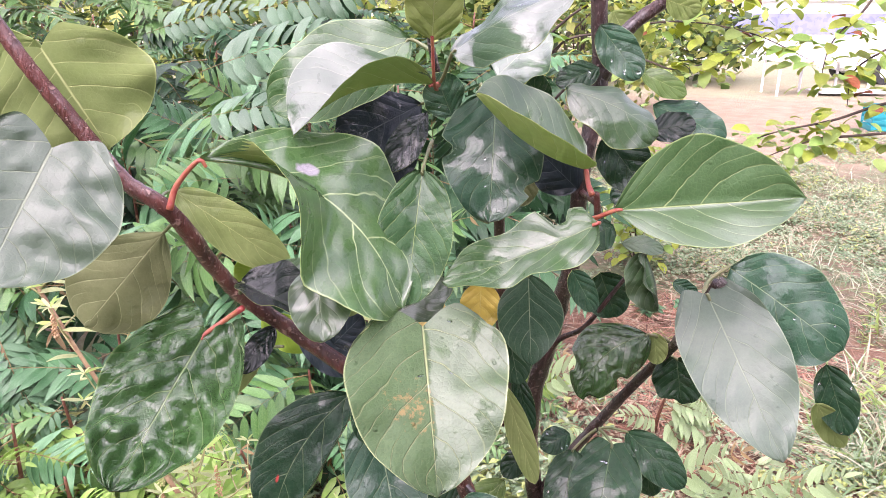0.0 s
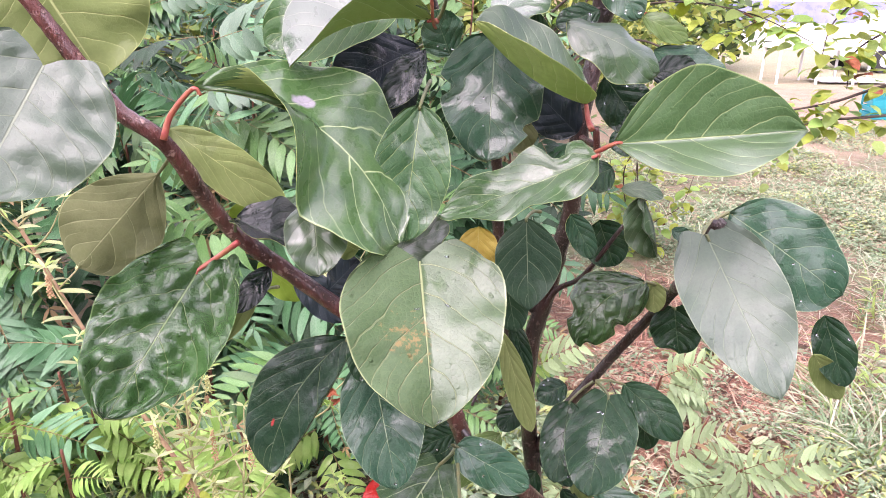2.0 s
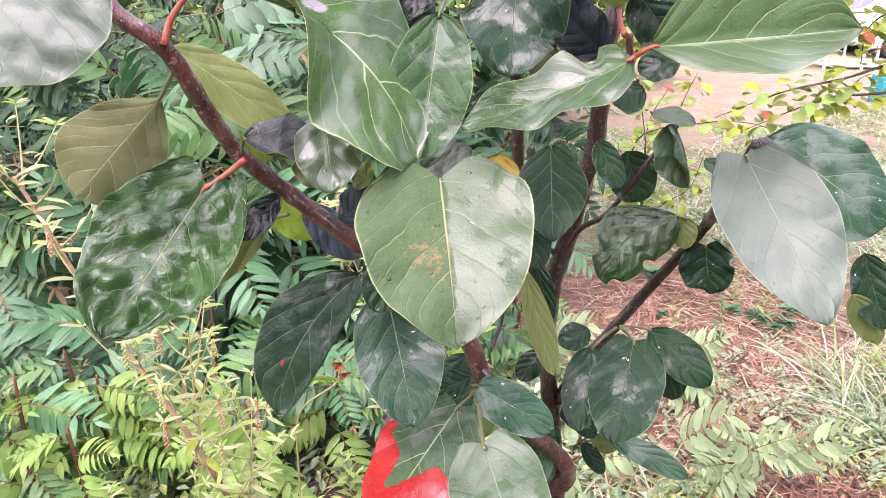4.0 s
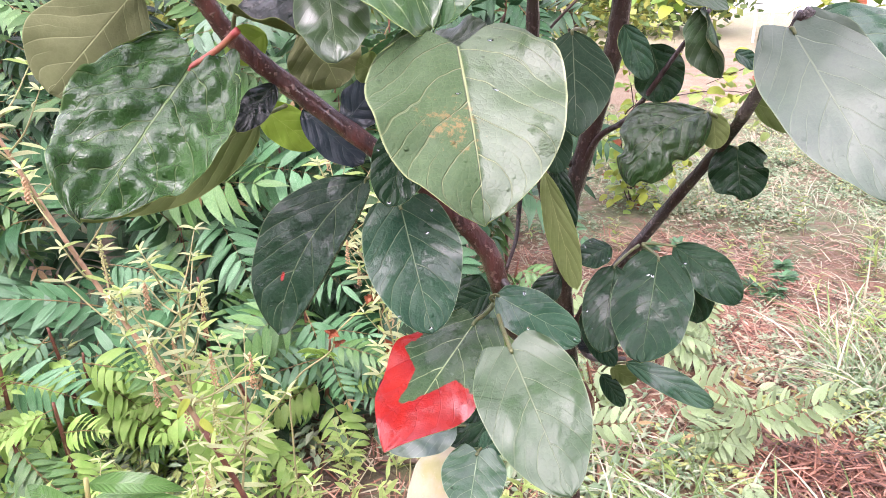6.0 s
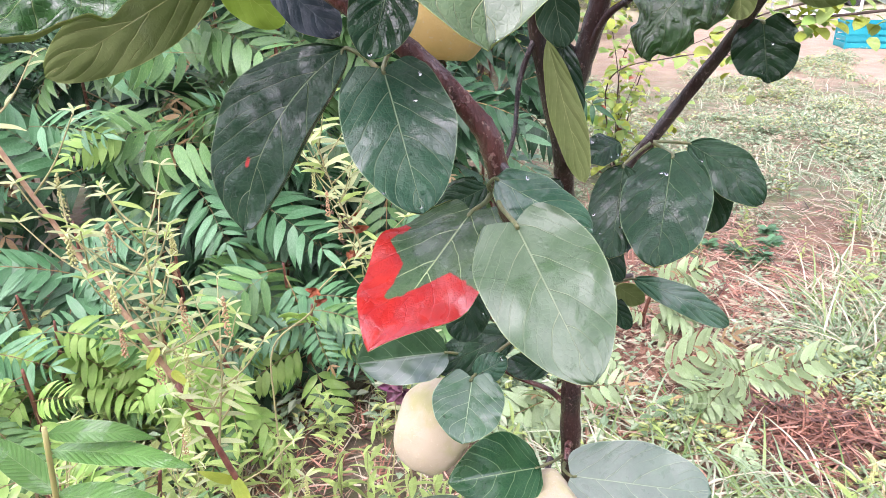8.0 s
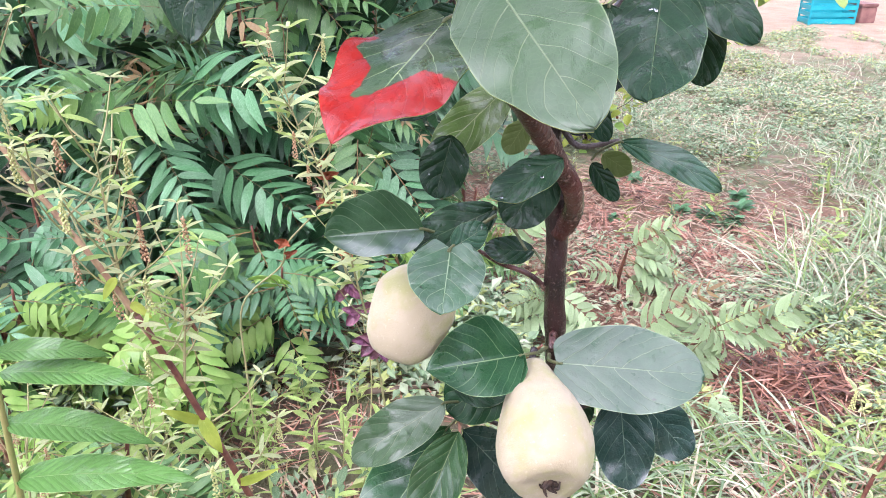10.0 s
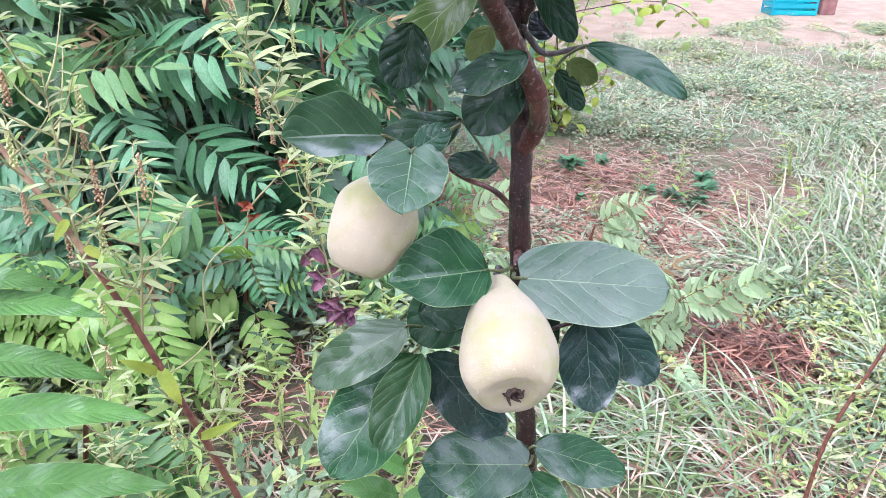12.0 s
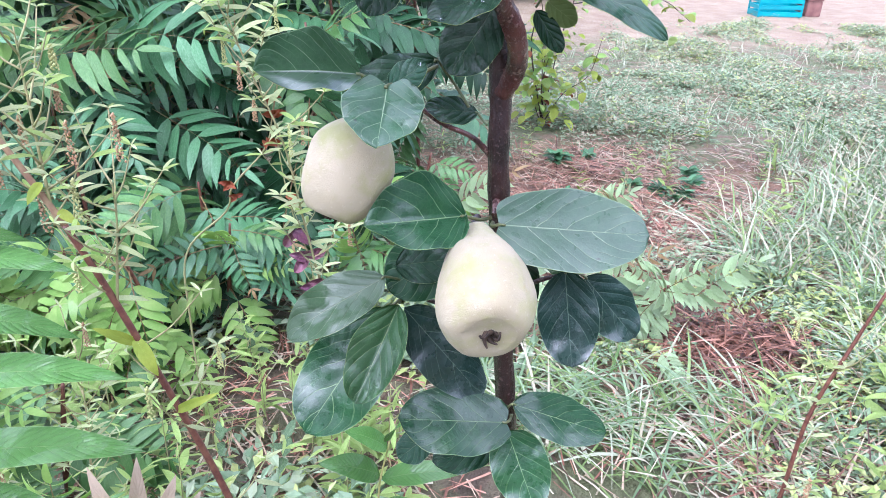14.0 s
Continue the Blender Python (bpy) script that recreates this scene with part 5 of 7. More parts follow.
def quince_fruit(top, eye, radius, skin, label, seed, neck=1.0):
    """A quince that hangs from top, its eye at the far end; neck 1 is pear-shaped, 0 round like an apple."""
    axis = Vector(eye) - Vector(top)
    length = axis.length
    turn = axis.to_track_quat("Z", "Y").to_matrix().to_4x4()
    turn.translation = Vector(top) - Vector(TREE_AT)
    rows, seg = 30, 40
    verts, faces = [], []
    for i in range(rows + 1):
        s = i / rows
        # neck, belly, and a dimple round the eye
        r = float(np.interp(s, (0, 0.03, 0.1, 0.2, 0.35, 0.5, 0.62, 0.72, 0.82, 0.9, 0.95, 0.98, 1), (0.17, 0.28, 0.40, 0.54, 0.77, 0.93, 1.0, 0.99, 0.91, 0.75, 0.56, 0.38, 0.2)))
        r = neck * r + (1 - neck) * math.sqrt(max(0.04, 1 - ((s - 0.40) / (0.62 if s > 0.40 else 0.44)) ** 2))
        z = length * s - 0.085 * length * max(0.0, s - 0.94) / 0.06
        for k in range(seg):
            a = 2 * math.pi * k / seg
            lump = 1 + (0.045 + 0.16 * max(0, s - 0.8)) * math.sin(5 * a + seed) * max(0, s - 0.45) + 0.10 * noise.noise(Vector((math.cos(a) * 1.4, math.sin(a) * 1.4, s * 2.4 + seed * 9)))
            verts.append((radius * r * lump * math.cos(a), radius * r * lump * math.sin(a), z))
    for i in range(rows):
        for k in range(seg):
            k2 = (k + 1) % seg
            faces.append((i * seg + k, (i + 1) * seg + k, (i + 1) * seg + k2, i * seg + k2))
    faces.append(tuple(range(seg)))
    faces.append(tuple(rows * seg + k for k in reversed(range(seg))))
    ob = child("fruit", mesh_of("fruit", verts, faces, skin), quince, turn, label)
    # withered sepals round the eye
    cv, cf = [], []
    for k in range(6):
        a = 2 * math.pi * k / 6 + seed
        line = smooth_line([(0.001 * math.cos(a), 0.001 * math.sin(a), length * 0.87), (0.004 * math.cos(a), 0.004 * math.sin(a), length * 0.925), (0.006 * math.cos(a + 0.5), 0.006 * math.sin(a + 0.5), length * (0.945 + 0.02 * math.sin(k * 3.1))), (0.008 * math.cos(a + 0.9), 0.008 * math.sin(a + 0.9), length * (0.950 + 0.04 * math.sin(k * 2.3)))], 4)
        v, f = tube(line, np.linspace(0.0030, 0.0007, len(line)), 6, 0, len(cv))
        cv += v
        cf += f
    child("calyx", mesh_of("calyx", cv, cf, CALYX), ob, None, "dry dark brown calyx")
    v, f = tube(smooth_line([(0, 0, 0.004), (0.001, 0, -0.006), (0.004, 0, -0.014)], 4), np.linspace(0.0030, 0.0036, 9), 8)
    child("fruit_stalk", mesh_of("fruit_stalk", v, f, BARK_DARK), ob)
    return ob


quince_fruit((0.0824, 0.578, 1.156), (0.0750, 0.462, 1.114), 0.0402, FRUIT, "pale yellow pear-shaped quince with a dry calyx", 0.4)
quince_fruit((-0.004, 0.597, 1.243), (-0.040, 0.573, 1.169), 0.0360, FRUIT, "pale greenish-yellow quince with raindrops on it", 2.1, 0.15)
quince_fruit((-0.012, 0.578, 1.612), (-0.018, 0.565, 1.528), 0.0340, FRUIT_GOLD, "golden olive quince hidden behind leaves", 4.0)


def rain_drops(leaves):
    """Small beads of water on some leaves."""
    v, f = [], []
    rows, seg = 4, 10
    for i in range(rows + 1):
        for k in range(seg):
            e, a = math.pi / 2 * i / rows, 2 * math.pi * k / seg
            v.append((math.cos(e) * math.cos(a), math.cos(e) * math.sin(a), 0.55 * math.sin(e)))
    for i in range(rows):
        for k in range(seg):
            k2 = (k + 1) % seg
            f.append((i * seg + k, i * seg + k2, (i + 1) * seg + k2, (i + 1) * seg + k))
    f.append(tuple(range(seg))[::-1])
    bead = mesh_of("droplet", v, f, DROP)
    rng = random.Random(5)
    for ob in leaves:
        me = ob.data
        tops = [p for p in me.polygons if p.material_index == 0 and 20 < p.index < len(me.polygons) - 60]
        for _ in range(rng.randint(2, 4)):
            p = rng.choice(tops)
            r = rng.uniform(0.0005, 0.0012)
            m = p.normal.to_track_quat("Z", "Y").to_matrix().to_4x4() @ Matrix.Diagonal((r, r * rng.uniform(1.0, 2.2), r, 1))
            m.translation = p.center + p.normal * 0.0001
            child("droplet", bead, ob, m)


rain_drops([o for o in quince.children if o.name.startswith("leaf") and o.data.materials[0] in (TOPS["dark"], TOPS["blue"], TOPS["stain"])][:24])

# ---- ground ----
def ground_height(x, y):
    return 0.03 * noise.noise(Vector((x * 0.9, y * 0.9, 0))) + 0.012 * noise.noise(Vector((x * 4, y * 4, 3)))


def ground_sheet():
    xs = np.concatenate([-np.geomspace(1500, 6, 12), np.linspace(-5, 8, 90), np.geomspace(9, 1500, 12)])
    ys = np.concatenate([-np.geomspace(1500, 4, 10), np.linspace(-3, 14, 110), np.geomspace(15, 1500, 14)])
    verts = [(x, y, ground_height(x, y) if abs(x) < 9 and -4 < y < 15 else 0.0) for y in ys for x in xs]
    w = len(xs)
    faces = [(j * w + i, j * w + i + 1, (j + 1) * w + i + 1, (j + 1) * w + i) for j in range(len(ys) - 1) for i in range(w - 1)]
    n = Nodes("ground_soil_and_dry_grass")
    mulch = n.mix(n.ramp(n.noise(9.0, 5.0, 0.7), 0.35, 0.65, 0, 1), (0.075, 0.032, 0.022), (0.44, 0.225, 0.145))
    mulch = n.mix(n.ramp(n.noise(70.0, 4.0, 0.7), 0.45, 0.7, 0, 0.7), mulch, (0.56, 0.35, 0.25))
    green = n.mix(n.ramp(n.noise(14.0, 5.0, 0.7), 0.35, 0.65, 0, 1), (0.09, 0.12, 0.055), (0.25, 0.28, 0.14))
    green = n.mix(n.ramp(n.noise(5.0, 6.0, 0.75), 0.46, 0.56, 0, 0.85), green, n.mix(n.noise(60.0, 3.0), (0.14, 0.085, 0.06), (0.40, 0.27, 0.19)))
    tan = n.mix(n.ramp(n.noise(3.0, 5.0, 0.7), 0.35, 0.65, 0, 1), (0.32, 0.225, 0.15), (0.43, 0.335, 0.23))
    sep = n.t.nodes.new("ShaderNodeSeparateXYZ")
    n.t.links.new(n.obj(), sep.inputs[0])
    x, y = sep.outputs[0], sep.outputs[1]
    # weeds begin past the mulched bed; beyond them lies a strip of bare dry earth, then thin lawn
    wob = n.ramp(n.noise(0.9, 4.0), 0, 1, -1.4, 1.4)
    weeds = n.ramp(n.math("ADD", n.math("ADD", y, n.math("MULTIPLY", x, 0.35)), wob), 3.9, 4.7, 0, 0.85)
    # the mulched bed lies round the tree's far side; elsewhere brown soil under thin weeds and dead grass
    soil = n.mix(n.ramp(n.noise(7.0, 5.0, 0.7), 0.35, 0.65, 0, 1), (0.085, 0.062, 0.042), (0.20, 0.15, 0.10))
    soil = n.mix(n.ramp(n.noise(2.2, 5.0, 0.65), 0.42, 0.60, 0, 0.85), soil, n.mix(n.noise(40.0, 3.0), (0.07, 0.10, 0.035), (0.22, 0.23, 0.11)))
    dx, dy = n.math("SUBTRACT", x, 1.35), n.math("SUBTRACT", y, 3.3)
    off = n.math("SQRT", n.math("ADD", n.math("MULTIPLY", dx, dx), n.math("MULTIPLY", dy, dy)))
    bed = n.ramp(n.math("ADD", off, n.math("MULTIPLY", wob, 0.4)), 1.0, 1.6, 1, 0)
    mulch = n.mix(bed, soil, mulch)
    col = n.mix(weeds, mulch, green)
    bare = n.ramp(n.math("ADD", n.math("ADD", y, n.math("MULTIPLY", x, 0.25)), wob), 8.6, 10.0, 0, 1)
    col = n.mix(bare, col, tan)
    lawn = n.math("MULTIPLY", n.ramp(n.math("ADD", y, n.math("MULTIPLY", wob, 1.5)), 14.5, 16.5, 0, 1), n.ramp(n.noise(0.5, 4.0), 0.35, 0.6, 0.4, 0.9))
    col = n.mix(lawn, col, (0.36, 0.37, 0.22))
    n.bump(n.math("ADD", n.noise(35.0, 5.0, 0.7), n.noise(140.0, 3.0)), 0.9, 0.02)
    mat = n.done(col, n.ramp(n.noise(12.0, 3.0), 0.4, 0.6, 0.6, 0.95))
    return tagged(new("ground", mesh_of("ground", verts, faces, mat)), "damp reddish mulch and weedy garden soil, dry earth farther off", "ground", "", "structure")


ground_sheet()


def strip_field(name, label, category, spots, mats, rng, length, width, lift, bend, per, upright):
    """Many narrow blades in one mesh: grass or straw round the given (x, y, radius) spots."""
    verts, faces, slots, uvs = [], [], [], []
    for x0, y0, rad in spots:
        for _ in range(per):
            r, a = rad * math.sqrt(rng.random()), rng.uniform(0, 2 * math.pi)
            bx, by = x0 + r * math.cos(a), y0 + r * math.sin(a)
            L = length * rng.uniform(0.5, 1.3)
            w = width * rng.uniform(0.6, 1.3)
            yaw = rng.uniform(0, 2 * math.pi)
            el = rng.uniform(*upright)
            dx, dy = math.cos(yaw), math.sin(yaw)
            px, py = -dy, dx
            s = len(verts)
            z0 = ground_height(bx, by) + lift * rng.random()
            steps = 5
            for i in range(steps + 1):
                u = i / steps
                e = el - bend * u * rng.uniform(0.8, 1.2) if i else el
                d = L * u
                hx = d * math.cos(el) + 0.35 * L * bend * u * u
                hz = d * math.sin(el) - 0.55 * L * bend * u * u
                ww = w * (1 - u ** 2) * 0.5 + 0.0003
                z = max(z0 + hz, z0 + 0.002)
                verts.append((bx + dx * hx + px * ww, by + dy * hx + py * ww, z))
                verts.append((bx + dx * hx - px * ww, by + dy * hx - py * ww, z + ww * 0.5))
                uvs += [(u, 0.35), (u, 0.65)]
            slot = rng.randrange(len(mats))
            for i in range(steps):
                faces.append((s + 2 * i, s + 2 * i + 1, s + 2 * i + 3, s + 2 * i + 2))
                slots.append(slot)
    return tagged(new(name, mesh_of(name, verts, faces, mats, uvs, slots)), label, category, "", "stuff")


def blade_mat(name, a, b, thin=0.25):
    n = Nodes(name)
    rnd = n.node("NewGeometry", 8)
    col = n.mix(rnd, a, b)
    col = n.mix(n.ramp(n.noise(60.0, 2.0), 0.4, 0.7, 0, 0.3), col, [c * 0.6 for c in a])
    n.done(col, 0.45)
    tl = n.t.nodes.new("ShaderNodeBsdfTranslucent")
    n.put(tl.inputs["Color"], col)
    mx = n.t.nodes.new("ShaderNodeMixShader")
    mx.inputs[0].default_value = thin
    n.t.links.new(n.p.outputs[0], mx.inputs[1])
    n.t.links.new(tl.outputs[0], mx.inputs[2])
    n.t.links.new(mx.outputs[0], n.t.nodes["Material Output"].inputs["Surface"])
    return n.mat


GRASS_A = blade_mat("grass_green", (0.11, 0.20, 0.05), (0.26, 0.36, 0.12))
GRASS_B = blade_mat("grass_pale", (0.34, 0.40, 0.26), (0.56, 0.58, 0.42))
GRASS_C = blade_mat("grass_blue_green", (0.16, 0.26, 0.12), (0.32, 0.42, 0.25))
GRASS_D = blade_mat("grass_dry", (0.42, 0.38, 0.25), (0.60, 0.55, 0.40))
STRAW_A = blade_mat("straw_red_brown", (0.040, 0.020, 0.016), (0.30, 0.135, 0.080), 0.05)
STRAW_C = blade_mat("straw_orange_pink", (0.22, 0.085, 0.05), (0.58, 0.31, 0.21), 0.05)
STRAW_B = blade_mat("straw_pale", (0.40, 0.27, 0.18), (0.58, 0.46, 0.33), 0.05)

grng = random.Random(11)
spots = [(0.73, 2.05, 0.2), (0.67, 1.62, 0.2), (0.87, 1.55, 0.22), (0.45, 1.62, 0.16), (0.55, 1.85, 0.2), (0.98, 1.75, 0.16), (1.08, 1.52, 0.16), (1.3, 1.62, 0.13)]
strip_field("grass_tussock", "grass tussock of lax pale blades lying in the mulch", "grass", spots, [GRASS_B, GRASS_A, GRASS_C, GRASS_A, GRASS_D, GRASS_C], grng, 0.30, 0.0085, 0.01, 0.9, 75, (0.15, 1.2))
spots = [(1.88, 2.74, 0.25), (2.2, 2.95, 0.3), (2.6, 3.14, 0.3), (2.26, 2.42, 0.25), (2.05, 2.1, 0.2), (1.75, 2.45, 0.14), (2.5, 2.75, 0.3), (2.9, 3.3, 0.35), (1.75, 1.75, 0.15), (2.8, 3.8, 0.3), (3.3, 3.7, 0.35), (3.1, 4.3, 0.35)]
strip_field("grass_clump", "tall pale grass going to seed beside the bed", "grass", spots, [GRASS_A, GRASS_B, GRASS_C, GRASS_D], grng, 0.36, 0.0085, 0.01, 0.75, 130, (0.45, 1.5))


def weed_mat(name, label, count, area, mats, rng, size, tall):
    """A carpet of small plants, each a dome of leaves, that gathers in patches and leaves the soil bare between them."""
    verts, faces, slots, uvs = [], [], [], []
    while len(faces) < count * 2:
        x, y = rng.uniform(area[0], area[1]), rng.uniform(area[2], area[3])
        thick = 1.3 * noise.noise(Vector((x * 0.9, y * 0.9, 7))) + 0.8 * noise.noise(Vector((x * 2.7, y * 2.7, 2))) + area[4] * (y - area[2])
        bare = min(((x - 1.62) / 0.85) ** 2 + ((y - 3.75) / 1.0) ** 2 + 0.7 * noise.noise(Vector((x * 2.2, y * 2.2, 5))), ((x - 1.36) / 0.24) ** 2 + ((y - 1.97) / 0.18) ** 2)
        # the patch thins out unevenly towards its border
        rim = min(x - area[0], area[1] - x, y - area[2], area[3] - y) / (0.3 * min(area[1] - area[0], area[3] - area[2]))
        if rim + 1.1 * noise.noise(Vector((x * 1.3, y * 1.3, 9))) < rng.uniform(0.0, 1.0):
            continue
        if thick < rng.uniform(-0.25, 0.35) or (bare < 1 and rng.random() > 0.06 + 0.30 * max(0.0, bare)):
            continue
        high = tall * rng.uniform(0.35, 1.3) * max(0.4, min(1.3, 0.6 + thick))
        wide = rng.uniform(0.5, 1.2) * tall
        m = rng.randrange(len(mats))
        g = ground_height(x, y)
        for _ in range(rng.randint(8, 20)):
            a, r = rng.uniform(0, 6.283), math.sqrt(rng.random())
            k = size * rng.uniform(0.6, 1.3) * (0.85 + 0.04 * y)
            d = Vector((math.cos(a), math.sin(a), rng.uniform(-0.5, 0.7))).normalized()
            s = d.cross(Vector((rng.uniform(-0.4, 0.4), rng.uniform(-0.4, 0.4), 1))).normalized()
            up = s.cross(d)
            p, n = Vector((x + wide * r * math.cos(a) * 0.7, y + wide * r * math.sin(a) * 0.7, g + high * (1 - 0.7 * r * r) * rng.uniform(0.6, 1.0))), len(verts)
            w = k * rng.uniform(0.16, 0.30)
            verts += [p, p + d * k * 0.45 + s * w + up * k * 0.08, p + d * k - up * k * 0.1, p + d * k * 0.45 - s * w + up * k * 0.08]
            uvs += [(0, 0.5), (0.5, 0.9), (1, 0.5), (0.5, 0.1)]
            faces += [(n, n + 1, n + 2), (n, n + 2, n + 3)]
            q = m if rng.random() < 0.8 else rng.randrange(len(mats))
            slots += [q, q]
    return tagged(new(name, mesh_of(name, verts, faces, mats, uvs, slots, False)), label, "weeds", "", "stuff")


WEED_A = blade_mat("weed_leaf_blue_green", (0.18, 0.28, 0.15), (0.31, 0.42, 0.25))
WEED_B = blade_mat("weed_leaf_pale_green", (0.30, 0.38, 0.22), (0.43, 0.49, 0.33))
WEED_C = blade_mat("weed_leaf_yellow_green", (0.36, 0.45, 0.13), (0.52, 0.56, 0.23))
WEED_D = blade_mat("weed_leaf_dry", (0.37, 0.30, 0.19), (0.48, 0.41, 0.29))
weed_mat("low_weeds", "patchy carpet of small grey-green weeds on damp soil", 60000, (-0.3, 5.9, 0.7, 7.0, 0.08), [WEED_A, WEED_A, WEED_B, WEED_D], grng, 0.033, 0.09)
weed_mat("field_weeds", "pale weedy field of low plants", 92000, (0.6, 11.5, 4.4, 10.6, -0.06), [WEED_A, WEED_B, WEED_B, WEED_D, WEED_C], grng, 0.032, 0.12)
weed_mat("underbrush", "low yellow-green weeds beneath the shrubs", 22000, (-2.3, 0.65, 0.55, 2.8, 0.2), [WEED_A, WEED_C, WEED_A, WEED_B], grng, 0.055, 0.2)
spots = [(grng.uniform(1.3, 7.5), grng.uniform(3.2, 8.5), 0.22) for _ in range(150)]
spots = [p for p in spots if ((p[0] - 1.65) / 1.0) ** 2 + ((p[1] - 3.75) / 1.15) ** 2 > 1]
strip_field("meadow_grass", "thin pale meadow grass among low weeds", "grass", spots, [GRASS_C, GRASS_B, GRASS_D], grng, 0.24, 0.007, 0.01, 0.7, 20, (0.3, 1.4))
spots = [(grng.uniform(-1.2, 2.8), grng.uniform(0.9, 4.4), 0.3) for _ in range(130)]
strip_field("straw_mulch", "scattered reddish straw and dead stalks on damp soil", "mulch", spots, [STRAW_C, STRAW_A, GRASS_D, STRAW_B], grng, 0.15, 0.005, 0.03, 0.1, 75, (0.0, 0.25))
spots = [(1.36, 1.97, 0.2), (1.25, 1.92, 0.15), (1.48, 1.98, 0.15), (1.22, 2.1, 0.12)]
strip_field("straw_heap", "matted heap of dark red-brown dead stalks", "mulch", spots, [STRAW_A, STRAW_A, STRAW_A, STRAW_C], grng, 0.16, 0.0065, 0.06, 0.15, 150, (0.0, 0.4))
spots = [(1.35, 3.5, 0.5), (1.1, 3.2, 0.4), (1.5, 3.9, 0.4), (1.8, 3.6, 0.4), (1.6, 4.2, 0.4), (1.2, 4.0, 0.4), (0.8, 3.0, 0.35), (1.75, 3.05, 0.3), (1.2, 2.75, 0.3)]
strip_field("straw_litter", "pinkish-orange dead stalks strewn on the bed", "mulch", spots, [STRAW_C, STRAW_C, STRAW_A, STRAW_B], grng, 0.16, 0.006, 0.05, 0.15, 230, (0.0, 0.35))
spots = [(1.15, 1.4, 0.2), (1.45, 1.6, 0.2), (1.0, 1.3, 0.18), (1.65, 1.75, 0.2), (1.3, 1.45, 0.2)]
strip_field("dead_stalks", "grey-brown dead stalks and dry grass at the bed's edge", "mulch", spots, [STRAW_A, STRAW_B, GRASS_D, STRAW_A], grng, 0.2, 0.005, 0.04, 0.2, 70, (0.0, 0.5))
vrg = random.Random(12)
weed_mat("bed_edge_weeds", "small grey-green weeds along the edge of the bed", 6500, (0.75, 2.7, 1.05, 2.45, 0.3), [WEED_A, WEED_A, WEED_C, WEED_C], random.Random(19), 0.038, 0.09)
weed_mat("verge_weeds", "thin low weeds on brown soil round the tree", 26000, (-6.0, 6.0, -5.0, 2.2, 0.03), [WEED_A, WEED_A, WEED_C], vrg, 0.038, 0.09)
spots = [(vrg.gauss(0.0, 2.4), min(1.2, vrg.gauss(-0.6, 1.5)), 0.45) for _ in range(110)]
strip_field("dead_grass", "dead straw and thin grass lying on brown soil", "grass", spots, [GRASS_A, GRASS_B, STRAW_B, STRAW_A], vrg, 0.18, 0.005, 0.01, 0.4, 50, (0.05, 1.1))

# ---- sumac thicket ----
def frond_kind(seed, pairs, length, droop, leaf_len, blades, tip_blade=None):
    """A pinnate leaf: the shared rachis mesh and, for each leaflet, its mesh and pose."""
    rng = random.Random(seed)
    n = 14
    line, ang, p = [], 0.0, Vector((0, 0, 0))
    for i in range(n + 1):
        line.append(tuple(p))
        a = -droop * (i / n) ** 1.3
        p = p + Vector((0.02 * math.sin(seed + i * 0.5), math.cos(a), math.sin(a))) * (length / n)
    rad = np.linspace(0.0026, 0.0009, n + 1)
    v, f = tube(line, rad, 6)
    fits = []
    for k in range(pairs):
        s = 0.20 + 0.78 * k / (pairs - 1)
        q = s * n
        i = min(n - 1, int(q))
        at = Vector(line[i]).lerp(Vector(line[i + 1]), q - i)
        run = (Vector(line[i + 1]) - Vector(line[i])).normalized()
        size = leaf_len * (0.72 + 0.5 * math.sin(math.pi * min(1, 0.25 + 0.72 * s))) * (1.0 if s < 0.85 else 0.72)
        for sgn in (-1, 1):
            out = (Vector((sgn, 0, 0)) * 1.0 + run * rng.uniform(0.50, 0.78) + Vector((0, 0, -rng.uniform(0.0, 0.45)))).normalized()
            up = Vector((sgn * rng.uniform(0.0, 0.4), rng.uniform(-0.35, 0.35), 1.0))
            m = facing(at, at + out, up) @ Matrix.Diagonal((size, size, size, 1))
            mesh = tip_blade if tip_blade and s > 0.86 else rng.choice(blades)
            fits.append((mesh, m))
    at = Vector(line[-1])
    run = (at - Vector(line[-2])).normalized()
    size = leaf_len * 0.75
    fits.append((tip_blade or blades[0], facing(at, at + run, Vector((0, 0.3, 1))) @ Matrix.Diagonal((size, size, size, 1))))
    return mesh_of("frond", v, f, RACHIS), fits


def leaflets(material, name):
    return [leaflet_mesh(name, material, 1.0, w, 8, 1, arch=a, fold=0.14, curl=c, belly=0.36, point=1.9, thick=0.006) for w, a, c in ((0.23, 0.03, 0.07), (0.26, 0.05, 0.12), (0.24, 0.06, 0.05))]


MID = leaflets(FROND["mid"], "leaflet")
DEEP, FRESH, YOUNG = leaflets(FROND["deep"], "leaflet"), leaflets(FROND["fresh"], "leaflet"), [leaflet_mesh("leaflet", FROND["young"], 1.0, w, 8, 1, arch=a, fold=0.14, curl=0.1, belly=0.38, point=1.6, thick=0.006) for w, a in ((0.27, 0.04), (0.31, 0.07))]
RUST = leaflets(FROND["rust"], "leaflet")[0]
HAZE = [leaflet_mesh("leaflet", FROND["haze"], 1.0, w, 8, 1, arch=a, fold=0.12, curl=0.1, belly=0.42, point=1.25, thick=0.006) for w, a in ((0.38, 0.04), (0.43, 0.07), (0.35, 0.03))]
SEEDLING = [leaflet_mesh("leaflet", FROND["seedling"], 1.0, w, 8, 1, arch=a, fold=0.14, curl=0.1, belly=0.38, point=1.6, thick=0.006) for w, a in ((0.29, 0.04), (0.33, 0.07))]
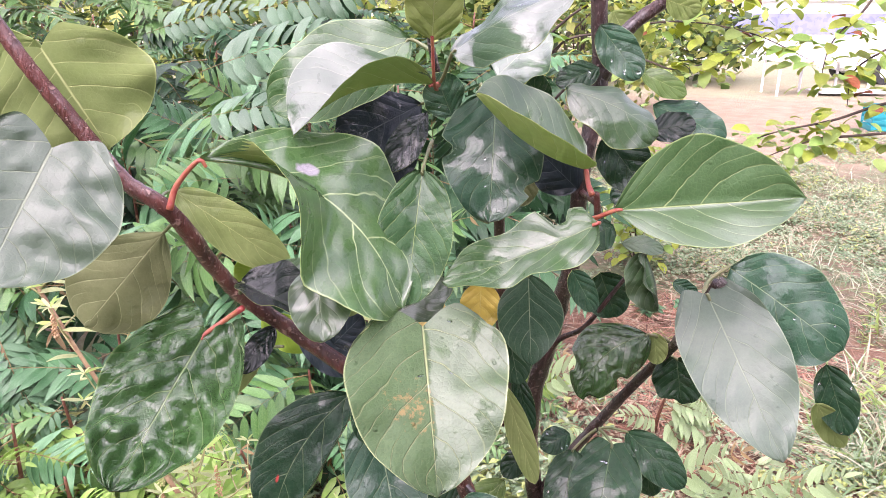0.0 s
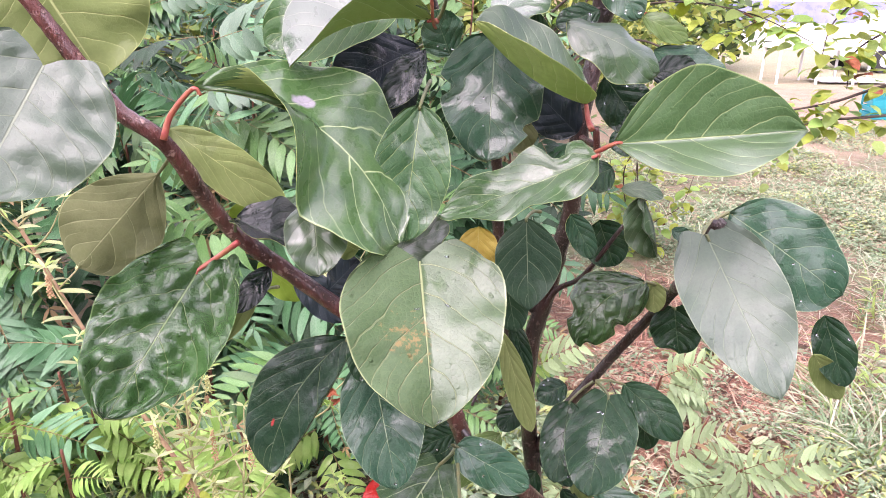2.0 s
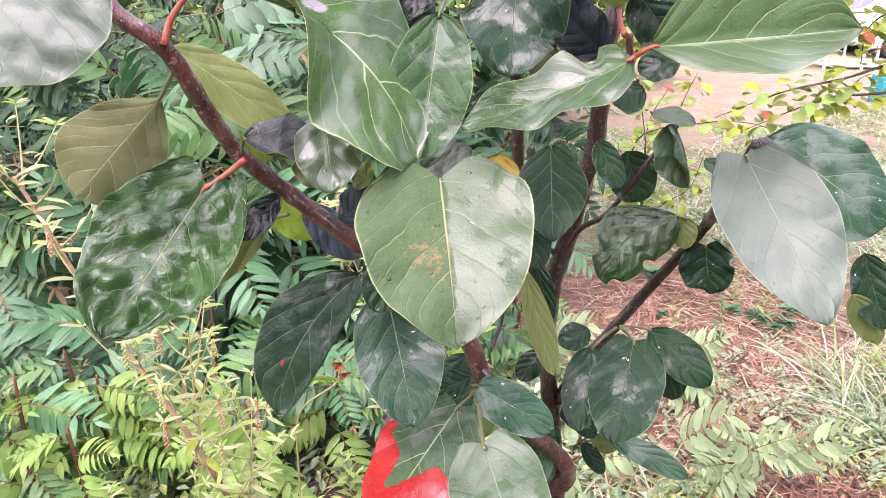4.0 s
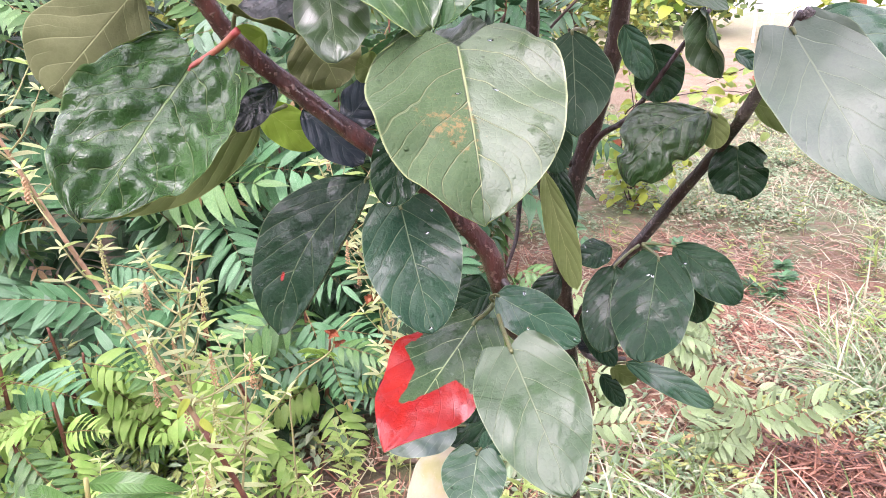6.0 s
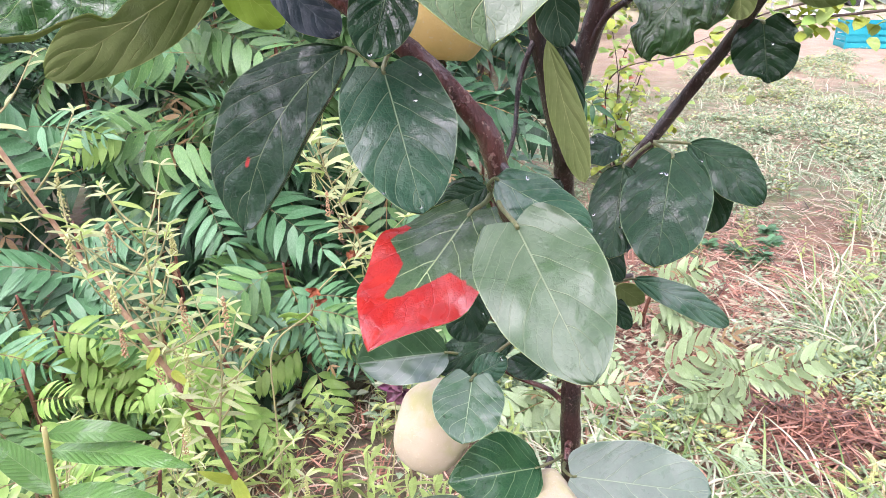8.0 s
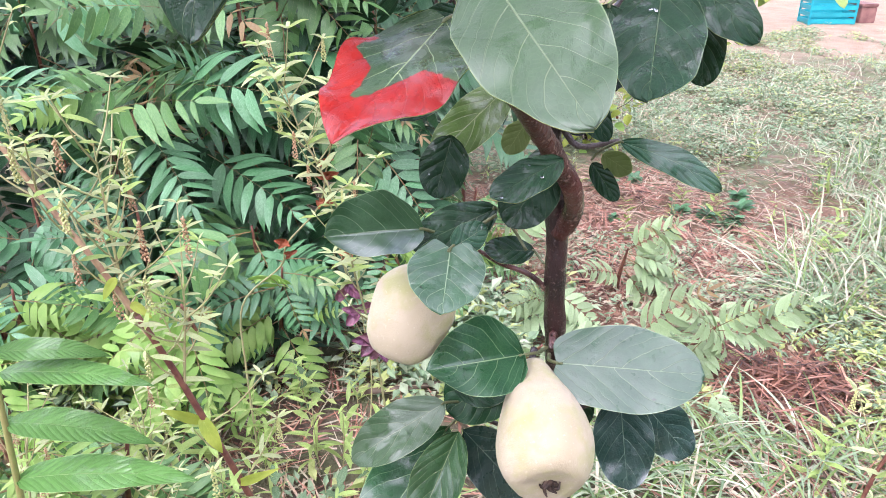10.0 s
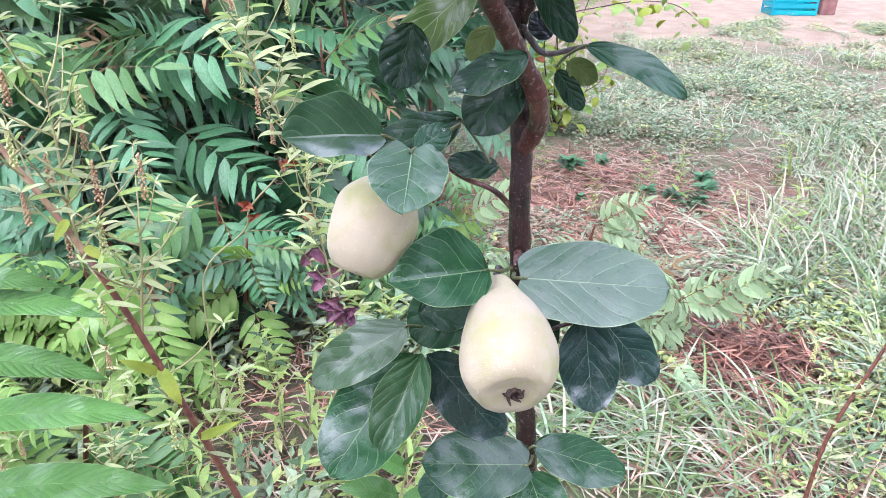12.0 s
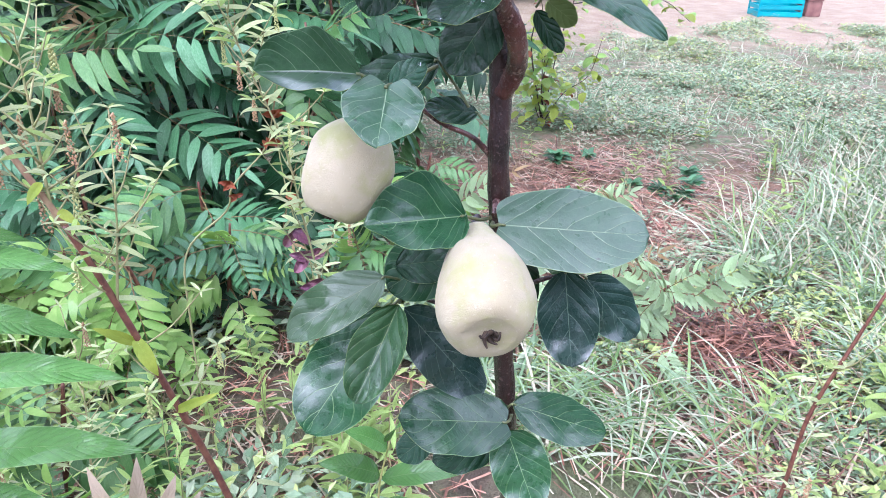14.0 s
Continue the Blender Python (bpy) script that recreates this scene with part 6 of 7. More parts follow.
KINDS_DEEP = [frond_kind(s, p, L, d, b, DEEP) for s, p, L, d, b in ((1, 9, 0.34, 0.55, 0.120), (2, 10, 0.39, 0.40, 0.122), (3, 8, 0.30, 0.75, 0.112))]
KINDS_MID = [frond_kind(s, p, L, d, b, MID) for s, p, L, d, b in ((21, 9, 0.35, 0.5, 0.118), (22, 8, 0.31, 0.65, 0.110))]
KINDS_FRESH = [frond_kind(s, p, L, d, b, FRESH) for s, p, L, d, b in ((4, 9, 0.33, 0.6, 0.115), (5, 8, 0.30, 0.45, 0.108))]
KINDS_TIP = [frond_kind(6, 7, 0.29, 0.6, 0.095, FRESH, RUST), frond_kind(7, 7, 0.26, 0.6, 0.088, MID, RUST)]
KINDS_YOUNG = [frond_kind(8, 8, 0.31, 0.7, 0.095, YOUNG), frond_kind(9, 7, 0.27, 0.5, 0.09, YOUNG)]

KINDS_SEEDLING = [frond_kind(31, 8, 0.30, 0.6, 0.095, SEEDLING), frond_kind(32, 7, 0.26, 0.5, 0.09, SEEDLING, RUST)]


def put_frond(shrub, kind, m):
    me, fits = kind
    ob = child("frond", me, shrub, m)
    for mesh, fit in fits:
        child("leaflet", mesh, ob, fit)
    return ob


def sumac(at, height, count, seed, label, low=0.3, kinds=None, top=None, spread=1.0, group="sumac thicket"):
    """One shrub: an upright stem with pinnate fronds set spirally round it."""
    rng = random.Random(seed)
    shrub = root("sumac_shrub", (*at, 0.0), label, "shrub", group)
    lx, ly = rng.uniform(-0.12, 0.12), rng.uniform(-0.15, 0.02)
    v, f = tube(smooth_line([(0, 0, -0.03), (lx * 0.3, ly * 0.3, height * 0.4), (lx * 0.7, ly * 0.7, height * 0.75), (lx, ly, height)], 6), np.linspace(0.011, 0.004, 19), 8)
    child("stem", mesh_of("stem", v, f, WEED_STEM), shrub)
    for i in range(count):
        s = low + (1 - low) * ((i + rng.random() * 0.6) / count) ** 0.7
        # the fronds spread out and down on the open side, with their faces to the light
        kind = rng.choice(top if top and s > 0.8 else (kinds or KINDS_DEEP))
        sc = spread * rng.uniform(0.8, 1.15) * (1.0 if s < 0.85 else 0.85)
        at = Vector((lx * s, ly * s, height * min(1.0, s)))
        face = Vector((rng.uniform(-0.45, 0.5), -rng.uniform(0.0, 0.75), rng.uniform(0.5, 1.0)))
        turn = rng.uniform(-3.4, 0.3) if i % 5 else rng.uniform(0.5, 2.6)
        run = Vector((math.cos(turn), -0.45, 0.62 * math.sin(turn)))
        m = facing(at, at + run, face) @ Matrix.Scale(sc, 4)
        put_frond(shrub, kind, m)
    return shrub


def in_one(kind):
    """The same frond with its leaflets joined to the rachis, for shrubs farther back."""
    me, fits = kind
    bm = bmesh.new()
    bm.from_mesh(me)
    mats = [RACHIS]
    out = bpy.data.meshes.new("frond")
    for mesh, fit in fits:
        one = mesh.copy()
        one.transform(fit)
        mat = one.materials[0]
        if mat not in mats:
            mats.append(mat)
        one.polygons.foreach_set("material_index", np.full(len(one.polygons), mats.index(mat), dtype=np.int32))
        bm.from_mesh(one)
        bpy.data.meshes.remove(one)
    bm.to_mesh(out)
    bm.free()
    for m in mats:
        out.materials.append(m)
    return out, []


BACK_DEEP, BACK_MID, BACK_FRESH, BACK_TIP, BACK_YOUNG = [[in_one(k) for k in ks] for ks in (KINDS_DEEP, KINDS_MID, KINDS_FRESH, KINDS_TIP, KINDS_YOUNG)]
srng = random.Random(3)
LABEL = "dense green sumac shrub with arching pinnate leaves"
rows = ((2.75, 1.00, (-1.75, -1.15, -0.62, -0.18), 12, True), (3.05, 1.35, (-2.15, -1.45, -0.9, -0.4, 0.06), 16, False), (3.45, 1.65, (-2.6, -2.0, -1.5, -1.0, -0.55, -0.1, 0.3), 20, False), (4.0, 1.85, (-3.0, -2.3, -1.7, -1.1, -0.5, 0.05), 22, False), (4.7, 1.95, (-3.4, -2.6, -1.8, -1.0, -0.3, 0.4), 26, False))
for y0, h0, xs, count, single in rows:
    for x in xs:
        pick = srng.randrange(3)
        tipped = ([KINDS_TIP, KINDS_FRESH, KINDS_DEEP] if single else [BACK_TIP, BACK_FRESH, BACK_DEEP])[pick]
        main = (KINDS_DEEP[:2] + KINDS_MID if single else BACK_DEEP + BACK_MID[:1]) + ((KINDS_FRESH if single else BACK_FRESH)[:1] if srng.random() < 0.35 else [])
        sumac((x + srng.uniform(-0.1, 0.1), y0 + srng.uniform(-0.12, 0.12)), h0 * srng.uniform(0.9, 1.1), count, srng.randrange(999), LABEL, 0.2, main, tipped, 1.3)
for x, y, h in ((-1.15, 1.65, 0.50), (-0.75, 1.5, 0.40), (-1.5, 1.9, 0.6), (0.05, 2.45, 0.5), (0.28, 2.85, 0.5), (-1.8, 2.2, 0.7), (-1.3, 2.2, 0.6), (-0.85, 2.15, 0.5), (-0.45, 2.3, 0.5), (-0.55, 1.25, 0.35), (-0.9, 1.2, 0.45), (-1.2, 1.3, 0.6)):
    sumac((x, y), h, 9, srng.randrange(999), "young yellow-green sumac sprout among weeds", 0.3, BACK_YOUNG + BACK_FRESH, BACK_TIP, 0.85, "sumac sprouts")
sprout_rng = random.Random(17)
for x, y, h in ((-1.55, 2.3, 0.8), (-1.2, 2.35, 0.75), (-0.85, 2.3, 0.7), (-0.5, 2.4, 0.6), (-1.4, 1.95, 0.6)):
    sumac((x, y), h, 10, sprout_rng.randrange(999), "low green sumac shrub at the thicket's foot", 0.25, BACK_MID + BACK_DEEP[:1], BACK_MID, 1.0, "sumac thicket")
for _ in range(6):
    x, y = sprout_rng.uniform(-1.15, -0.35), sprout_rng.uniform(1.25, 2.2)
    sumac((x * (0.6 + 0.3 * y), y), sprout_rng.uniform(0.36, 0.62), 9, sprout_rng.randrange(999), "young yellow-green sumac sprout among weeds", 0.35, BACK_YOUNG * 3 + BACK_FRESH, BACK_YOUNG, sprout_rng.uniform(0.7, 1.0), "sumac sprouts")
for x, y, h in ((1.02, 2.2, 0.22), (0.62, 2.4, 0.26), (0.95, 2.75, 0.25), (0.42, 2.2, 0.2)):
    sumac((x, y), h, 6, srng.randrange(999), "pale sumac seedling with rusty tips in the mulch", 0.4, KINDS_SEEDLING, KINDS_SEEDLING, 0.85, "sumac sprouts")


# fronds that reach out of the thicket's front
front_shrub = root("sumac_shrub", (-0.5, 2.9, 0.0), "sumac shrub whose long fronds arch out to the front", "shrub", "sumac thicket")
tube_part("stem", [(-0.5, 2.9, -0.03), (-0.48, 2.9, 0.6), (-0.55, 2.88, 1.2), (-0.5, 2.86, 1.7)], 0.012, 0.005, WEED_STEM, front_shrub)


def flat_kind(seed, blades, tip=None, pairs=8, size=0.36):
    return frond_kind(seed, pairs, 1.0, 0.5, size, blades, tip)


# the front fronds listed as DEEP take the lit leaflet copy
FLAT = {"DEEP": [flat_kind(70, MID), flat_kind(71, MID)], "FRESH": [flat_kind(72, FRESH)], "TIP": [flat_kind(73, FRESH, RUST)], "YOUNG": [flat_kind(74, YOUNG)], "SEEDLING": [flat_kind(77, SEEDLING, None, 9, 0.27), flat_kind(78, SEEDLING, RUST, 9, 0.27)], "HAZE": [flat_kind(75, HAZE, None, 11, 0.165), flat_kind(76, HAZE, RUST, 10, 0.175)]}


def key_frond(kind, base, tip, normal, shrub=None):
    shrub = shrub or front_shrub
    length = (Vector(tip) - Vector(base)).length * 1.15
    ks = FLAT["DEEP" if kind == "HAZE" and base[2] < 1.3 else kind]
    put_frond(shrub, ks[int(abs(base[0]) * 100) % len(ks)], Matrix.Translation(-shrub.location) @ facing(base, tip, normal) @ Matrix.Scale(length, 4))


key_frond("DEEP", (-0.930, 2.750, 0.818), (-0.714, 2.450, 0.656), (0.29, -0.93, 0.84))
key_frond("DEEP", (-0.706, 2.850, 0.684), (-0.398, 2.600, 0.531), (0.18, -0.94, 0.88))
key_frond("DEEP", (-0.351, 2.950, 1.067), (-0.641, 2.600, 0.904), (0.17, -0.97, 0.75))
key_frond("FRESH", (-0.870, 2.500, 1.014), (-1.042, 2.300, 1.062), (0.36, -0.92, 0.74))
key_frond("TIP", (-0.567, 2.900, 1.092), (-0.800, 2.700, 1.039), (0.23, -0.97, 0.72))
key_frond("FRESH", (-0.536, 2.500, 0.507), (-0.687, 2.300, 0.586), (0.23, -0.92, 0.93))
key_frond("FRESH", (-0.674, 2.450, 0.540), (-0.499, 2.200, 0.482), (0.22, -0.91, 0.95))
key_frond("DEEP", (-0.340, 3.000, 0.518), (-0.109, 2.900, 0.818), (0.07, -0.97, 0.84))
key_frond("DEEP", (-0.105, 3.100, 0.940), (0.340, 2.900, 0.924), (-0.05, -0.99, 0.75))
key_frond("DEEP", (-1.234, 2.900, 0.810), (-1.116, 2.700, 0.669), (0.38, -0.90, 0.81))
key_frond("DEEP", (-0.404, 2.700, 0.261), (-0.619, 2.500, 0.173), (0.17, -0.90, 1.01))
key_frond("DEEP", (-0.927, 2.750, 0.756), (-0.820, 2.550, 0.503), (0.29, -0.89, 0.94))
key_frond("DEEP", (-1.247, 2.600, 0.810), (-1.422, 2.500, 1.058), (0.45, -0.86, 0.84))
key_frond("TIP", (-1.269, 2.600, 1.002), (-0.883, 2.450, 0.996), (0.38, -0.90, 0.83))
key_frond("TIP", (-0.600, 2.800, 1.033), (-0.798, 2.600, 1.079), (0.24, -0.95, 0.81))
key_frond("DEEP", (-0.570, 2.800, 0.638), (-0.671, 2.600, 0.597), (0.20, -0.91, 0.95))
key_frond("DEEP", (-0.795, 3.000, 1.424), (-0.513, 2.900, 1.483), (0.21, -0.97, 0.73))
key_frond("TIP", (-0.676, 2.900, 1.131), (-0.858, 2.700, 1.112), (0.26, -0.94, 0.84))
key_frond("DEEP", (-1.366, 2.400, 0.547), (-1.638, 2.300, 0.508), (0.49, -0.76, 1.03))
key_frond("DEEP", (-0.662, 3.300, 1.804), (-0.442, 3.100, 1.624), (0.17, -0.98, 0.64))
key_frond("DEEP", (-0.941, 3.200, 1.736), (-0.667, 3.000, 1.540), (0.25, -0.97, 0.67))
key_frond("FRESH", (-0.547, 2.900, 0.906), (-0.698, 2.700, 0.874), (0.21, -0.93, 0.92))

key_frond("HAZE", (-0.880, 2.600, 1.621), (-0.410, 2.400, 1.799), (0.25, -0.97, 0.65))
key_frond("HAZE", (-0.937, 2.650, 1.442), (-0.547, 2.450, 1.569), (0.28, -0.95, 0.73))
key_frond("HAZE", (-0.747, 2.700, 1.812), (-0.345, 2.500, 1.922), (0.21, -0.98, 0.59))
key_frond("HAZE", (-1.184, 2.700, 1.181), (-0.872, 2.500, 1.395), (0.36, -0.91, 0.80))
key_frond("FRESH", (-1.157, 2.800, 1.341), (-0.716, 2.600, 1.408), (0.32, -0.93, 0.76))
key_frond("HAZE", (-1.084, 2.700, 1.754), (-0.754, 2.600, 1.861), (0.33, -0.94, 0.62))
key_frond("TIP", (-0.790, 2.700, 1.359), (-0.517, 2.500, 1.293), (0.24, -0.95, 0.79))
key_frond("FRESH", (-1.032, 2.500, 0.924), (-0.708, 2.300, 1.060), (0.32, -0.89, 0.92))
key_frond("HAZE", (-1.287, 2.400, 1.061), (-1.063, 2.300, 1.087), (0.44, -0.88, 0.79))
key_frond("FRESH", (-0.698, 2.400, 1.284), (-0.873, 2.200, 1.330), (0.32, -0.94, 0.71))
key_frond("HAZE", (-0.797, 2.400, 0.904), (-0.658, 2.200, 0.775), (0.28, -0.91, 0.90))
key_frond("DEEP", (-0.648, 2.500, 0.787), (-0.393, 2.300, 0.706), (0.19, -0.92, 0.93))
key_frond("YOUNG", (-0.971, 2.400, 1.043), (-1.072, 2.250, 1.030), (0.39, -0.89, 0.81))
key_frond("HAZE", (-0.539, 2.600, 0.903), (-0.612, 2.400, 1.096), (0.22, -0.96, 0.76))
key_frond("HAZE", (-0.765, 2.500, 1.031), (-0.432, 2.300, 1.076), (0.23, -0.96, 0.74))
key_frond("FRESH", (-0.491, 2.200, 0.616), (-0.679, 2.000, 0.576), (0.25, -0.90, 0.95))
key_frond("DEEP", (-0.120, 2.900, 0.637), (-0.259, 2.800, 0.506), (0.06, -0.96, 0.88))
bed_sprout = root("sumac_seedling", (1.05, 2.4, 0.0), "pale sumac seedling spreading over the mulch", "shrub", "sumac sprouts")
tube_part("stem", [(1.05, 2.4, -0.03), (1.04, 2.4, 0.12), (1.06, 2.38, 0.24)], 0.006, 0.003, WEED_STEM, bed_sprout)
key_frond("SEEDLING", (0.890, 2.350, 0.019), (1.028, 2.230, 0.284), (-0.35, -0.79, 1.61), bed_sprout)
key_frond("SEEDLING", (1.253, 2.300, 0.134), (1.031, 2.180, 0.124), (-0.41, -0.76, 1.61), bed_sprout)
key_frond("SEEDLING", (1.180, 2.100, 0.151), (1.265, 1.980, 0.366), (-0.48, -0.76, 1.54), bed_sprout)
key_frond("SEEDLING", (1.173, 2.150, 0.074), (1.014, 2.030, 0.335), (-0.43, -0.78, 1.56), bed_sprout)
key_frond("SEEDLING", (1.090, 2.500, 0.266), (0.995, 2.380, 0.464), (-0.38, -0.85, 1.48), bed_sprout)
key_frond("SEEDLING", (0.391, 2.600, 0.333), (0.539, 2.480, 0.536), (-0.18, -0.91, 1.46), bed_sprout)
key_frond("FRESH", (0.322, 2.600, 0.408), (0.136, 2.480, 0.419), (-0.10, -0.92, 1.47), bed_sprout)
key_frond("SEEDLING", (0.991, 1.900, 0.106), (1.022, 1.780, 0.054), (-0.42, -0.73, 1.64), bed_sprout)
key_frond("SEEDLING", (1.250, 2.500, 0.067), (1.460, 2.380, 0.019), (-0.41, -0.74, 1.64), bed_sprout)

# ---- weeds ----
HERB_LEAF = [leaflet_mesh("leaf", m, 1.0, w, 5, 2, arch=0.05, fold=0.2, curl=0.08, belly=0.40, point=1.6, thick=0.008) for m, w in ((HERB, 0.24), (HERB, 0.17), (HERB_GREY, 0.36))]
BUD_LEAF = [leaflet_mesh("leaf", m, 1.0, 0.17, 6, 1, arch=0.05, fold=0.2, curl=0.1, point=1.5, thick=0.01) for m in (BUD_PALE, BUD_PALE, HERB)]


def bead_cluster(rng, count, radius, height, size):
    """A spike of small lumps, as one mesh."""
    verts, faces = [], []
    for i in range(count):
        s = i / count
        a, r = i * 2.4, radius * (1 - 0.6 * s) * rng.uniform(0.5, 1.0)
        c = Vector((r * math.cos(a), r * math.sin(a), height * s))
        k = size * rng.uniform(0.6, 1.2)
        n = len(verts)
        for d in ((1, 0, 0), (0, 1, 0), (-1, 0, 0), (0, -1, 0), (0, 0, 1.3), (0, 0, -1.0)):
            verts.append(c + Vector(d) * k)
        for q in range(4):
            faces.append((n + q, n + (q + 1) % 4, n + 4))
            faces.append((n + (q + 1) % 4, n + q, n + 5))
    return verts, faces


def tall_weed(line, r0, label, seed, twigs, leaf_size=0.058, stem=None):
    """A flowering weed: a cane along a line, with short side shoots of narrow leaves and seed spikes."""
    rng = random.Random(seed)
    foot = Vector(line[0])
    weed = root("tall_weed", foot, label, "weed")
    pts = smooth_line(line, 8)
    rad = np.linspace(r0, r0 * 0.35, len(pts))
    cut = len(pts) // 2 if stem is None else len(pts)
    v, f = tube((pts - np.array(foot))[:cut], rad[:cut], 8, 0.1)
    child("stem", mesh_of("stem", v, f, stem or WEED_STEM), weed)
    if stem is None:
        v, f = tube((pts - np.array(foot))[cut - 1:], rad[cut - 1:], 8, 0.1)
        child("upper_stem", mesh_of("upper_stem", v, f, WEED_TAN), weed)
    n = len(pts)
    for i in range(twigs):
        s = 0.22 + 0.78 * (i + rng.random() * 0.5) / twigs
        at = Vector(pts[min(n - 1, int(s * (n - 1)))]) - foot
        yaw = i * 2.4 + rng.uniform(-0.5, 0.5)
        out = Vector((math.cos(yaw), math.sin(yaw) * 0.8, rng.uniform(0.6, 1.3))).normalized()
        L = rng.uniform(0.05, 0.13)
        tw = smooth_line([at, at + out * L * 0.5, at + out * L + Vector((0, 0, 0.02))], 4)
        v, f = tube(tw, np.linspace(0.0016, 0.0008, len(tw)), 6)
        twig = child("side_shoot", mesh_of("side_shoot", v, f, WEED_PALE), weed)
        for k in range(rng.randint(7, 9)):
            # a star of leaves at the shoot's end, a few below it
            q = Vector(tw[-1 if k < 5 else rng.randrange(1, len(tw) - 1)])
            b = k * 1.26 + rng.uniform(-0.4, 0.4)
            d = Vector((math.cos(b), math.sin(b), rng.uniform(0.0, 0.5) if k < 5 else rng.uniform(-0.5, 0.5))).normalized()
            size = leaf_size * (rng.uniform(0.3, 0.55) if k < 5 else rng.uniform(0.4, 0.9))
            child("leaf", rng.choice(BUD_LEAF), twig, facing(q, q + d, Vector((0.02, -0.7, 1)) + d * 0.01) @ Matrix.Scale(size, 4))
        if rng.random() < 0.35:
            v, f = bead_cluster(rng, 46, 0.0055, rng.uniform(0.03, 0.07), 0.0022)
            tagged(child("seed_spike", mesh_of("seed_spike", v, f, rng.choice([SEED, BUD, SEED])), twig, Matrix.Translation(tw[-1] - np.array([0, 0, 0.045]))), kind="stuff")
    return weed


leaning_weed = tall_weed([(-0.15, 0.95, 0.0), (-0.19, 0.95, 0.3), (-0.237, 0.95, 0.54), (-0.314, 0.95, 0.80), (-0.37, 0.95, 0.97), (-0.42, 0.95, 1.09), (-0.469, 0.95, 1.19), (-0.53, 0.945, 1.33), (-0.58, 0.94, 1.465), (-0.60, 0.94, 1.51)], 0.0065, "tall leaning weed with a red-brown cane and seed spikes", 21, 30)
tall_weed([(-0.40, 0.95, 1.02), (-0.40, 0.952, 1.10), (-0.398, 0.952, 1.20), (-0.395, 0.95, 1.27)], 0.0026, "seed-bearing side stalk of a leaning weed", 22, 13, 0.05, WEED_PALE)
tall_weed([(-0.345, 0.95, 0.89), (-0.335, 0.955, 0.96), (-0.325, 0.955, 1.02), (-0.32, 0.95, 1.08)], 0.0024, "seed-bearing side stalk of a leaning weed", 23, 10, 0.05, WEED_PALE)
tall_weed([(0.74, 0.97, 0.0), (0.755, 0.96, 0.2), (0.7716, 0.95, 0.40), (0.7814, 0.95, 0.59), (0.826, 0.95, 0.743), (0.873, 0.95, 0.89), (0.90, 0.95, 1.0)], 0.0055, "leaning weed with a red-brown cane and few leaves", 24, 14, 0.058, WEED_STEM)
tall_weed([(-0.05, 1.65, 0.0), (-0.0786, 1.6, 0.474), (-0.1155, 1.55, 0.746), (-0.1463, 1.5, 0.962), (-0.209, 1.5, 1.136), (-0.24, 1.5, 1.26)], 0.0035, "feathery yellow-green weed in flower", 25, 34, 0.085, WEED_PALE)
tall_weed([(-0.62, 1.35, 0.0), (-0.60, 1.32, 0.25), (-0.57, 1.3, 0.45), (-0.56, 1.3, 0.62)], 0.0032, "feathery yellow-green weed in flower", 26, 20, 0.05, WEED_PALE)
tall_weed([(-0.80, 1.2, 0.0), (-0.77, 1.18, 0.3), (-0.74, 1.15, 0.5), (-0.70, 1.15, 0.72)], 0.0035, "feathery yellow-green weed in flower", 27, 22, 0.05, WEED_PALE)


def herb(seed, material_leaves, pairs, height, leaf_size):
    rng = random.Random(seed)
    plant = root("herb", (0, 0, 0), "low green weed with small pointed leaves", "weed", "low weeds")
    v, f = tube(smooth_line([(0, 0, -0.01), (rng.uniform(-0.02, 0.02), 0.01, height * 0.5), (rng.uniform(-0.05, 0.05), rng.uniform(-0.05, 0.05), height)], 4), np.linspace(0.0022, 0.001, 9), 6)
    child("stem", mesh_of("stem", v, f, WEED_PALE), plant)
    for k in range(pairs):
        s = 0.2 + 0.8 * k / pairs
        for h in (0, 1):
            a = k * 1.57 + h * math.pi + rng.uniform(-0.4, 0.4)
            d = Vector((math.cos(a), math.sin(a), rng.uniform(-0.1, 0.7))).normalized()
            at = Vector((0, 0, height * s))
            size = leaf_size * rng.uniform(0.7, 1.3) * (1.1 - 0.4 * s)
            child("leaf", rng.choice(material_leaves), plant, facing(at, at + d, Vector((0.01, -0.45, 1))) @ Matrix.Scale(size, 4))
    return plant


CLUMP_LEAF = [leaflet_mesh("leaf", FROND["mid"], 1.0, w, 5, 2, arch=0.05, fold=0.2, curl=0.1, belly=0.45, thick=0.008) for w in (0.5, 0.42)]
crng = random.Random(14)
clump = herb(34, CLUMP_LEAF, 14, 0.06, 0.085)
tagged(clump, "compact dark green weed growing in the mulch", "weed", "bed weeds")
for i, (x, y, k) in enumerate(((1.29, 4.07, 1.3), (1.70, 3.50, 1.1), (1.82, 3.42, 1.0), (1.60, 3.62, 0.9), (1.95, 3.62, 1.0), (2.02, 3.80, 0.9), (1.42, 3.30, 0.8), (1.75, 3.38, 0.8), (1.52, 4.15, 0.9), (1.20, 3.55, 0.7))):
    m = pose(x, y, ground_height(x, y), crng.uniform(-10, 10), crng.uniform(-10, 10), crng.uniform(0, 360)) @ Matrix.Scale(k, 4)
    if i == 0:
        clump.matrix_basis = m
    else:
        copy_thing(clump, m).scale = m.to_scale()
hrng = random.Random(8)
protos = [herb(31, HERB_LEAF[:2], 7, 0.26, 0.085), herb(32, HERB_LEAF[1:], 6, 0.18, 0.06), herb(33, HERB_LEAF[:2], 8, 0.36, 0.09)]
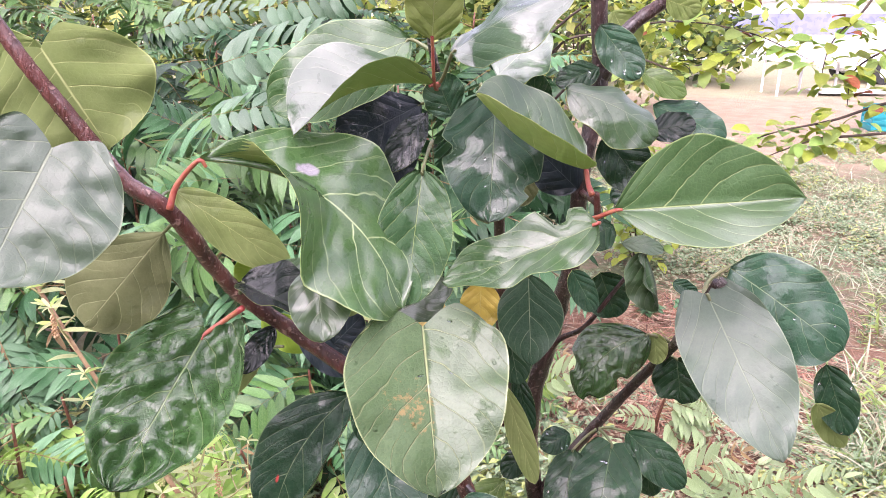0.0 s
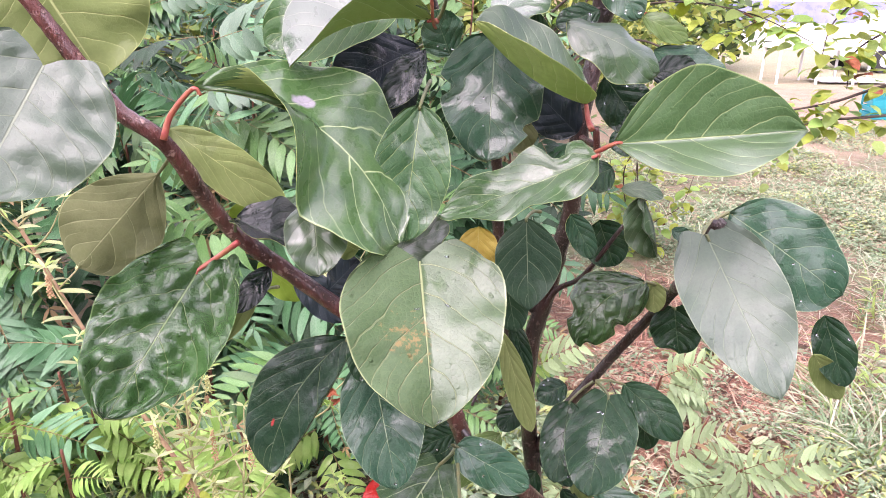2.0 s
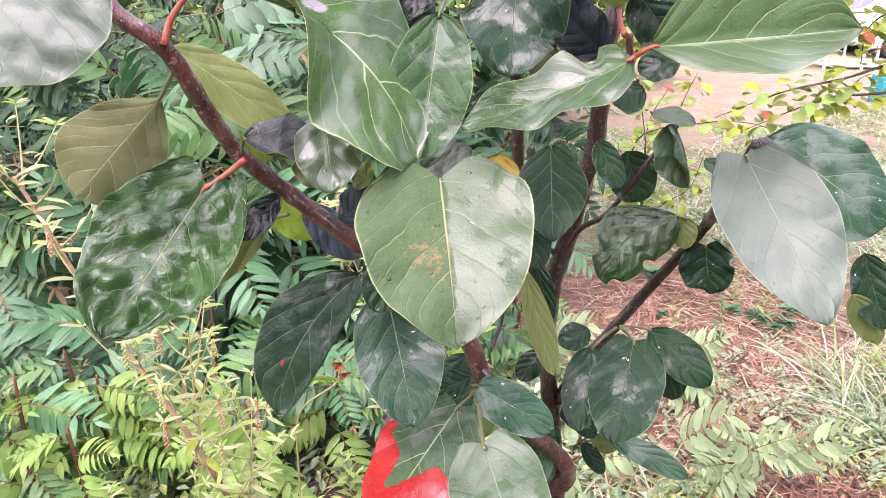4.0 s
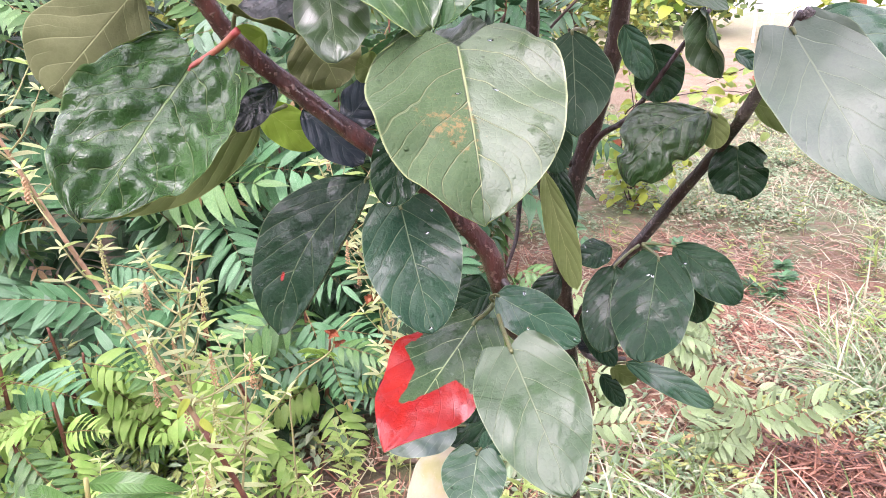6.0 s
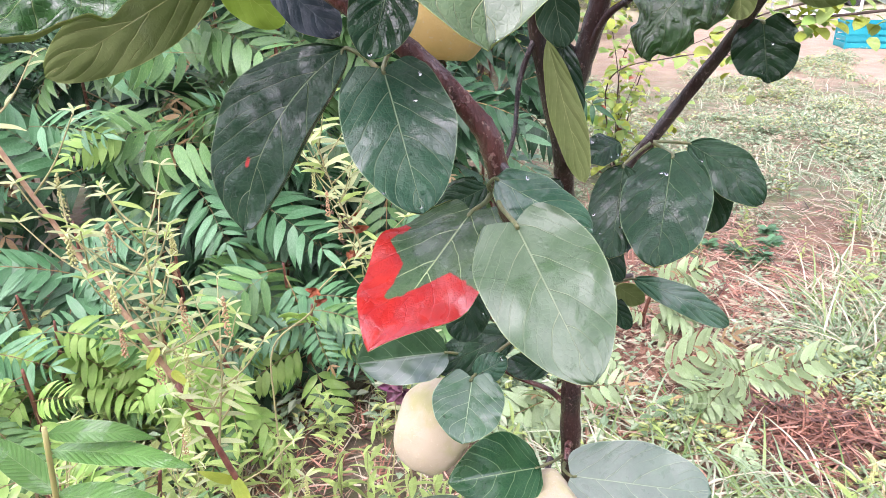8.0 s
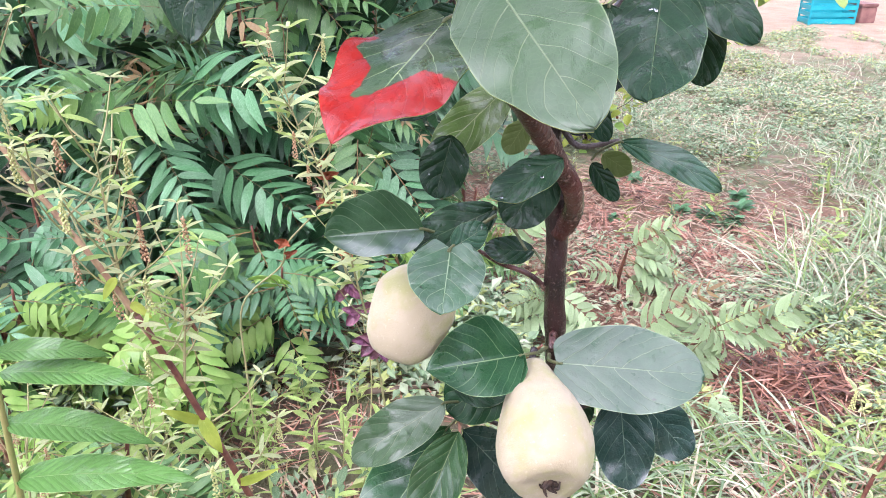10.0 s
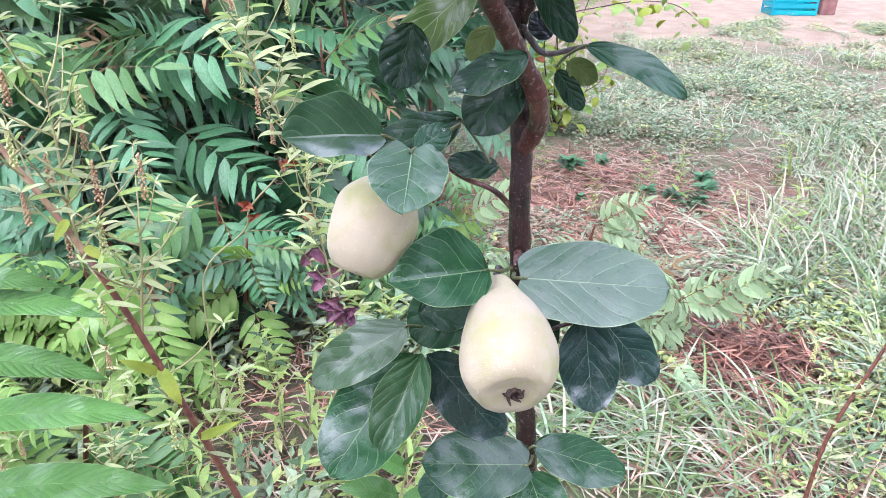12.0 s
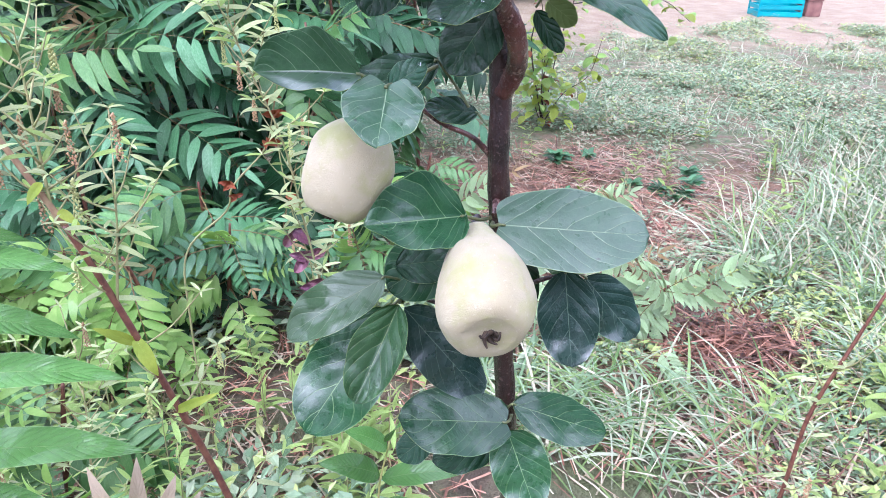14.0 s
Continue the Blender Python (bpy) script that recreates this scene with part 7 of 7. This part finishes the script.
places = [(hrng.uniform(-1.3, 0.1), hrng.uniform(1.15, 2.1)) for _ in range(46)] + [(hrng.uniform(0.2, 2.6), hrng.uniform(1.4, 4.4)) for _ in range(34)]
places = [(x, y) for x, y in places if min(((x - 1.35) / 0.6) ** 2 + ((y - 3.55) / 0.8) ** 2, ((x - 1.38) / 0.5) ** 2 + ((y - 2.0) / 0.6) ** 2) > 1]
places += [(1.12, 4.05), (1.55, 3.62), (1.66, 3.74), (1.74, 3.5), (1.4, 3.2), (1.95, 3.95), (1.18, 3.3)]
places += [(hrng.uniform(-0.75, 0.12), hrng.uniform(1.0, 1.75)) for _ in range(28)]
places += [(hrng.uniform(-0.4, 0.2), hrng.uniform(1.5, 2.3)) for _ in range(6)] + [(hrng.uniform(1.1, 1.75), hrng.uniform(1.25, 1.7)) for _ in range(9)]
for i, (x, y) in enumerate(places):
    m = pose(x, y, ground_height(x, y), hrng.uniform(-12, 12), hrng.uniform(-12, 12), hrng.uniform(0, 360)) @ Matrix.Scale(hrng.uniform(0.6, 1.2), 4)
    p = protos[i % 3]
    if i < 3:
        p.matrix_basis = m
    else:
        o = copy_thing(p, m)
        o.scale = m.to_scale()


# ---- lance-leaved sapling, shoots and a pinnate sprout close by ----
sapling = root("lance_leaved_sapling", (-0.52, 0.74, 0.0), "sapling with long lance-shaped ribbed green leaves", "sapling")
tube_part("stem", [(-0.52, 0.74, -0.02), (-0.51, 0.735, 0.5), (-0.48, 0.73, 0.85), (-0.45, 0.72, 1.12)], 0.006, 0.003, RACHIS_PALE, sapling)


def lance_leaf(parent, base, tip, width, mat, normal=(0.1, -0.45, 1.0), arch=0.06, name="leaf"):
    length = (Vector(tip) - Vector(base)).length
    v, f, uv, slots = blade(length, width, 18, 4, arch=arch, fold=0.14, curl=0.05, belly=0.38, point=1.5, wave=0.015, seed=base[2] * 9, crinkle=0.014)
    return child(name, mesh_of(name, v, f, [mat, mat], uv, slots), parent, Matrix.Translation(-world_place(parent)) @ facing(base, tip, normal))


for base, tip, w in (((-0.455, 0.73, 1.062), (-0.289, 0.70, 1.057), 0.032), ((-0.465, 0.73, 0.998), (-0.301, 0.70, 0.982), 0.038), ((-0.475, 0.73, 0.918), (-0.261, 0.69, 0.936), 0.044), ((-0.492, 0.735, 0.812), (-0.258, 0.69, 0.838), 0.050), ((-0.452, 0.725, 1.09), (-0.332, 0.72, 1.082), 0.028), ((-0.500, 0.735, 0.755), (-0.350, 0.68, 0.765), 0.040), ((-0.462, 0.73, 1.0), (-0.58, 0.80, 1.03), 0.036), ((-0.48, 0.73, 0.88), (-0.60, 0.66, 0.86), 0.036)):
    base, tip = (base[0], base[1], base[2] + 0.018), (tip[0], tip[1], tip[2] + 0.02)
    lance_leaf(sapling, base, tip, w, LANCE)
shoot = root("pink_tipped_shoot", (-0.25, 0.63, 0.0), "upright shoot with pinkish pale green leaf tips", "sapling")
tube_part("stem", [(-0.25, 0.63, -0.02), (-0.255, 0.63, 0.4), (-0.252, 0.625, 0.79)], 0.004, 0.0025, RACHIS_PALE, shoot)
for base, tip in (((-0.262, 0.625, 0.775), (-0.290, 0.62, 0.893)), ((-0.254, 0.625, 0.782), (-0.242, 0.62, 0.900)), ((-0.248, 0.625, 0.778), (-0.208, 0.62, 0.874)), ((-0.244, 0.625, 0.77), (-0.186, 0.62, 0.850))):
    lance_leaf(shoot, base, tip, 0.020, PINK, (0.1, -1.0, 0.2), 0.03)
sprout = root("pinnate_sprout", (0.02, 1.02, 0.0), "young walnut-like sprout with broad pinnate leaflets", "sapling")
tube_part("stem", [(0.02, 1.02, -0.02), (0.015, 1.01, 0.25), (0.012, 1.0, 0.45), (0.034, 1.0, 0.575)], 0.003, 0.0015, RACHIS_PALE, sprout)
for base, tip, w in (((0.016, 1.0, 0.50), (-0.085, 0.97, 0.565), 0.05), ((0.018, 1.0, 0.49), (0.165, 0.97, 0.52), 0.045), ((0.030, 1.0, 0.56), (-0.04, 0.98, 0.62), 0.04), ((0.034, 1.0, 0.575), (0.05, 0.96, 0.64), 0.035), ((0.014, 1.0, 0.42), (-0.09, 0.97, 0.44), 0.045), ((0.014, 1.0, 0.42), (0.10, 0.97, 0.43), 0.045)):
    lance_leaf(sprout, base, tip, w, LANCE)

for base, tip, w in (((-0.33, 0.95, 0.842), (-0.3, 0.925, 0.79), 0.021), ((-0.292, 0.95, 0.708), (-0.222, 0.925, 0.753), 0.015), ((-0.329, 0.95, 0.832), (-0.373, 0.925, 0.875), 0.016), ((-0.393, 0.95, 1.039), (-0.36, 0.925, 1.028), 0.013), ((-0.405, 0.95, 1.079), (-0.417, 0.925, 1.059), 0.013)):
    lance_leaf(leaning_weed, base, tip, w, YELLOW, (0.2, -0.8, 0.6), 0.10)

# ---- dried vine ----
vine = root("withered_vine", (-0.42, 1.72, 0.0), "withered climbing vine with red and purple shrivelled leaves", "vine")
tube_part("stem", [(-0.45, 1.75, 0.0), (-0.44, 1.72, 0.4), (-0.4198, 1.7, 0.618), (-0.3034, 1.65, 0.748), (-0.2763, 1.62, 0.822), (-0.1946, 1.61, 0.914), (-0.17, 1.6, 1.0), (-0.15, 1.58, 1.08)], 0.003, 0.0016, WEED_PALE, vine)
vrng = random.Random(4)
for at, mat, size in (((-0.28, 1.61, 0.83), RUSTY, 0.028), ((-0.27, 1.61, 0.80), RUSTY, 0.019), ((-0.19, 1.60, 0.93), RUSTY, 0.033), ((-0.17, 1.6, 0.99), RUSTY, 0.033), ((-0.16, 1.6, 1.03), RUSTY, 0.028), ((-0.14, 1.59, 0.72), PURPLE, 0.049), ((-0.12, 1.59, 0.65), PURPLE, 0.049), ((-0.13, 1.59, 0.80), RUSTY, 0.033), ((-0.09, 1.58, 0.58), PURPLE, 0.063), ((-0.07, 1.58, 0.55), PURPLE, 0.049)):
    for _ in range(3):
        d = Vector((vrng.uniform(-1, 1), vrng.uniform(-1, 0.2), vrng.uniform(-0.8, 0.5))).normalized()
        b = Vector(at)
        v, f, uv, slots = blade(size, size * 0.55, 10, 4, crinkle=0.25, arch=0.2, cup=0.9, seed=vrng.random(), wave=0.12)
        child("leaf", mesh_of("leaf", v, f, [mat, mat], uv, slots), vine, Matrix.Translation(-world_place(vine)) @ facing(b, b + d, (0.1, -1, 0.4)))
tube_part("stem", [(-0.15, 1.6, 0.0), (-0.10, 1.59, 0.4), (-0.11, 1.59, 0.62), (-0.14, 1.59, 0.74), (-0.16, 1.6, 0.86), (-0.17, 1.6, 1.0)], 0.002, 0.0014, WEED_PALE, vine)

stick = root("dead_stick", (-0.1, 2.1, 0.0), "dead brown stick lying on the ground", "stick")
tube_part("stick_wood", [(-0.22, 2.12, 0.03), (-0.08, 2.10, 0.035), (0.12, 2.13, 0.03)], 0.012, 0.008, WOOD, stick, 8, 5, "", 0.2)

# ---- yellow-leaved saplings and the yard beyond ----
OVAL = [leaflet_mesh("leaf", m, 1.0, 0.66, 6, 2, arch=0.08, fold=0.15, curl=0.1, belly=0.42, thick=0.006) for m in (YELLOW, YELLOW, HERB, FROND["young"])]
OVAL_RUST = leaflet_mesh("leaf", RUSTY, 1.0, 0.6, 5, 2, arch=0.1, fold=0.3, belly=0.45, thick=0.006)


def yellow_sapling(at, twigs, seed, leaf_size, label, low=0.45):
    """Slender arching twigs with broad yellow-green leaves."""
    rng = random.Random(seed)
    tree = root("yellow_leaved_sapling", (*at, 0.0), label, "sapling", "yellow-leaved saplings")
    for ends in twigs:
        line = smooth_line([Vector(p) - Vector((*at, 0.0)) for p in ends], 8)
        v, f = tube(line, np.linspace(0.003 + 0.0012 * (line[-1] - line[0]).dot(line[-1] - line[0]), 0.0015, len(line)), 7)
        child("branch", mesh_of("branch", v, f, TRUNK_FAR), tree)
        n = len(line)
        for k in range(60):
            s = low + (1 - low) * k / 60
            q = Vector(line[min(n - 1, int(s * (n - 1)))])
            a = k * 2.4 + rng.uniform(-0.5, 0.5)
            d = Vector((math.cos(a), math.sin(a), rng.uniform(-0.9, 0.3))).normalized()
            q = q + d * rng.uniform(0.0, 0.14)
            rust = rng.random() < 0.05
            size = leaf_size * rng.uniform(0.6, 1.25)
            child("leaf", OVAL_RUST if rust else rng.choice(OVAL), tree, facing(q, q + d, Vector((rng.uniform(-0.4, 0.4), rng.uniform(-0.6, 0.2), 1))) @ Matrix.Scale(size, 4))
    return tree


yellow_sapling((0.25, 4.3), [[(0.25, 4.3, 0), (0.3, 4.1, 0.9), (0.55, 3.8, 1.60), (0.80, 3.6, 1.73), (1.11, 3.5, 1.78), (1.42, 3.4, 1.73), (1.68, 3.3, 1.61)], [(0.25, 4.3, 0), (0.35, 4.1, 0.9), (0.70, 3.7, 1.52), (0.95, 3.6, 1.60), (1.13, 3.5, 1.56), (1.33, 3.4, 1.64), (1.60, 3.4, 1.78)], [(0.25, 4.3, 0), (0.3, 4.1, 1.2), (0.65, 3.8, 1.80), (1.04, 3.5, 1.90), (1.32, 3.4, 1.92), (1.66, 3.3, 1.88)]], 41, 0.085, "spindly sapling with yellowing round leaves")
yellow_sapling((4.1, 3.4), [[(4.1, 3.4, 0), (3.6, 3.3, 1.1), (2.8, 3.2, 1.5), (2.10, 3.2, 1.46), (1.75, 3.2, 1.36), (1.55, 3.3, 1.29), (1.28, 3.4, 1.15)], [(4.1, 3.4, 0), (3.4, 3.3, 1.6), (2.5, 3.2, 2.0), (1.95, 3.2, 1.96), (1.79, 3.2, 1.81), (1.69, 3.2, 1.69), (1.67, 3.2, 1.52)], [(4.1, 3.4, 0), (3.4, 3.3, 1.4), (2.6, 3.2, 1.75), (2.10, 3.2, 1.74), (1.92, 3.2, 1.66), (1.81, 3.2, 1.57), (1.81, 3.2, 1.42)], [(4.1, 3.4, 0), (3.3, 3.3, 1.0), (2.5, 3.2, 1.3), (1.84, 3.2, 1.29), (1.69, 3.3, 1.24), (1.43, 3.4, 1.09)]], 42, 0.085, "spindly sapling with yellowing round leaves and rusty tips")
yellow_sapling((1.45, 5.0), [[(1.45, 5.0, 0), (1.40, 4.9, 0.3), (1.40, 4.8, 0.5), (1.46, 4.7, 0.8)], [(1.45, 5.0, 0), (1.56, 4.9, 0.25), (1.70, 4.8, 0.4), (1.74, 4.7, 0.68)], [(1.45, 5.0, 0), (1.3, 4.9, 0.3), (1.2, 4.8, 0.55), (1.15, 4.7, 0.75)], [(1.45, 5.0, 0), (1.23, 4.6, 0.75), (1.52, 4.3, 0.95), (1.81, 4.1, 0.98), (1.99, 4.0, 0.86)], [(1.45, 5.0, 0), (1.40, 4.9, 0.6), (1.30, 4.8, 1.0), (1.20, 4.7, 1.25)], [(1.45, 5.0, 0), (1.52, 4.95, 0.6), (1.62, 4.9, 1.0), (1.66, 4.8, 1.2)], [(1.45, 5.0, 0), (1.42, 5.0, 0.5), (1.40, 4.9, 0.85), (1.48, 4.8, 1.1)]], 43, 0.08, "low bushy sapling with yellow-green round leaves", 0.08)


def box(x0, x1, y0, y1, z0, z1, bevel=0.0):
    bm = bmesh.new()
    bmesh.ops.create_cube(bm, size=1.0)
    for v in bm.verts:
        v.co = Vector(((x0 + x1) / 2 + v.co.x * (x1 - x0), (y0 + y1) / 2 + v.co.y * (y1 - y0), (z0 + z1) / 2 + v.co.z * (z1 - z0)))
    if bevel:
        bmesh.ops.bevel(bm, geom=bm.edges[:], offset=bevel, segments=2, affect="EDGES")
    return bm


# slatted plastic crate and a faded box beside it
crate = root("plastic_crate", (7.0, 11.1, 0.0), "turquoise slatted plastic crate on dry earth", "crate")
crate.rotation_euler = (0, 0, radians(-12))
for z in (0.02, 0.12, 0.22, 0.32):
    for nm, b in (("slat", (-0.34, 0.34, -0.25, -0.23)), ("slat", (-0.34, 0.34, 0.23, 0.25)), ("slat", (-0.34, -0.32, -0.23, 0.23)), ("slat", (0.32, 0.34, -0.23, 0.23))):
        part(nm, box(*b, z, z + 0.065, 0.004), TEAL, crate)
for x, y in ((-0.345, -0.255), (0.315, -0.255), (-0.345, 0.225), (0.315, 0.225)):
    part("corner_post", box(x, x + 0.03, y, y + 0.03, 0.0, 0.40, 0.004), TEAL, crate)
part("base", box(-0.33, 0.33, -0.24, 0.24, 0.0, 0.02), TEAL, crate)
carton = root("old_box", (7.62, 11.15, 0.0), "faded red-brown box beside the crate", "box")
part("body", box(-0.16, 0.10, -0.2, 0.2, 0.0, 0.24, 0.01), CRATE_RED, carton)
part("lid", box(-0.17, 0.11, -0.21, 0.21, 0.242, 0.29, 0.01), CRATE_RED, carton)

# white garden table with tube legs
table = root("garden_table", (8.4, 15.9, 0.0), "long white table on thin white legs", "table")
part("tabletop", box(-1.25, 1.25, -0.45, 0.45, 0.72, 0.80, 0.01), WHITE, table)
for x in (-1.2, -0.35, 0.45, 1.2):
    for y in (-0.40, 0.38):
        part("leg", box(x - 0.022, x + 0.022, y - 0.022, y + 0.022, 0.0, 0.72), WHITE, table)
part("shelf", box(-0.2, 1.25, -0.4, 0.4, 0.05, 0.08), WHITE, table)


def parked_car(at, turn):
    """A white saloon seen from the side, with a lavender-blue stripe of windows."""
    car = root("parked_car", (*at, 0.0), "white car with bluish windows parked on the lawn", "car")
    car.rotation_euler = (0, 0, radians(turn))
    prof = [(-2.2, 0.30), (-2.2, 0.75), (-2.0, 0.92), (-1.3, 1.0), (-0.7, 1.45), (0.8, 1.50), (1.5, 1.05), (2.1, 0.95), (2.25, 0.6), (2.2, 0.30)]
    bm = bmesh.new()
    a = [bm.verts.new((x, -0.85, z)) for x, z in prof]
    b = [bm.verts.new((x, 0.85, z)) for x, z in prof]
    bm.faces.new(a)
    bm.faces.new(b[::-1])
    for i in range(len(prof)):
        j = (i + 1) % len(prof)
        bm.faces.new((a[j], a[i], b[i], b[j]))
    bmesh.ops.bevel(bm, geom=bm.edges[:], offset=0.06, segments=2, affect="EDGES")
    body = part("body", bm, WHITE, car)
    for x0, x1 in ((-0.75, 0.02), (0.08, 1.0)):
        part("side_window", box(x0, x1, -0.87, -0.845, 1.02, 1.36, 0.01), BLUE, car)
    for x in (-1.4, 1.35):
        for y in (-0.80, 0.80):
            bm = bmesh.new()
            bmesh.ops.create_cone(bm, cap_ends=True, segments=24, radius1=0.31, radius2=0.31, depth=0.2, matrix=Matrix.Translation((x, y, 0.31)) @ Matrix.Rotation(math.pi / 2, 4, "X"))
            w = part("wheel", bm, RUBBER, car)
            bm = bmesh.new()
            bmesh.ops.create_cone(bm, cap_ends=True, segments=16, radius1=0.18, radius2=0.16, depth=0.22, matrix=Matrix.Translation((x, y, 0.31)) @ Matrix.Rotation(math.pi / 2, 4, "X"))
            part("rim", bm, WHITE, w)
    return car


parked_car((12.2, 18.9), 6)
shed = root("garden_shed", (12.0, 27.0, 0.0), "low white shed with a lavender-blue wall panel", "shed")
part("wall", box(-4, 4, -1.2, 1.2, 0.0, 2.0, 0.02), WHITE, shed)
part("panel", box(-3.9, 3.9, -1.23, -1.2, 0.9, 1.6, 0.0), BLUE, shed)
part("roof", box(-4.2, 4.2, -1.4, 1.4, 2.0, 2.15, 0.02), WHITE, shed)


def far_tree(at, height, spread, seed, mats, label, leaves=2600, size=0.16):
    """A leafy tree or tall bush: trunk, limbs and a crown of many small leaves with gaps."""
    rng = random.Random(seed)
    tree = root("far_tree", (*at, 0.0), label, "tree", "trees at the yard's edge")
    v, f = tube(smooth_line([(0, 0, -0.1), (0.1, 0, height * 0.3), (-0.05, 0.05, height * 0.8)], 5), np.linspace(0.05 * height / 3, 0.02, 11), 8)
    child("trunk", mesh_of("trunk", v, f, TRUNK_FAR), tree)
    verts, faces, uvs, slots = [], [], [], []
    clumps = []
    for _ in range(26):
        a, r = rng.uniform(0, 6.28), spread * math.sqrt(rng.random())
        clumps.append(Vector((r * math.cos(a), r * math.sin(a) * 0.7, height * rng.uniform(0.15, 0.95))))
    for c in clumps[:12]:
        v, f = tube(smooth_line([(0, 0, height * 0.2), Vector((0, 0, height * 0.3)).lerp(c, 0.5), c], 4), np.linspace(0.02, 0.006, 9), 6)
        child("limb", mesh_of("limb", v, f, TRUNK_FAR), tree)
    for _ in range(leaves):
        c = rng.choice(clumps)
        p = c + Vector((rng.gauss(0, 1), rng.gauss(0, 1), rng.gauss(0, 0.8))) * spread * 0.22
        if p.z < 0.05:
            continue
        d = Vector((rng.uniform(-1, 1), rng.uniform(-1, 1), rng.uniform(-1, 0.4))).normalized()
        s = d.cross(Vector((rng.uniform(-1, 1), rng.uniform(-1, 1), 1))).normalized()
        k = size * rng.uniform(0.6, 1.3)
        n = len(verts)
        verts += [p, p + d * k * 0.5 + s * k * 0.3, p + d * k, p + d * k * 0.5 - s * k * 0.3]
        uvs += [(0, 0.5), (0.5, 0.8), (1, 0.5), (0.5, 0.2)]
        faces.append((n, n + 1, n + 2, n + 3))
        slots.append(rng.randrange(len(mats)))
    tagged(child("crown", mesh_of("crown", verts, faces, mats, uvs, slots, False), tree), "", "", "", "stuff")
    return tree


CROWN_A = blade_mat("crown_green", (0.07, 0.14, 0.03), (0.20, 0.30, 0.07))
CROWN_B = blade_mat("crown_yellow_green", (0.25, 0.32, 0.06), (0.45, 0.47, 0.12))
CROWN_C = blade_mat("crown_dark", (0.025, 0.055, 0.02), (0.07, 0.12, 0.04))
for i, (x, y, h, s) in enumerate(((-6, 9, 3.6, 2.0), (-3.5, 8.5, 3.0, 1.8), (-1.2, 8.2, 2.7, 1.6), (0.8, 9.0, 2.5, 1.4), (2.4, 13.0, 2.8, 1.8), (5.5, 19.0, 3.0, 2.2), (-9, 13, 4.5, 3.0), (-3, 14, 4.0, 3.0), (3, 22, 4.0, 3.2), (9, 31, 5.0, 4.0), (17, 33, 5.5, 4.5), (25, 32, 5.5, 4.5), (0, 30, 5.0, 4.5), (-12, 25, 6, 5))):
    far_tree((x, y), h, s, 60 + i, [CROWN_A, CROWN_B, CROWN_C] if i % 2 else [CROWN_B, CROWN_A], "leafy green bush at the edge of the yard", 5000 if y < 15 else 2600, 0.15 if y < 15 else 0.3)
# unseen trees, added to block the low sky from the leaves' reflections
for i, (x, y, h, s) in enumerate(((-8, -7, 4.6, 3.2), (-3, -9, 5.0, 3.6), (3, -9.5, 4.6, 3.6), (8.5, -8, 5.0, 3.6), (-11, 1, 5.0, 3.2), (13, -2, 5.0, 3.2))):
    far_tree((x, y), h, s, 90 + i, [CROWN_A, CROWN_C, CROWN_C], "unseen leafy tree added to darken low reflections", 5200, 0.34)
